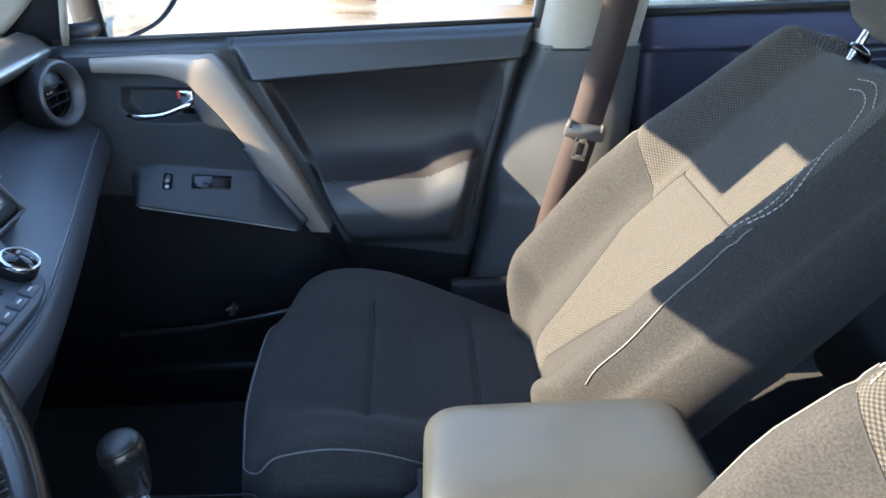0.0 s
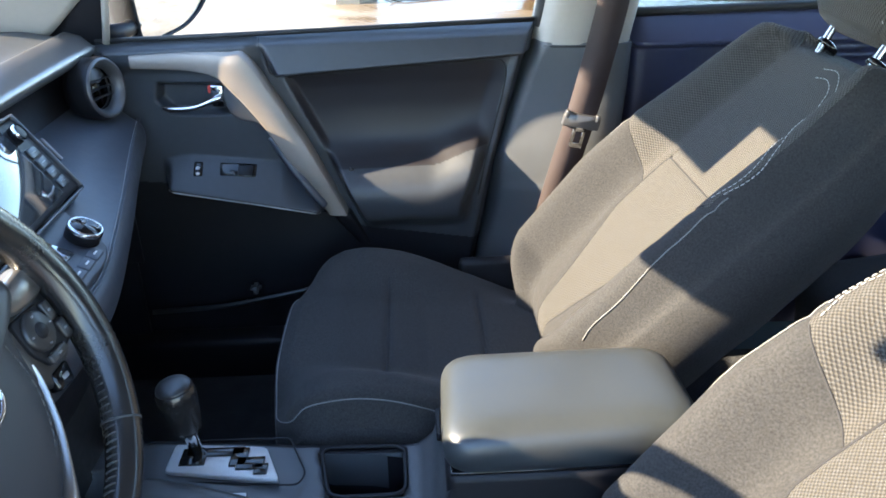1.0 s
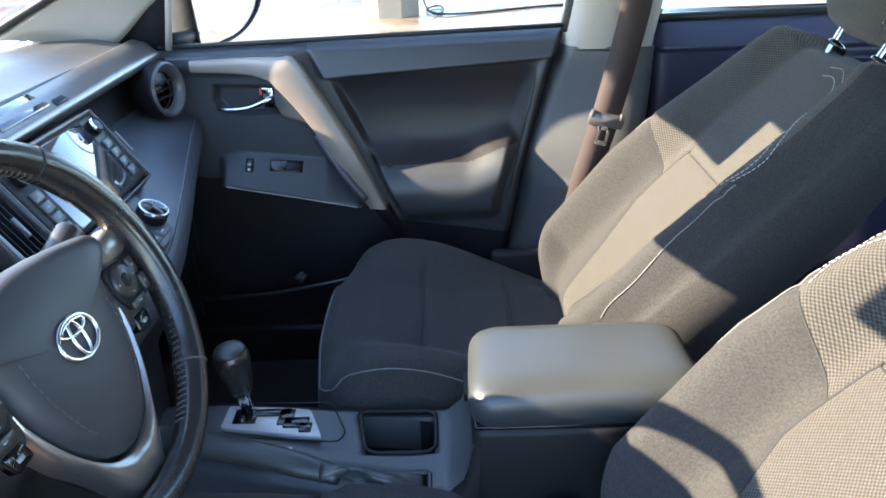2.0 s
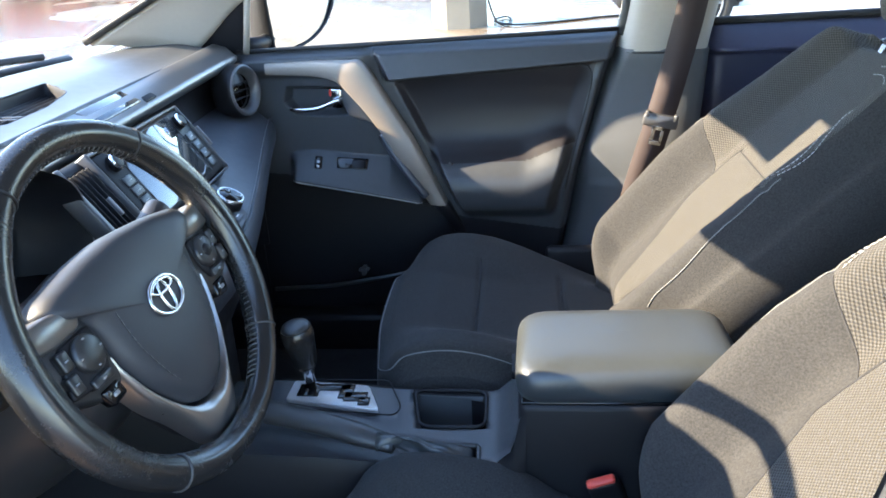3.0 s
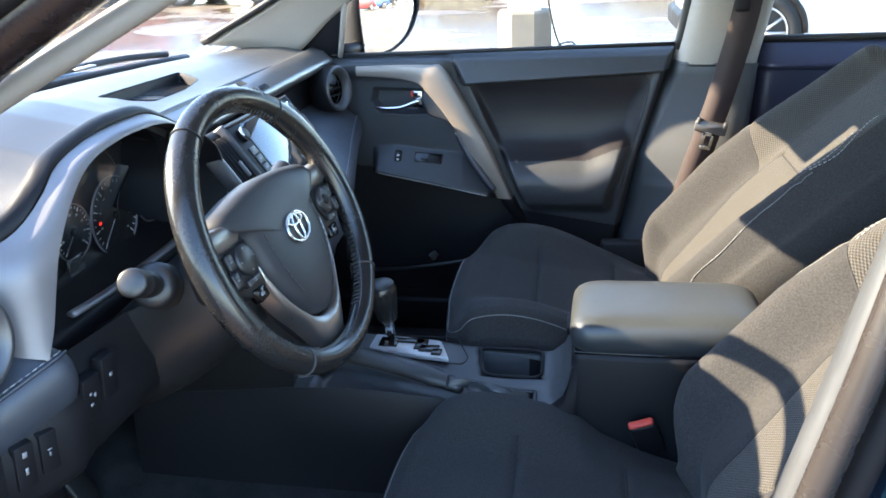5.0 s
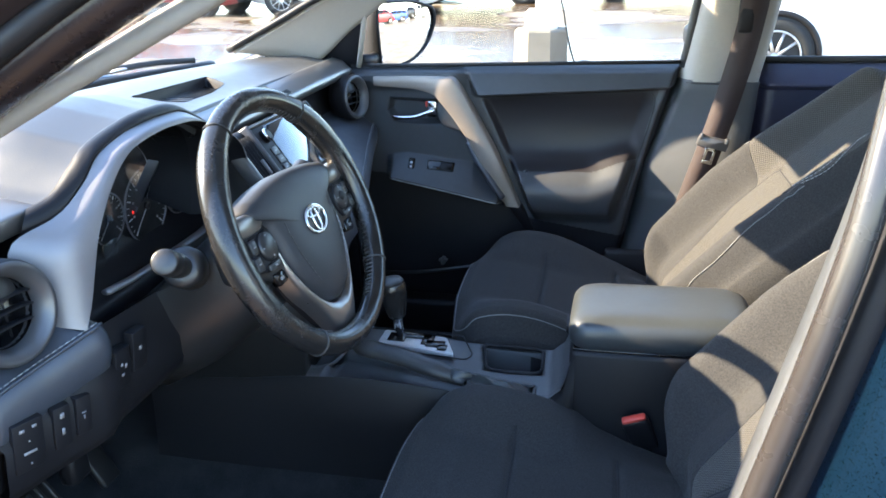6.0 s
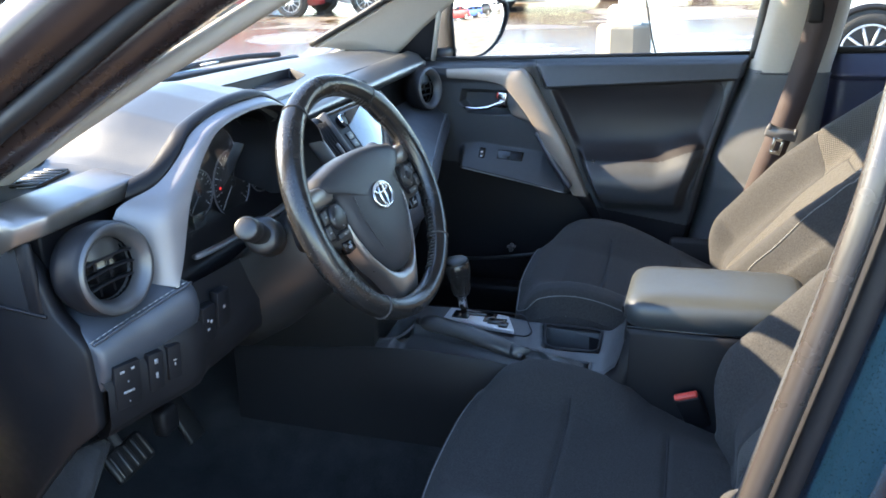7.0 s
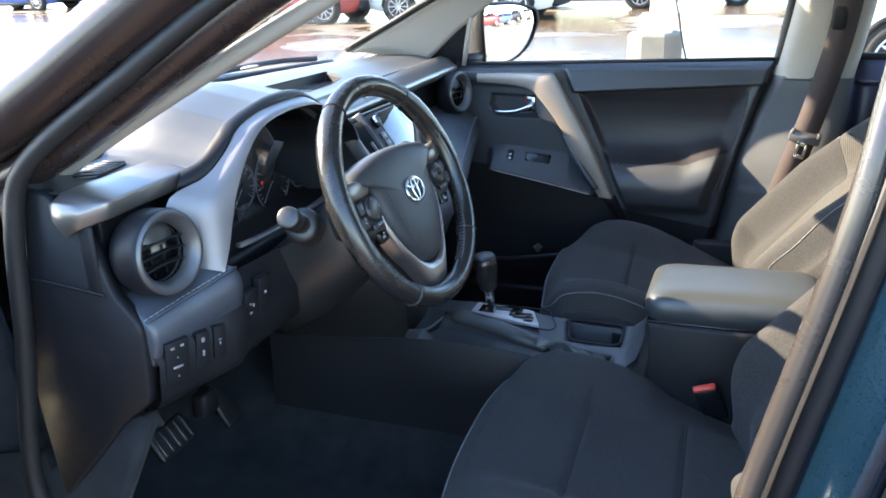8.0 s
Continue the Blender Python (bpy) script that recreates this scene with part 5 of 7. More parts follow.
OUT = [(0.082, 0.928), (0.078, 0.975), (0.080, 1.022), (0.136, 1.040), (0.172, 1.068), (0.206, 1.094), (0.255, 1.107), (0.295, 1.111), (0.36, 1.112), (0.416, 1.106), (0.495, 1.070), (0.538, 1.038), (0.556, 1.0), (0.556, 0.96), (0.55, 0.91)]
INN = [(0.235, 0.905), (0.240, 0.955), (0.245, 1.00), (0.262, 1.035), (0.295, 1.063), (0.335, 1.073), (0.40, 1.076), (0.45, 1.075), (0.50, 1.068), (0.53, 1.045), (0.535, 1.0), (0.53, 0.96), (0.515, 0.915)]
n_r = 60
rim, out, inn = (curve_pts(c, n_r) for c in (RIM, OUT, INN))
lift = lambda c, x: np.stack([np.broadcast_to(x, (len(c),)), c[:, 0], c[:, 1]], 1)
x_out = -0.558 - 0.040 * (1 - smooth(0.10, 0.30, np.linspace(0, 1, n_r)))
cl = part("instrument_hood", grid(np.stack([lift(rim, -0.529), lift(rim * 0.93 + inn * 0.07, -0.534), lift(rim * 0.75 + inn * 0.25, -0.556), lift(rim * 0.4 + inn * 0.6, -0.605), lift(inn, -0.636)]), flip=True), M_hard, dash, "black hood round the instruments")
part("hood_bezel", grid(np.stack([lift(out, x_out), lift(out * 0.5 + rim * 0.5, x_out * 0.5 - 0.5 * 0.531), lift(rim, -0.527), lift(rim + (inn - rim) * 0.03, -0.529)]), flip=True), M_silver, cl, "satin silver bezel")
# the soft lip between the dash top and the bezel
lip_o = np.array([(x - 0.006, y - 0.003, z + 0.003) for y, (x, z) in LIP])
lip_i = np.array([(-0.596, 0.100, 1.030), (-0.575, 0.140, 1.0395), (-0.562, 0.174, 1.068), (-0.559, 0.208, 1.094), (-0.558, 0.295, 1.1105), (-0.558, 0.36, 1.1115), (-0.558, 0.416, 1.1055), (-0.560, 0.495, 1.070), (-0.563, 0.538, 1.038), (-0.60, 0.575, 1.03)])
la, lb = curve_pts(lip_o, 70), curve_pts(lip_i, 70)
nl = np.array([0.6, -0.25, 0.75])
part("hood_lip", grid(np.stack([la + [-0.006, 0.002, -0.012], la + nl * 0.001] + [la * (1 - s) + lb * s + nl * 0.0085 * math.sin(math.pi * (0.15 + 0.75 * s)) for s in (0.15, 0.35, 0.55, 0.75, 0.92)] + [lb + [0.001, 0, 0.001], lb + [-0.012, 0, -0.010]])), M_hard, cl, "black soft lip")
GC = np.array([0.385, 0.985])
part("gauge_panel", grid(np.stack([lift(inn, -0.634), lift(inn * 0.5 + GC * 0.5, -0.638), lift(inn * 0.0 + GC, -0.640)])), M_gauge, cl, "black instrument panel")
lens = part("cluster_lens", grid(np.stack([lift(inn * 0.99 + GC * 0.01, -0.622), lift(inn * 0.5 + GC * 0.5, -0.619), lift(inn * 0 + GC, -0.618)])), M_lens, cl, "clear instrument lens")
lens.visible_shadow = False
part("cluster_sill", tube(curve_pts([(-0.575, 0.20, 0.917), (-0.58, 0.27, 0.908), (-0.58, 0.34, 0.906), (-0.58, 0.46, 0.906), (-0.585, 0.53, 0.91)], 24), 0.007, 8, flat=0.6), M_silver, cl, "satin silver lower bezel")
part("sill_apron", grid(np.array([[(-0.644, y, 0.99), (-0.640, y, 0.935), (-0.628, y, 0.917), (-0.59, y, 0.906), (-0.578, y, 0.902), (-0.574, y, 0.890), (-0.60, y, 0.80)] for y in np.linspace(0.09, 0.575, 24)])), M_hard, cl)
for gy, gz, gr in ((0.408, 0.965, 0.054), (0.505, 0.965, 0.040), (0.312, 0.975, 0.036)):
    part("gauge_face", lathe([(gr, 0.0), (gr * 0.98, 0.0015), (0.001, 0.0015)], (-0.634, gy, gz), (1, 0, 0), 40), M_gauge, cl, "black dial")
    part("gauge_ring", lathe([(gr, 0), (gr + 0.0012, 0.003), (gr + 0.0022, 0.0)], (-0.634, gy, gz), (1, 0, 0), 48, cap=False), M_silver, cl, "thin satin gauge ring")
    for k in range(25):
        a = radians(225 - k * 11.25)
        r0, r1 = gr * (0.86 if k % 3 else 0.78), gr * 0.94
        part("gauge_tick", tube([(-0.6322, gy + r * math.cos(a), gz + r * math.sin(a)) for r in (r0, r1)], 0.0005 if k % 3 else 0.0009, 4), M_white_print, cl)
    for k in range(0, 25, 3):
        a = radians(225 - k * 11.25)
        c = (gy + gr * 0.66 * math.cos(a), gz + gr * 0.66 * math.sin(a))
        part("gauge_mark", slab(-0.6325, -0.632, c[0] - 0.0022, c[0] + 0.0022, c[1] - 0.0014, c[1] + 0.0014), M_print_grey, cl)
    part("gauge_needle", tube([(-0.631, gy + r * math.cos(radians(222)), gz + r * math.sin(radians(222))) for r in (-0.006, gr * 0.80)], 0.0009, 5), M_print_grey, cl)
    part("gauge_hub", lathe([(0.006, 0), (0.006, 0.004), (0.003, 0.005)], (-0.633, gy, gz), (1, 0, 0), 16), M_hard, cl)
M_warn = glowing("red_warning_light", (0.8, 0.03, 0.02), 0.25)
part("warning_light", lathe([(0.0026, 0), (0.0026, 0.001)], (-0.632, 0.370, 0.966), (1, 0, 0), 10), M_warn, cl, "red warning light")
part("warning_light", lathe([(0.0018, 0), (0.0018, 0.001)], (-0.632, 0.49, 0.950), (1, 0, 0), 10), M_warn, cl, "red warning light")
part("info_display", slab(-0.634, -0.6315, 0.288, 0.322, 0.915, 0.945, 0.002), M_screen, cl, "small information display")

# ---- centre stack ----
stack = thing("centre_stack", (-0.56, 0.78, 0.85), "black radio unit with screen, knobs, buttons and climate controls", "car radio")
tilt = Matrix.Translation((-0.535, 0.802, 0.972)) @ Matrix.Rotation(radians(-35), 4, "Y") @ Matrix.Rotation(radians(4), 4, "Z")


def on_stack(x0, x1, y0, y1, z0, z1, r=0.002, seg=2):
    return moved(slab(x0, x1, y0, y1, z0, z1, r, seg), tilt)


part("housing", on_stack(-0.10, -0.006, -0.25, 0.182, -0.072, 0.074, 0.012), M_hard, stack, "black stack housing")
part("radio_face", on_stack(-0.02, 0.002, -0.165, 0.165, -0.062, 0.066, 0.006), M_hard, stack, "black radio face")
part("radio_frame", join(on_stack(-0.02, 0.006, 0.161, 0.165, -0.064, 0.068, 0.0015), on_stack(-0.02, 0.004, -0.168, 0.165, 0.065, 0.069, 0.0015), on_stack(-0.02, 0.004, -0.168, 0.165, -0.068, -0.064, 0.0015)), M_darkmetal, stack, "thin satin frame")
part("screen", on_stack(-0.01, 0.0035, -0.110, 0.108, -0.054, 0.060, 0.0015), M_screen, stack, "glossy touch screen")
for y in (-0.132, 0.130):
    kn = part("knob", moved(lathe([(0.0125, 0), (0.0125, 0.010), (0.0115, 0.013), (0.008, 0.0135)], (0.0, y, 0.042), (1, 0, 0), 24), tilt), M_hard, stack, "round black knob")
    part("knob_ring", moved(lathe([(0.0128, 0.009), (0.0130, 0.011), (0.0115, 0.0138)], (0.0, y, 0.042), (1, 0, 0), 24, cap=False), tilt), M_chrome, kn, "chrome knob ring")
    for k in range(4):
        bt = part("button", on_stack(0.0, 0.005, y - 0.0135, y + 0.0135, 0.004 - k * 0.0175, 0.0195 - k * 0.0175, 0.0015), M_column, stack, "small black button")
        part("button_mark", on_stack(0.004, 0.0053, y - 0.006, y + 0.006, 0.011 - k * 0.0175, 0.0125 - k * 0.0175, 0), M_print_grey, bt)
# upright air vent at the driver's side of the radio
cv = part("centre_vent", on_stack(-0.03, -0.006, -0.247, -0.178, -0.070, 0.066, 0.006), M_gloss, stack, "upright air vent")
for k in range(5):
    part("vent_blade", on_stack(-0.012, 0.004, -0.238 + k * 0.012, -0.2365 + k * 0.012, -0.060, 0.056, 0.0005), M_hard, cv)
part("vent_tab", on_stack(0.002, 0.008, -0.211, -0.206, -0.018, 0.010, 0.0015), M_silver, cv, "silver vent tab")
part("vent_bezel", join(on_stack(-0.02, 0.006, -0.258, -0.246, -0.075, 0.072, 0.003), on_stack(-0.02, 0.008, -0.180, -0.173, -0.075, 0.072, 0.003)), M_darkmetal, cv)
rv = part("centre_vent", on_stack(-0.03, -0.004, 0.168, 0.185, -0.055, 0.055, 0.005), M_gloss, stack)
part("vent_tab", on_stack(0.0, 0.006, 0.176, 0.180, -0.02, 0.02, 0.0015), M_silver, rv)
# small clock in the strip
part("clock_display", moved(slab(-0.020, 0.020, -0.075, 0.075, -0.010, 0.006, 0.004), Matrix.Translation((-0.640, 0.86, 1.046)) @ Matrix.Rotation(radians(28), 4, "Y")), M_screen, stack, "small clock display")
part("hazard_switch", moved(slab(-0.016, 0.018, -0.022, 0.022, -0.010, 0.010, 0.004), Matrix.Translation((-0.636, 0.965, 1.038)) @ Matrix.Rotation(radians(28), 4, "Y")), M_hard, stack, "hazard light switch")
# climate panel, lying back towards the driver
cp = Matrix.Translation((-0.452, 0.75, 0.882)) @ Matrix.Rotation(radians(27), 4, "Y")


def on_climate(x0, x1, y0, y1, z0, z1, r=0.002):
    return moved(slab(x0, x1, y0, y1, z0, z1, r), cp)


part("climate_panel", moved(plate(rounded([(-0.075, -0.15), (0.026, -0.15), (0.029, 0.0), (0.030, 0.050), (0.018, 0.092), (-0.030, 0.118), (-0.075, 0.145)], 0.02), lambda u, v, w: (u, v, 0.004 - w), 0.03, 0.003), cp), M_leather, stack, "dark climate control panel")
for y in (0.082, -0.112):
    kn = part("climate_knob", moved(lathe([(0.0225, 0), (0.0225, 0.014), (0.0215, 0.020), (0.017, 0.0205)], (-0.014, y, 0.002), (0, 0, 1), 32), cp), M_hard, stack, "round climate knob")
    part("knob_ring", moved(lathe([(0.0228, 0.015), (0.0226, 0.019), (0.0212, 0.0215), (0.0192, 0.0205)], (-0.014, y, 0.002), (0, 0, 1), 32, cap=False), cp), M_chrome, kn, "bright knob ring")
    part("knob_face", moved(lathe([(0.0193, 0.0190), (0.0190, 0.0208)], (-0.014, y, 0.002), (0, 0, 1), 28), cp), M_gloss, kn)
    part("knob_line", on_climate(-0.034, -0.020, y - 0.0006, y + 0.0006, 0.022, 0.0232, 0), M_print_grey, kn)
    for dx in (-0.022, 0.0):
        part("knob_mark", on_climate(dx, dx + 0.004, y + 0.006, y + 0.014, 0.022, 0.0232, 0), M_print_grey, kn)
for k in range(5):
    y = -0.075 + k * 0.029
    bt = part("button", on_climate(0.004, 0.020, y, y + 0.026, 0.002, 0.007, 0.002), M_leather, stack)
    part("button_mark", on_climate(0.011, 0.0135, y + 0.008, y + 0.018, 0.0065, 0.0078, 0), M_white_print, bt)
part("climate_display", on_climate(-0.055, -0.008, -0.075, 0.040, 0.002, 0.006, 0.002), M_screen, stack)
P = []
for y in np.linspace(0.572, 0.780, 8):
    low = 0.012 * float(smooth(0.60, 0.64, y))
    P.append([(-0.62, y, 0.91 - low), (-0.53, y, 0.89 - low), (-0.46, y, 0.855 - low), (-0.448, y, 0.84), (-0.452, y, 0.79), (-0.468, y, 0.71), (-0.470, y, 0.59), (-0.75, y, 0.56)])
part("stack_body", grid(np.array(P), cap=True), M_column, stack, "dark lower stack sides")

# ---- steering column, stalks ----
col = thing("steering_column", (-0.5, 0.33, 0.85), "dark plastic steering column cover with two stalks", "steering column")
ax_w = Vector((math.cos(radians(24)) * math.cos(radians(-6)), math.cos(radians(24)) * math.sin(radians(-6)), math.sin(radians(24))))
WC = Vector((-0.354, 0.330, 0.982))
P = []
for s, w, hu, hl in ((0.045, 0.055, 0.042, 0.05), (0.06, 0.085, 0.050, 0.085), (0.10, 0.10, 0.040, 0.105), (0.16, 0.108, 0.022, 0.125), (0.22, 0.115, -0.002, 0.14), (0.30, 0.12, -0.04, 0.15)):
    c = WC - ax_w * s
    ring = []
    for a in np.linspace(0, 2 * np.pi, 32, endpoint=False):
        h = hu if math.sin(a) > 0 else hl
        ring.append((c.x - 0.407 * math.copysign(abs(math.sin(a)) ** 0.7, math.sin(a)) * h, c.y + math.copysign(abs(math.cos(a)) ** 0.6, math.cos(a)) * w, c.z + 0.914 * math.copysign(abs(math.sin(a)) ** 0.7, math.sin(a)) * h))
    P.append(ring)
part("column_cover", grid(np.array(P), closed_v=True, cap=True), M_column, col)
part("column_gap", tube([tuple(WC - ax_w * 0.050 + Vector((0, 0.066 * math.cos(a), 0.06 * math.sin(a)))) for a in np.linspace(0, 2 * np.pi, 32, endpoint=False)], 0.010, 8, True), M_gloss, col)


def stalk(base, tip, name):
    b, t = Vector(base), Vector(tip)
    w = (t - b)
    L = w.length
    s = part(name, lathe([(0.014, -0.03), (0.0135, 0.0), (0.0135, L * 0.10), (0.0150, L * 0.14), (0.0156, L * 0.20), (0.0156, L * 0.50), (0.0146, L * 0.52), (0.0146, L * 0.55), (0.0158, L * 0.57), (0.0157, L * 0.96), (0.0148, L * 0.985), (0.0130, L), (0.004, L + 0.001)], b, w, 24), M_column, col, "black column stalk")
    part("stalk_collar", lathe([(0.027, -0.05), (0.027, -0.012), (0.0225, -0.003), (0.012, -0.003)], b, w, 28), M_column, s)
    q = w.to_track_quat("Z", "Y").to_matrix()
    for a in (150, 175, 200):
        p = b + q @ Vector((0.0147 * math.cos(radians(a)), 0.0147 * math.sin(radians(a)), L * 0.84))
        part("stalk_mark", lathe([(0.0014, -0.001), (0.0014, 0.0006)], p, q @ Vector((math.cos(radians(a)), math.sin(radians(a)), 0)), 6), M_print_grey, s)
    return s


stalk((-0.467, 0.200, 0.959), (-0.449, 0.136, 0.991), "light_stalk")
stalk((-0.436, 0.450, 0.965), (-0.424, 0.528, 1.002), "wiper_stalk")
part("ignition_lock", lathe([(0.018, 0), (0.018, 0.014), (0.014, 0.02), (0.006, 0.02)], (-0.475, 0.438, 0.90), (0.8, 0.6, 0.1), 24), M_column, col)

# ---- steering wheel ----
wheel = thing("steering_wheel", tuple(WC), "black leather steering wheel with silver spokes and buttons", "steering wheel")
wu = Vector((-math.sin(radians(-6)), math.cos(radians(-6)), 0))
wv = ax_w.cross(wu)


def W(u, v, w=0.0):
    return tuple(WC + wu * u + wv * v + ax_w * w)


R0, R1 = 0.1705, 0.0165
ring = np.array([W(R0 * math.cos(a), R0 * math.sin(a)) for a in np.linspace(0, 2 * np.pi, 96, endpoint=False)])
thick = np.array([R1 * (1 + 0.08 * math.cos(2 * a) + 0.10 * math.exp(-((((a - math.pi * 0.23 + math.pi) % (2 * math.pi)) - math.pi) / 0.25) ** 2) + 0.10 * math.exp(-((((a - math.pi * 0.77 + math.pi) % (2 * math.pi)) - math.pi) / 0.25) ** 2)) for a in np.linspace(0, 2 * np.pi, 96, endpoint=False)])
rim_ob = part("rim", tube(ring, thick, 20, True, up=tuple(ax_w)), M_wheel, wheel, "black leather rim")
for deg in (53, 122, 235, 319):
    a = radians(deg)
    c = Vector(W(R0 * math.cos(a), R0 * math.sin(a)))
    out_v = wu * math.cos(a) + wv * math.sin(a)
    part("rim_seam", tube([tuple(c + (out_v * math.cos(b) + ax_w * math.sin(b)) * R1 * 1.02) for b in np.linspace(0, 2 * np.pi, 24, endpoint=False)], 0.0012, 5, True, up=tuple(wu * -math.sin(a) + wv * math.cos(a))), M_lace if deg > 180 else M_rubber, rim_ob)
# lacing along the inside of the rim
lace = []
for a in np.linspace(0, 2 * np.pi, 150, endpoint=False):
    deg = math.degrees(a)
    if 165 < deg < 195 or deg < 15 or deg > 345 or 245 < deg < 295:
        continue
    p = [W((R0 - R1 * (1.0 if abs(k) < 2 else 0.90)) * math.cos(a + 0.003 * k), (R0 - R1 * (1.0 if abs(k) < 2 else 0.90)) * math.sin(a + 0.003 * k), 0.0028 * k) for k in (-2, -1, 0, 1, 2)]
    lace.append(tube(p, 0.0010, 4))
tagged(part("lacing", join(*lace), M_lace, rim_ob, "dark grey lacing"), kind="stuff")


def H(u, v, w=0.0):
    """A place on the hub, which sits a little off the rim's middle."""
    return W(u + 0.006, v, w)


def dome(outline, top, depth, power=2.0, n=7, fall=0.018):
    """A pad that swells to the driver's side over an outline of (u, v)."""
    o = np.array(outline)
    c = np.array((0.0, -0.01))
    P = [[H(*p, top - depth) for p in o]]
    for s in np.linspace(1.0, 0.0, n):
        P.append([H(*(c + (p - c) * s), top - fall * (s ** power) * (1 if s < 1 else 1.35)) for p in o])
    return grid(np.array(P), closed_v=True)


PAD_R = [(0.0, 0.071), (0.055, 0.067), (0.108, 0.057), (0.122, 0.047), (0.116, 0.036), (0.092, 0.028), (0.084, 0.0), (0.079, -0.035), (0.062, -0.072), (0.037, -0.104), (0.014, -0.117)]
PAD = rounded([(-u, v) for u, v in PAD_R[:0:-1]] + PAD_R, 0.016, 5)
part("hub_pad", dome(PAD, 0.0125, 0.045, 3.4, 14, 0.014), M_pad, wheel, "black centre pad")
for sgn in (-1, 1):
    part("pad_stitching", stitches(np.array([H(sgn * u, v, 0.0128 - 0.014 * (math.hypot(u, v + 0.01) / 0.088) ** 3.4 + 0.001) for u, v in curve_pts([(0.090, 0.043), (0.072, 0.036), (0.064, 0.016), (0.064, -0.008), (0.060, -0.034), (0.048, -0.064), (0.036, -0.082)], 50)]), 0.0008), M_lace, wheel, "dark grey stitching")
EM = (0.0, -0.005)
part("emblem", tube([H(EM[0] + 0.0255 * math.cos(a), EM[1] + 0.0185 * math.sin(a), 0.0142) for a in np.linspace(0, 2 * np.pi, 40, endpoint=False)], 0.0023, 8, True, up=tuple(ax_w)), M_chrome, wheel, "chrome oval badge")
part("emblem", join(tube([H(EM[0] + 0.0075 * math.cos(a), EM[1] - 0.0005 + 0.0165 * math.sin(a), 0.0144) for a in np.linspace(0, 2 * np.pi, 30, endpoint=False)], 0.0021, 8, True, up=tuple(ax_w)), tube([H(EM[0] + 0.017 * math.cos(a), EM[1] + 0.0095 + 0.006 * math.sin(a), 0.0144) for a in np.linspace(0, 2 * np.pi, 30, endpoint=False)], 0.0019, 8, True, up=tuple(ax_w))), M_chrome, wheel, "plain chrome ovals")


def band(inner, outer, w_in, w_out, n=60, back=0.02):
    a, b = curve_pts(inner, n), curve_pts(outer, n)
    P = [[H(*p, w_in - back) for p in a]]
    for s in np.linspace(0, 1, 5):
        P.append([H(*(p + (q - p) * s), w_in + (w_out - w_in) * s + 0.003 * math.sin(math.pi * s)) for p, q in zip(a, b)])
    P.append([H(*p, w_out - back) for p in b])
    return grid(np.array(P), flip=True)


# silver V below the pad, and the dark hub behind it
V_IN = [(0.0, -0.1215), (0.016, -0.1205), (0.041, -0.107), (0.066, -0.075), (0.083, -0.036), (0.086, -0.018)]
V_OUT = [(0.0, -0.162), (0.025, -0.158), (0.052, -0.112), (0.073, -0.080), (0.088, -0.040), (0.089, -0.020)]
part("silver_spoke", band([(-u, v) for u, v in V_IN[:0:-1]] + V_IN, [(-u, v) for u, v in V_OUT[:0:-1]] + V_OUT, -0.003, -0.012), M_spoke, wheel, "satin silver lower spoke")
part("lower_hub", dome(rounded([(-0.080, 0.03), (0.080, 0.03), (0.066, -0.08), (0.026, -0.150), (-0.026, -0.150), (-0.066, -0.08)], 0.02, 4), -0.014, 0.03, 3.0), M_hard, wheel)


def on_spoke(outline, top, depth, r, corner=0.004):
    """A piece of a side spoke, which bends down a little towards the rim."""
    return plate(rounded(outline, corner, 4), lambda u, v, w: H(u, v, top - 0.10 * max(0, abs(u) - 0.115) - w), depth, r)


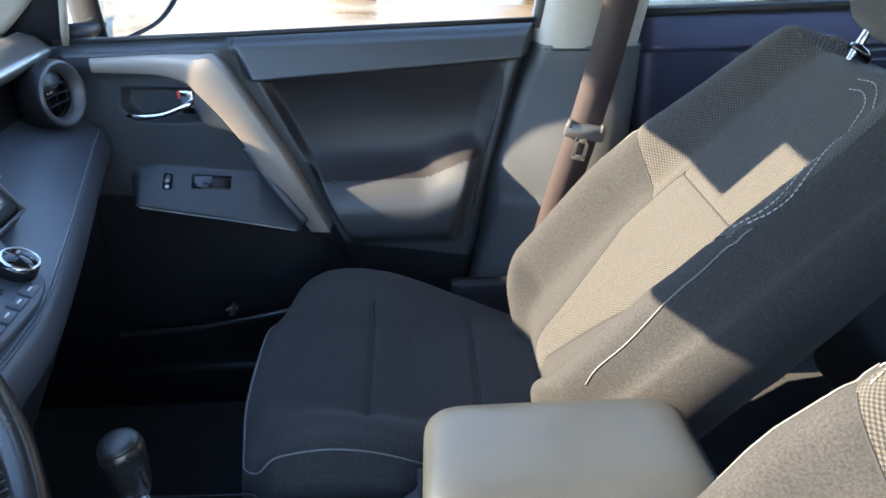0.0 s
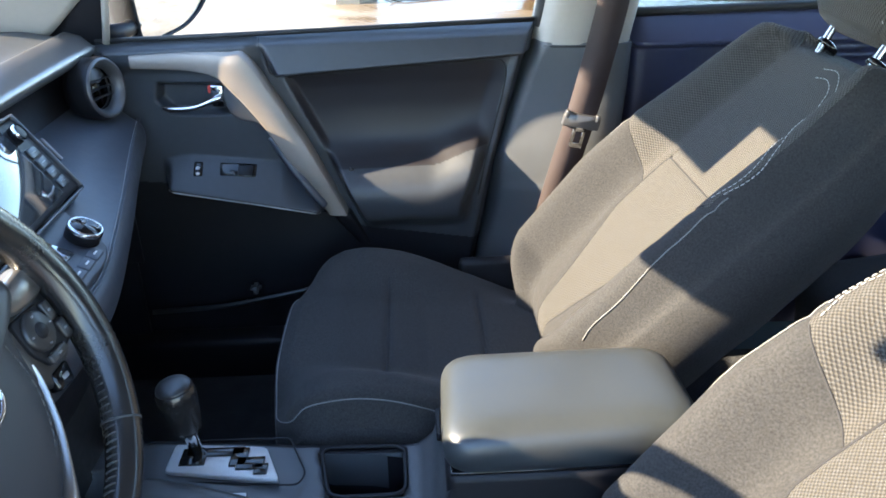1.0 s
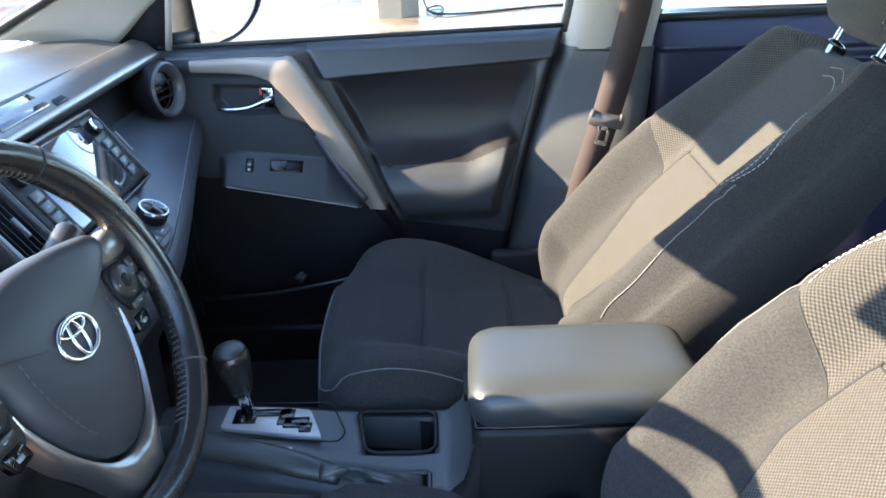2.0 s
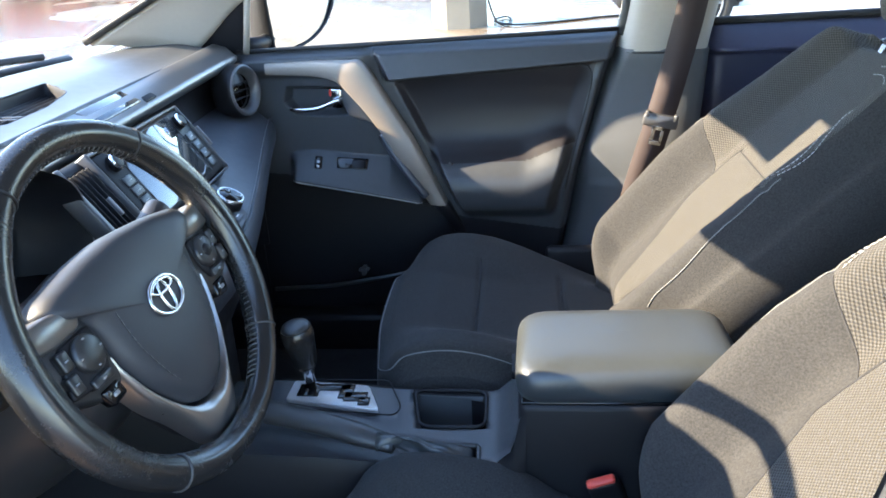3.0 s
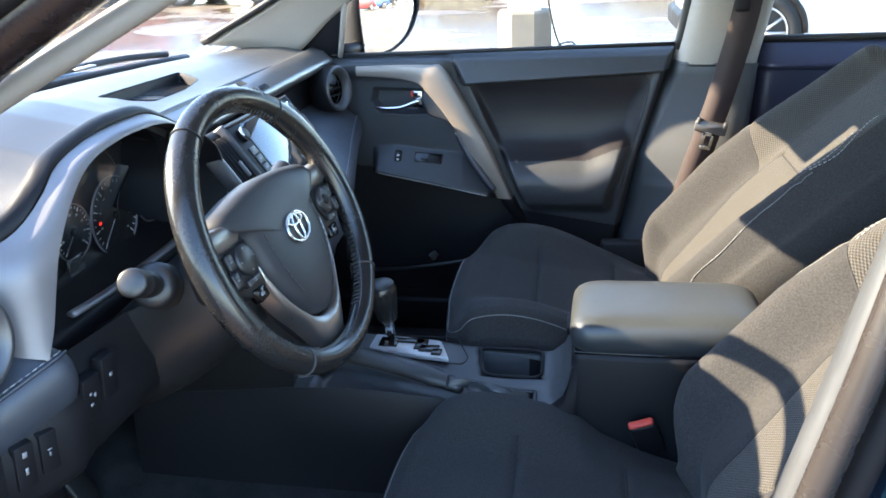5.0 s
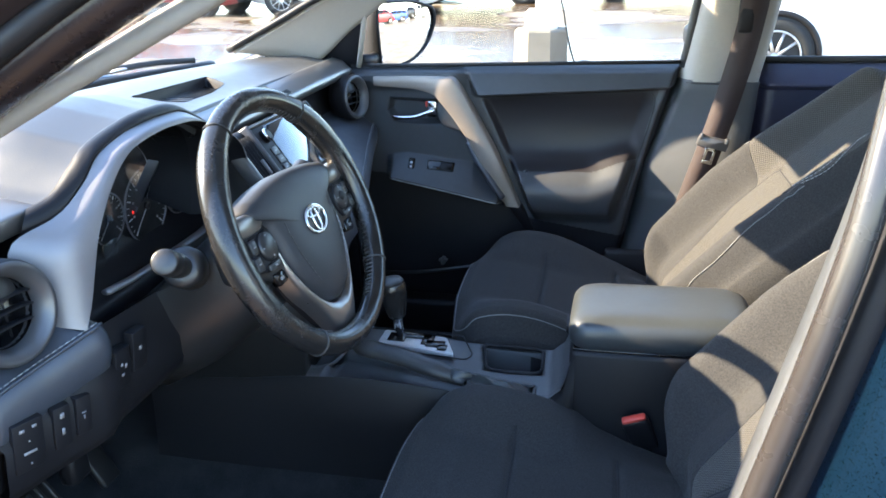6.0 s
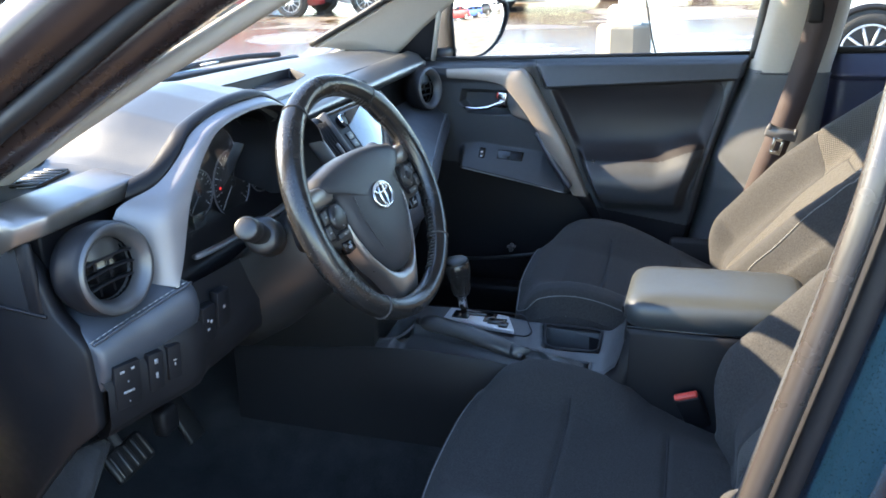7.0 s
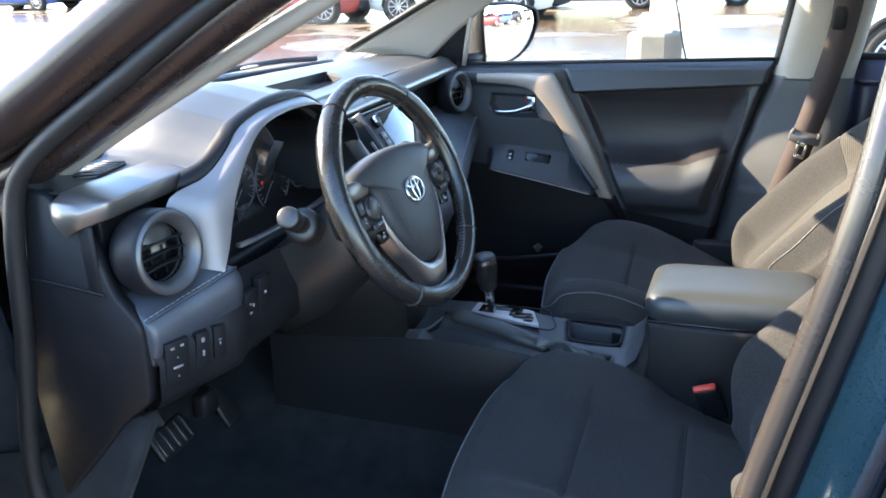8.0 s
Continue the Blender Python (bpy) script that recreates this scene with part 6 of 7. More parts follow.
for sgn in (-1, 1):
    sp_ob = part("side_spoke", on_spoke([(sgn * 0.078, 0.030), (sgn * 0.115, 0.030), (sgn * 0.158, 0.034), (sgn * 0.166, -0.020), (sgn * 0.138, -0.034), (sgn * 0.100, -0.052), (sgn * 0.084, -0.040)], -0.004, 0.03, 0.004, 0.01), M_column, wheel, "dark button spoke")
    part("spoke_edge", on_spoke([(sgn * 0.090, 0.034), (sgn * 0.120, 0.046), (sgn * 0.158, 0.048), (sgn * 0.166, 0.024), (sgn * 0.134, 0.019), (sgn * 0.098, 0.021)], 0.0015, 0.025, 0.003, 0.007), M_cap, sp_ob, "satin spoke edge")
    part("button_panel", on_spoke([(sgn * 0.090, 0.019), (sgn * 0.132, 0.017), (sgn * 0.148, -0.026), (sgn * 0.100, -0.031), (sgn * 0.090, -0.012)], 0.0, 0.008, 0.001, 0.005), M_hard, sp_ob)
    cu, cv_ = sgn * 0.109, -0.001
    part("button_ring", plate([(cu + 0.018 * math.cos(a), cv_ + 0.018 * math.sin(a)) for a in np.linspace(0, 2 * np.pi, 28, endpoint=False)], lambda u, v, w: H(u, v, 0.0045 - w), 0.008, 0.0025), M_column, sp_ob, "round rocker button")
    if sgn > 0:
        part("button_cap", plate([(cu + 0.0075 * math.cos(a), cv_ + 0.0075 * math.sin(a)) for a in np.linspace(0, 2 * np.pi, 20, endpoint=False)], lambda u, v, w: H(u, v, 0.0065 - w), 0.006, 0.002), M_hard, sp_ob)
    for a in (0, 90, 180, 270):
        c = (cu + 0.0135 * math.cos(radians(a)), cv_ + 0.0135 * math.sin(radians(a)))
        part("button_mark", plate([(c[0] - 0.0013, c[1] - 0.0008), (c[0] + 0.0013, c[1] - 0.0008), (c[0] + 0.0013, c[1] + 0.0008), (c[0] - 0.0013, c[1] + 0.0008)], lambda u, v, w: H(u, v, 0.0052 - w), 0.001), M_print_grey, sp_ob)
    for bu, bv, hu_, hv_ in ((0.134, 0.006, 0.006, 0.009), (0.138, -0.015, 0.006, 0.009), (0.112, -0.026, 0.013, 0.0045)):
        part("button", on_spoke([(sgn * bu - hu_, bv - hv_), (sgn * bu + hu_, bv - hv_), (sgn * bu + hu_, bv + hv_), (sgn * bu - hu_, bv + hv_)], 0.0035, 0.008, 0.0012, 0.0025), M_column, sp_ob)
        part("button_mark", on_spoke([(sgn * bu - 0.0022, bv - 0.0008), (sgn * bu + 0.0022, bv - 0.0008), (sgn * bu + 0.0022, bv + 0.0008), (sgn * bu - 0.0022, bv + 0.0008)], 0.0040, 0.001, 0.0, 0.0002), M_print_grey, sp_ob)
    part("lower_button", on_spoke([(sgn * 0.094, -0.036), (sgn * 0.120, -0.036), (sgn * 0.114, -0.054), (sgn * 0.092, -0.052)], -0.002, 0.01, 0.002, 0.004), M_gloss, sp_ob, "small gloss switch")
    part("button_mark", on_spoke([(sgn * 0.106 - 0.004, -0.047), (sgn * 0.106 + 0.004, -0.047), (sgn * 0.106 + 0.004, -0.043), (sgn * 0.106 - 0.004, -0.043)], -0.0015, 0.001, 0.0, 0.0004), M_print_grey, sp_ob)

# ---- switches in the knee panel ----
sw = thing("switch_panel", (-0.545, 0.04, 0.83), "row of small black switches below the driver's air vent", "switch")


def switch(y, z, w, h, marks):
    x = keyed(y, EDGE)[0] + 0.010
    m = Matrix.Translation((x, y, z)) @ Matrix.Rotation(radians(6), 4, "Y") @ Matrix.Rotation(radians(-22 if y < 0.13 else -5), 4, "Z")
    b = part("switch", moved(slab(-0.012, 0.0012, -w, w, -h, h, 0.0008), m), M_hard, sw, "black switch")
    for u, v, a, c in marks:
        part("switch_mark", moved(slab(0.0005, 0.0020, u - a * 0.8, u + a * 0.8, v - c * 0.8, v + c * 0.8, 0), m), M_print_grey, b)


switch(-0.002, 0.828, 0.017, 0.030, ((-0.007, 0.021, 0.0035, 0.002), (0.007, 0.022, 0.003, 0.002), (0, 0.006, 0.001, 0.0012), (0, -0.008, 0.009, 0.0018), (0, -0.022, 0.001, 0.0012)))
switch(0.036, 0.828, 0.010, 0.026, ((0.0, 0.015, 0.003, 0.004), (0, -0.005, 0.002, 0.005)))
switch(0.060, 0.830, 0.009, 0.024, ((0.0, 0.004, 0.003, 0.001), (0.0, -0.002, 0.0012, 0.003)))
switch(0.130, 0.852, 0.013, 0.026, ((-0.003, 0.006, 0.002, 0.002), (0.004, 0.002, 0.002, 0.003), (-0.002, -0.008, 0.003, 0.002)))
switch(0.162, 0.862, 0.013, 0.026, ((0.0, 0.002, 0.003, 0.003),))

# ---- pedals ----
ped = thing("brake_pedal", (-0.88, 0.33, 0.36), "ribbed black rubber brake pedal", "pedal")
pm = Matrix.Translation((-0.868, 0.315, 0.452)) @ Matrix.Rotation(radians(55), 4, "Y")
part("pad", moved(slab(-0.03, 0.03, -0.05, 0.05, -0.008, 0.008, 0.006), pm), M_rubber, ped)
for k in range(5):
    part("rib", moved(slab(-0.024, 0.024, -0.043 + k * 0.02, -0.035 + k * 0.02, 0.006, 0.012, 0.002), pm), M_column, ped)
part("arm", tube([tuple(pm @ Vector((0, 0, -0.005))), (-0.93, 0.32, 0.55), (-0.94, 0.32, 0.75)], 0.009, 8), M_darkmetal, ped)
ped2 = thing("accelerator_pedal", (-0.84, 0.47, 0.36), "narrow black rubber accelerator pedal", "pedal")
pm2 = Matrix.Translation((-0.86, 0.475, 0.44)) @ Matrix.Rotation(radians(60), 4, "Y")
part("pad", moved(slab(-0.055, 0.055, -0.025, 0.025, -0.008, 0.008, 0.006), pm2), M_rubber, ped2)
part("arm", tube([tuple(pm2 @ Vector((0, 0, -0.005))), (-0.95, 0.475, 0.52), (-0.96, 0.475, 0.7)], 0.008, 8), M_hard, ped2)
foot = thing("dead_pedal", (-0.80, 0.30, 0.5), "small dark release lever under the dash", "lever")
part("lever", slab(-0.785, -0.755, 0.29, 0.335, 0.525, 0.575, 0.008), M_hard, foot)

# ---- centre console ----
con = thing("center_console", (-0.2, 0.66, 0.33), "black centre console with silver shift gate and cup holders", "console")


def console_body():
    P = []
    for x, zt, yl, yr in ((-0.78, 0.57, 0.565, 0.79), (-0.60, 0.585, 0.562, 0.785), (-0.48, 0.60, 0.562, 0.78), (-0.38, 0.606, 0.562, 0.775), (-0.28, 0.602, 0.562, 0.772), (-0.20, 0.595, 0.562, 0.768), (-0.10, 0.592, 0.562, 0.765), (-0.035, 0.594, 0.562, 0.762), (-0.008, 0.62, 0.562, 0.76), (0.0, 0.66, 0.565, 0.76), (0.01, 0.69, 0.572, 0.757)):
        P.append([(x, yl - 0.012, 0.34), (x, yl - 0.004, zt - 0.10), (x, yl, zt - 0.02), (x, yl + 0.008, zt - 0.003), (x, yl + 0.03, zt), (x, (yl + yr) / 2, zt), (x, yr - 0.03, zt), (x, yr - 0.008, zt - 0.003), (x, yr, zt - 0.02), (x, yr + 0.01, 0.34)])
    return np.array(P)


CUP = [(-0.168, 0.750), (-0.052, 0.747), (-0.050, 0.652), (-0.150, 0.652)]


TRAY = [(-0.530, 0.645), (-0.505, 0.612), (-0.465, 0.600), (-0.436, 0.615), (-0.424, 0.665), (-0.425, 0.705), (-0.470, 0.715), (-0.520, 0.690)]


def console_top():
    """The top as a fine sheet with the cup well and the brake's slot pressed into it."""
    body = console_body()
    xs = np.linspace(-0.78, 0.01, 110)
    us = np.linspace(0, 1, 46)
    P = []
    for x in xs:
        yl, yr = (float(np.interp(x, body[:, 0, 0], body[:, k, 1])) for k in (3, 7))
        zt = float(np.interp(x, body[:, 0, 0], body[:, 5, 2]))
        Y = yl + (yr - yl) * us
        X = np.full(Y.shape, x)
        d = inside(CUP, X, Y)
        Z = zt - 0.003 * (np.abs(us - 0.5) > 0.47) - 0.125 * smooth(-0.003, 0.010, d)
        Z = Z - 0.018 * smooth(0.0, 0.012, inside([(-0.44, 0.675), (-0.19, 0.635), (-0.055, 0.612), (-0.055, 0.556), (-0.44, 0.556)], X, Y))
        Z = Z - 0.05 * smooth(0.0, 0.012, inside(TRAY, X, Y))
        P.append(np.stack([X, Y, Z], 1))
    return grid(np.array(P), flip=False)


body_p = console_body()
part("side_panel", join(grid(body_p[:, :4]), grid(body_p[:, 6:])), M_hard, con, "black console sides")
top_v, top_f = console_top()
mid_f = np.array([np.mean([top_v[i] for i in q], 0) for q in top_f])
sunk = inside(CUP, mid_f[:, 0], mid_f[:, 1]) > 0.002
part("top_panel", (top_v, [q for q, k in zip(top_f, sunk) if not k]), M_pillar, con, "dark grey console top")
part("cup_well", (top_v, [q for q, k in zip(top_f, sunk) if k]), M_hard, con, "black cup holder well")
part("cup_ring", tube([(x, y, 0.594) for x, y in curve_pts(rounded(CUP, 0.02, 4), 60, True)], 0.003, 6, True), M_hard, con, "cup holder edge")
for cx in (-0.135, -0.083):
    part("cup_ring", tube([(cx + 0.034 * math.cos(a), 0.706 + 0.034 * math.sin(a), 0.478) for a in np.linspace(0, 2 * np.pi, 28, endpoint=False)], 0.0016, 5, True), M_darkmetal, con)
GATE = [(-0.366, 0.751), (-0.262, 0.742), (-0.240, 0.738), (-0.215, 0.674), (-0.285, 0.684), (-0.368, 0.697)]
part("shift_gate", plate(rounded(GATE, 0.006, 4), lambda u, v, w: (u, v, 0.6105 + 0.012 * (-0.29 - u) - w), 0.01, 0.001), M_gate, con, "satin silver shift gate")
for x0, x1, y0, y1 in ((-0.345, -0.268, 0.722, 0.738), (-0.285, -0.262, 0.700, 0.736), (-0.275, -0.238, 0.693, 0.716), (-0.25, -0.232, 0.683, 0.702), (-0.352, -0.318, 0.705, 0.738)):
    part("gate_slot", slab(x0, x1, y0, y1, 0.606, 0.6135, 0.001), M_gloss, con, "black gate slot")
part("gate_frame", tube([(x, y, 0.6030) for x, y in rounded([(-0.41, 0.768), (-0.212, 0.764), (-0.182, 0.690), (-0.190, 0.668), (-0.40, 0.690)], 0.010, 4)], 0.0014, 6, True), M_hard, con)
part("brake_button", slab(-0.275, -0.255, 0.652, 0.66, 0.596, 0.603, 0.002), M_white_print, con)
part("front_tray", tube(curve_pts([(x, y, 0.6005) for x, y in TRAY], 48, True), 0.0030, 6, True), M_darkmetal, con, "satin tray edge")

shifter = thing("gear_selector", (-0.325, 0.733, 0.612), "black leather gear knob on a chrome lever", "gear lever")
lv0, lv1 = Vector((-0.330, 0.728, 0.608)), Vector((-0.342, 0.716, 0.735))
axs = (lv1 - lv0).normalized()
part("lever", lathe([(0.0065, 0), (0.0065, 0.016), (0.0092, 0.018), (0.0102, 0.046), (0.010, 0.054)], lv0, axs, 20), M_chrome, shifter, "chrome lever")
part("knob", lathe([(0.010, 0.047), (0.0165, 0.050), (0.0195, 0.058), (0.0225, 0.078), (0.0250, 0.098), (0.0262, 0.110), (0.0252, 0.120), (0.0225, 0.124)], lv0, axs, 32, cap=False), M_wheel, shifter, "black leather knob")
part("knob_cap", lathe([(0.0235, 0.1225), (0.0215, 0.1265), (0.014, 0.1290), (0.001, 0.1295)], lv0, axs, 32), M_column, shifter, "smooth knob cap")
part("lever_boot", lathe([(0.014, -0.004), (0.013, 0.004), (0.008, 0.006)], lv0, axs, 16), M_gloss, shifter)

hb_t = thing("handbrake", (-0.2, 0.61, 0.59), "lowered black handbrake lever with a creased leather boot", "handbrake")
part("grip", tube(curve_pts([(-0.398, 0.650, 0.622), (-0.37, 0.643, 0.624), (-0.29, 0.625, 0.618), (-0.22, 0.608, 0.607), (-0.18, 0.599, 0.600)], 26), [0.009, 0.016, 0.0195, 0.021, 0.021, 0.021] + [0.0205] * 6 + [0.020] * 8 + [0.0185, 0.0175, 0.017, 0.0165, 0.016, 0.015], 18, flat=0.75), M_soft, hb_t, "black grip")
part("release_button", lathe([(0.006, 0), (0.006, 0.01), (0.004, 0.012)], (-0.397, 0.650, 0.622), (-1, 0.25, 0.0), 14), M_hard, hb_t)
rim_b = curve_pts(rounded([(-0.156, 0.557), (-0.062, 0.558), (-0.062, 0.606), (-0.152, 0.608)], 0.008, 4), 56, True)
top_b = Vector((-0.196, 0.602, 0.604))
P = []
for q in np.linspace(0, 1, 18):
    row = []
    for k, (bx, by) in enumerate(rim_b):
        a = math.atan2(by - 0.582, bx + 0.108)
        tip = top_b + Vector((-0.010, 0.0165 * math.cos(a + 2.0), 0.0135 * math.sin(a + 2.0)))
        p = Vector((bx, by, 0.589)).lerp(tip, q)
        swell = math.sin(math.pi * q)
        p.z += 0.013 * swell + 0.0034 * swell * math.sin(3 * a + 9 * q) + 0.0014 * swell * math.sin(7 * a - 11 * q)
        row.append(tuple(p))
    P.append(row)
part("boot", grid(np.array(P), closed_v=True, cap=True), M_vinyl, hb_t, "creased leather boot")
part("boot_frame", tube([(x, y, 0.592) for x, y in curve_pts(rounded([(-0.160, 0.553), (-0.058, 0.555), (-0.058, 0.609), (-0.150, 0.612)], 0.006, 4), 60, True)], 0.004, 6, True), M_column, hb_t)

# armrest box
arm = thing("console_armrest", (0.15, 0.665, 0.33), "grey padded armrest lid on a black storage box", "armrest")
part("box", join(slab(0.0, 0.30, 0.572, 0.758, 0.34, 0.690, 0.012)), M_hard, arm, "black storage box")
P = []
for s, ins in ((0.0, 0.010), (0.10, 0.003), (0.35, 0.0), (0.62, 0.001), (0.80, 0.006), (0.92, 0.015), (1.0, 0.034)):
    o = rounded([(-0.006 + ins, 0.568 + ins), (0.306 - ins, 0.573 + ins), (0.300 - ins, 0.752 - ins), (0.0 + ins, 0.760 - ins)], 0.040, 9)
    P.append([(x, y, 0.688 + 0.058 * s + 0.030 * max(0, x) * s) for x, y in o])
cen = np.mean(np.array(P[-1]), 0)
for k in (0.66, 0.33, 0.0):
    P.append([tuple(cen + (np.array(p) - cen) * k + np.array([0, 0, 0.0015 * (1 - k)])) for p in P[6]])
part("lid", grid(np.array(P), closed_v=True), M_vinyl, arm, "grey padded lid", sub=1)
part("lid_gap", slab(0.004, 0.298, 0.576, 0.754, 0.686, 0.692, 0.002), M_gloss, arm)
part("lid_latch", slab(-0.009, -0.002, 0.64, 0.69, 0.686, 0.700, 0.002), M_hard, arm)

buck = thing("belt_buckle", (0.13, 0.557, 0.42), "seat belt buckle with a red release button", "belt buckle")
bmx = Matrix.Translation((0.112, 0.548, 0.582)) @ Matrix.Rotation(radians(-20), 4, "Y") @ Matrix.Rotation(radians(24), 4, "X")
part("housing", moved(slab(-0.022, 0.022, -0.010, 0.007, -0.10, 0.003, 0.005), bmx), M_hard, buck)
part("release_button", moved(slab(-0.020, 0.020, -0.009, 0.004, 0.002, 0.011, 0.004, 3), bmx), M_red, buck, "red release button")


# ---- outside ----
mirror = thing("wing_mirror", (-0.52, 1.60, 1.03), "black wing mirror with a reflecting lot in its glass", "mirror")
mm = Matrix.Translation((-0.508, 1.62, 1.095)) @ Matrix.Rotation(radians(-31), 4, "Z") @ Matrix.Scale(1.05, 4)
oval = rounded([(-0.116, 0.04), (-0.106, -0.078), (-0.078, -0.087), (0.02, -0.068), (0.075, -0.032), (0.108, 0.030), (0.100, 0.064), (0.02, 0.086), (-0.112, 0.088)], 0.03, 5)


def bowed(u, v, k):
    """The glass is slightly convex, about 1.3 m in radius."""
    return tuple(mm @ Vector((-(u * u + v * v) * k * k / 2.6, u * k, v * k)))


P = []
for x, k in ((0.004, 0.95), (0.010, 0.985), (0.006, 1.03), (-0.014, 1.06), (-0.05, 1.03), (-0.09, 0.88), (-0.12, 0.55), (-0.13, 0.1)):
    P.append([tuple(mm @ Vector((x - 0.004, u * k, v * k))) for u, v in oval])
part("housing", grid(np.array(P), closed_v=True), M_hard, mirror, "black mirror shell")
part("glass", grid(np.array([[bowed(u, v, k) for u, v in oval] for k in (0.97, 0.85, 0.7, 0.55, 0.4, 0.25, 0.1, 0.001)]), closed_v=True, flip=True), M_mirror, mirror, "convex mirror glass")
part("arm", tube([(-0.60, 1.44, 1.045), (-0.585, 1.50, 1.04), (-0.575, 1.56, 1.045)], 0.016, 10), M_hard, mirror, "black mirror foot")

M_conc = material("weathered_concrete", (0.21, 0.185, 0.145), 0.9, var=0.2, scale=4, grain=0.003, grain_scale=90)
M_white = material("white_paint", (0.80, 0.80, 0.79), 0.45, var=0.05, scale=2)
pole = thing("lamp_post", (-0.66, 8.95, 0.0), "white lamp post on an octagonal concrete base", "lamp post")


def octagon(r, z, cx=-0.66, cy=8.95, turn=22.5):
    return [(cx + r * math.cos(radians(turn + 45 * k)), cy + r * math.sin(radians(turn + 45 * k)), z) for k in range(8)]


part("base", grid(np.array([octagon(0.33, 0.0), octagon(0.325, 0.42), octagon(0.305, 0.445)]), closed_v=True, cap=True), M_conc, pole, "concrete base", smooth=False)
part("plinth", grid(np.array([octagon(0.20, 0.446), octagon(0.20, 0.62), octagon(0.16, 0.66)]), closed_v=True, cap=True), M_white, pole, smooth=False)
part("shaft", lathe([(0.075, 0.0), (0.072, 1.0), (0.055, 6.5)], (-0.66, 8.95, 0.655), (0, 0, 1), 24), M_white, pole, "white steel shaft")
part("lamp_head", slab(-1.0, -0.3, 8.85, 9.05, 7.10, 7.25, 0.03), M_white, pole)
cable = thing("cable", (-0.15, 8.6, 0.0), "thin black cable hanging to a loop on the ground", "cable")
part("wire", tube(curve_pts([(-0.48, 8.7, 2.6), (-0.45, 8.7, 1.0), (-0.40, 8.7, 0.65), (-0.34, 8.7, 0.35), (-0.26, 8.68, 0.10), (-0.17, 8.72, 0.02), (-0.08, 9.0, 0.02), (-0.14, 9.4, 0.02), (-0.28, 9.1, 0.02), (-0.10, 8.75, 0.02), (0.25, 8.80, 0.012), (1.4, 9.2, 0.012), (2.6, 9.0, 0.012)], 120), 0.012, 6), M_rubber, cable)

M_tyre = material("tyre_rubber", (0.022, 0.022, 0.022), 0.8, var=0.2, scale=8, grain=0.002, grain_scale=80)
M_rim = material("alloy_rim", (0.55, 0.55, 0.56), 0.35, 0.8, var=0.08, scale=8)
M_carglass = material("dark_car_glass", (0.012, 0.014, 0.016), 0.06, var=0.1, scale=2, rough_var=0.02)
M_lamp_red = material("red_lamp_lens", (0.45, 0.02, 0.02), 0.15, var=0.1, scale=10)
M_lamp = material("clear_lamp_lens", (0.7, 0.7, 0.7), 0.1, var=0.1, scale=10)


def car_wheel(owner, m, x, y, r=0.34, face=-1):
    ax = m.to_3x3() @ Vector((0, face, 0))
    at = m @ Vector((x, y, r))
    w = part("wheel", lathe([(0.20, -0.10), (0.30, -0.105), (r - 0.01, -0.085), (r, -0.04), (r, 0.04), (r - 0.01, 0.085), (0.30, 0.10), (0.245, 0.09), (0.235, 0.05)], at, ax, 36, cap=False), M_tyre, owner, "black tyre")
    q = ax.to_track_quat("Z", "Y").to_matrix()
    part("rim", lathe([(0.24, 0.088), (0.228, 0.092), (0.222, 0.06), (0.21, -0.06), (0.01, -0.06)], at, ax, 36, cap=False), M_hard, w, "dark wheel barrel")
    part("rim_lip", lathe([(0.243, 0.086), (0.236, 0.096), (0.224, 0.090)], at, ax, 36, cap=False), M_rim, w, "alloy lip")
    for k in range(10):
        a = 2 * math.pi * k / 10
        pts = [at + q @ Vector((rr * math.cos(a), rr * math.sin(a), h)) for rr, h in ((0.04, 0.085), (0.12, 0.082), (0.225, 0.075))]
        part("spoke", tube([tuple(p) for p in pts], [0.020, 0.014, 0.016], 6), M_rim, w)
    part("hub_cap", lathe([(0.055, 0.06), (0.05, 0.092), (0.01, 0.094)], at, ax, 20), M_rim, w)


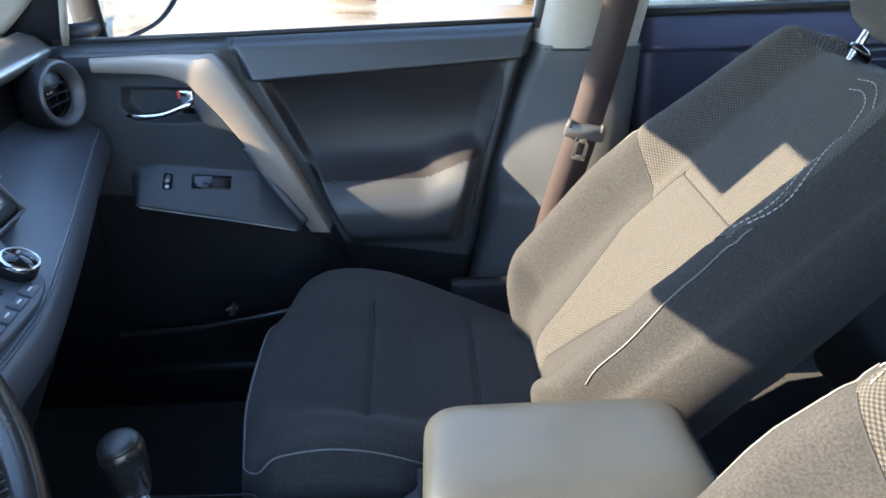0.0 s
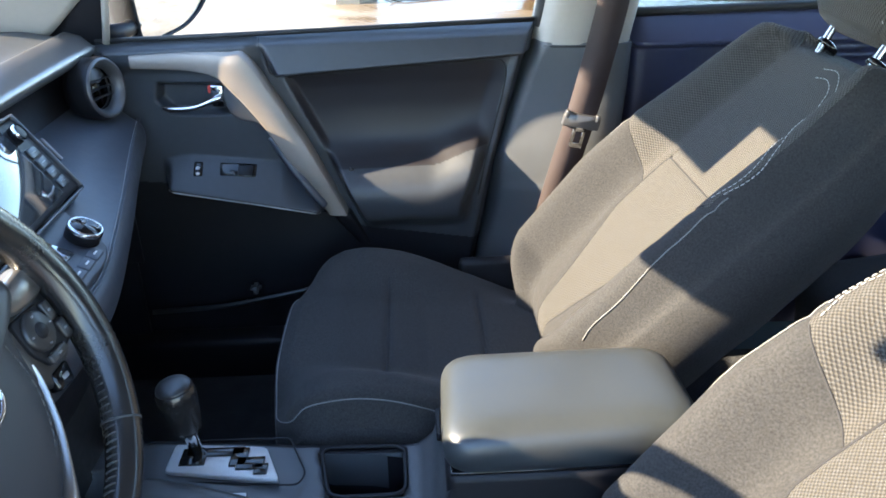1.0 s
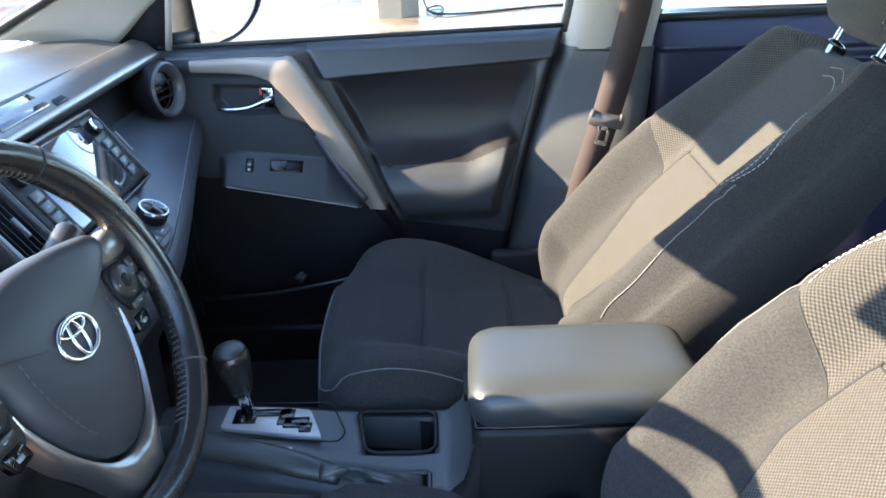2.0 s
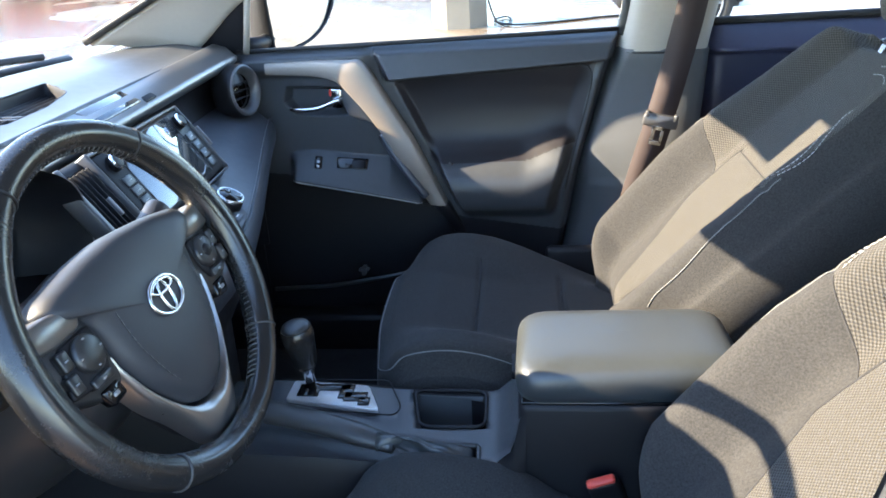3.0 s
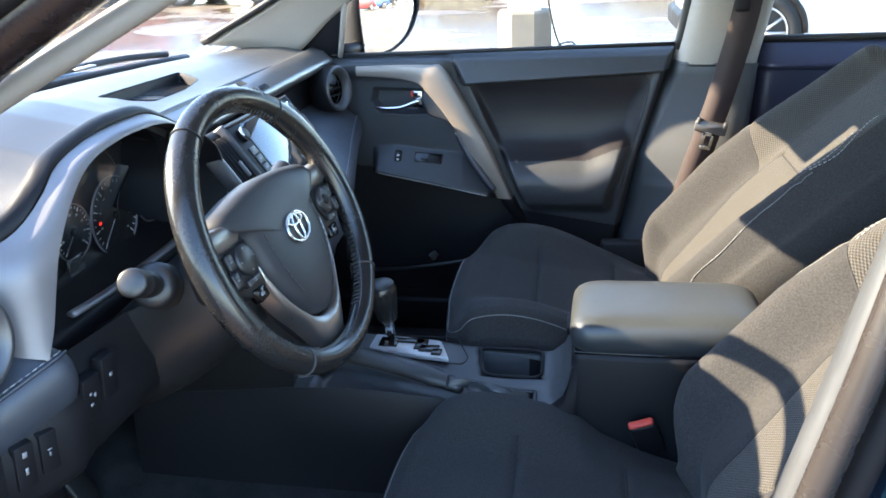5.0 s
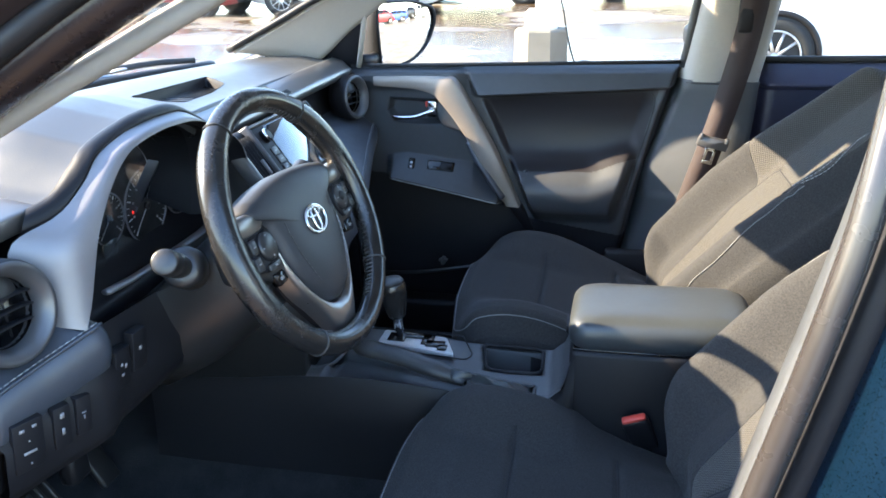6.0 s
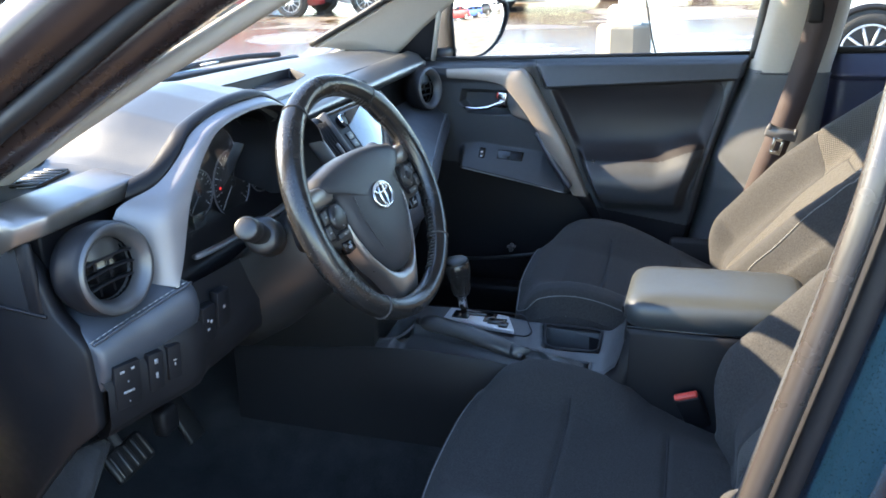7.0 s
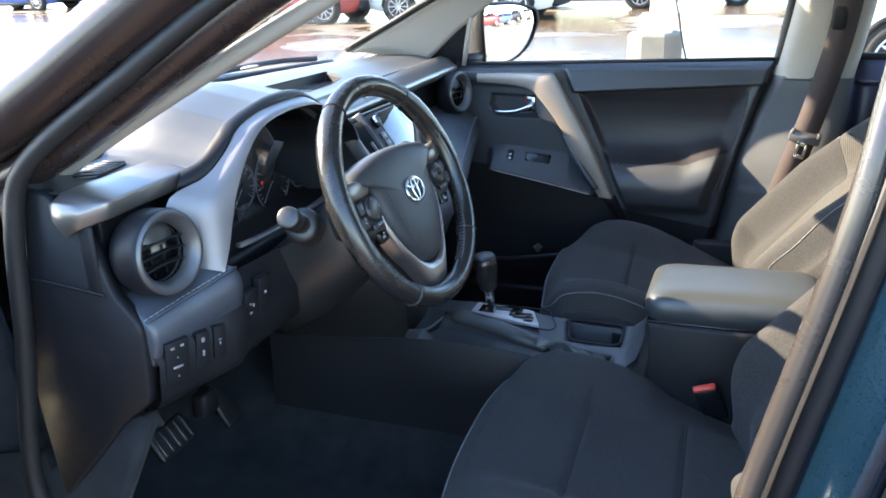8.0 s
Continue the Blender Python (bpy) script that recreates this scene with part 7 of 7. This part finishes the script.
def parked_car(x, y, turn, paint, label, tall=1.0, nose=1.0):
    """A parked car, its middle at (x, y); turn 0: its nose towards -x."""
    c = thing("parked_car", (x, y, 0), label, "car", "parked cars")
    m = Matrix.Translation((x, y, 0)) @ Matrix.Rotation(radians(turn), 4, "Z")
    front = -1.38 - 0.87 * nose
    #       x      half  sill  belt  roof
    secs = [(-2.25, 0.62, 0.40, 0.62, 0.62), (-2.18, 0.78, 0.28, 0.78, 0.78), (-1.9, 0.87, 0.22, 0.90, 0.90), (-1.3, 0.90, 0.20, 1.00, 1.00), (-0.85, 0.90, 0.20, 1.04, 1.06), (-0.2, 0.90, 0.20, 1.06, 1.50), (0.5, 0.90, 0.20, 1.08, 1.56), (1.3, 0.90, 0.20, 1.10, 1.52), (1.85, 0.88, 0.22, 1.10, 1.36), (2.12, 0.83, 0.28, 1.05, 1.08), (2.25, 0.72, 0.38, 0.95, 0.95)]
    P = []
    for sx, w, z0, z1, z2 in secs:
        z1, z2 = z1 * tall, z2 * tall
        sx = min(sx, -1.38) * nose + 1.38 * (nose - 1) + max(sx + 1.38, 0.0)
        half = [(w - 0.10, z0), (w - 0.01, z0 + 0.10), (w + 0.02, (z0 + z1) / 2), (w, z1 - 0.08), (w - 0.04, z1)]
        top = [(w - 0.06 - 0.16 * (z2 > z1 + 0.1), z1 + (z2 - z1) * 0.6), (w - 0.12 - 0.20 * (z2 > z1 + 0.1), z2 - 0.03 * (z2 > z1)), (0.0, z2)]
        side = half + top
        ring = [(sx, -b, z) for b, z in side] + [(sx, b, z) for b, z in side[-2::-1]]
        P.append([tuple(m @ Vector(p)) for p in ring])
    part("body", grid(np.array(P), cap=True), paint, c, sub=2)
    for sgn in (-1, 1):
        for x0, x1, x2, x3 in ((-0.72, -0.18, 0.40, 0.40), (0.47, 0.47, 1.05, 1.10), (1.17, 1.13, 1.35, 1.75)):
            o = [(x0, 1.08 * tall), (x3, 1.10 * tall), (x2, 1.42 * tall), (x1, 1.40 * tall)]
            part("side_window", plate(rounded(o, 0.05, 4), lambda u, v, w: tuple(m @ Vector((u, sgn * (0.885 - 0.42 * max(0, v - 1.08 * tall) - w), v))), 0.03), M_carglass, c, "dark side window")
        part("sill_strip", moved(slab(-1.15, 1.2, sgn * 0.90 - 0.02, sgn * 0.90 + 0.02, 0.20, 0.30, 0.01), m), paint if tall == 1.05 else M_hard, c)
        part("wing_mirror", moved(slab(-0.72, -0.60, sgn * 1.0 - 0.09, sgn * 1.0 + 0.07, 1.05 * tall, 1.18 * tall, 0.03), m), paint, c)
        for xx in (-0.05, 0.85):
            part("door_handle", moved(slab(xx, xx + 0.18, sgn * 0.915 - 0.02, sgn * 0.915 + 0.02, 0.90 * tall, 0.93 * tall, 0.008), m), paint, c)
        for wx in (-1.38, 1.34):
            arch = [tuple(m @ Vector((wx + 0.39 * math.cos(a), sgn * 0.905, 0.34 + 0.39 * math.sin(a)))) for a in np.linspace(0, math.pi, 18)]
            part("wheel_arch", tube(arch, 0.03, 6), M_hard, c, "black wheel arch")
            part("arch_well", moved(lathe([(0.385, -0.12), (0.385, 0.012), (0.30, 0.013)], (wx, sgn * 0.90, 0.34), (0, sgn, 0), 28), m), M_tyre, c)
            car_wheel(c, m, wx, sgn * 0.84, face=sgn)
        part("headlight", moved(slab(front + 0.05, front + 0.33, sgn * 0.70 - 0.14, sgn * 0.70 + 0.14, 0.66, 0.80, 0.04), m), M_lamp, c)
        part("tail_light", moved(slab(1.98, 2.20, sgn * 0.72 - 0.12, sgn * 0.72 + 0.12, 0.84, 1.0, 0.03), m), M_lamp_red, c, "red tail light")
    part("front_bumper", moved(slab(front - 0.05, front + 0.15, -0.72, 0.72, 0.28, 0.50, 0.06, 3), m), M_hard, c)
    part("rear_bumper", moved(slab(2.10, 2.31, -0.75, 0.75, 0.30, 0.58, 0.06, 3), m), M_hard, c)
    return c


def car_paint(name, rgb, metal=0.2):
    return material(name, rgb, 0.3, metal, var=0.06, scale=3, coat=1.0, rough_var=0.05)


P_white, P_red, P_blue = car_paint("white_car_paint", (0.80, 0.80, 0.79), 0), car_paint("red_car_paint", (0.33, 0.025, 0.03)), car_paint("blue_car_paint", (0.03, 0.09, 0.36))
P_black, P_grey, P_silver = car_paint("black_car_paint", (0.012, 0.013, 0.015)), car_paint("grey_car_paint", (0.09, 0.095, 0.10)), car_paint("silver_car_paint", (0.42, 0.43, 0.44), 0.5)
parked_car(2.98, 8.24, 0, P_white, "white parked car beside the passenger side", 1.05, 0.72)
parked_car(-10.0, 17.2, 180, P_red, "red parked car seen through the windscreen")
parked_car(-5.6, 17.6, 180, P_white, "white parked car next to the red one")
parked_car(-3.3, 21.2, 0, P_black, "black parked car in the far row", 1.1)
parked_car(1.7, 22.2, 0, P_grey, "dark grey parked car in the far row", 1.1)
parked_car(6.8, 22.0, 0, P_black, "black parked car in the far row", 1.1)
parked_car(-25.5, 24.5, 0, P_blue, "blue parked car far across the lot")
parked_car(-16.0, 26.0, 0, P_silver, "silver parked car far across the lot")
parked_car(24.0, 3.4, 90, P_red, "red parked car behind, seen in the mirror")
parked_car(27.5, 6.2, 90, P_blue, "blue parked car behind, seen in the mirror")
parked_car(30.0, 9.2, 90, P_black, "black parked car behind, seen in the mirror")
parked_car(31.0, 12.5, 90, P_white, "white parked car behind, seen in the mirror")
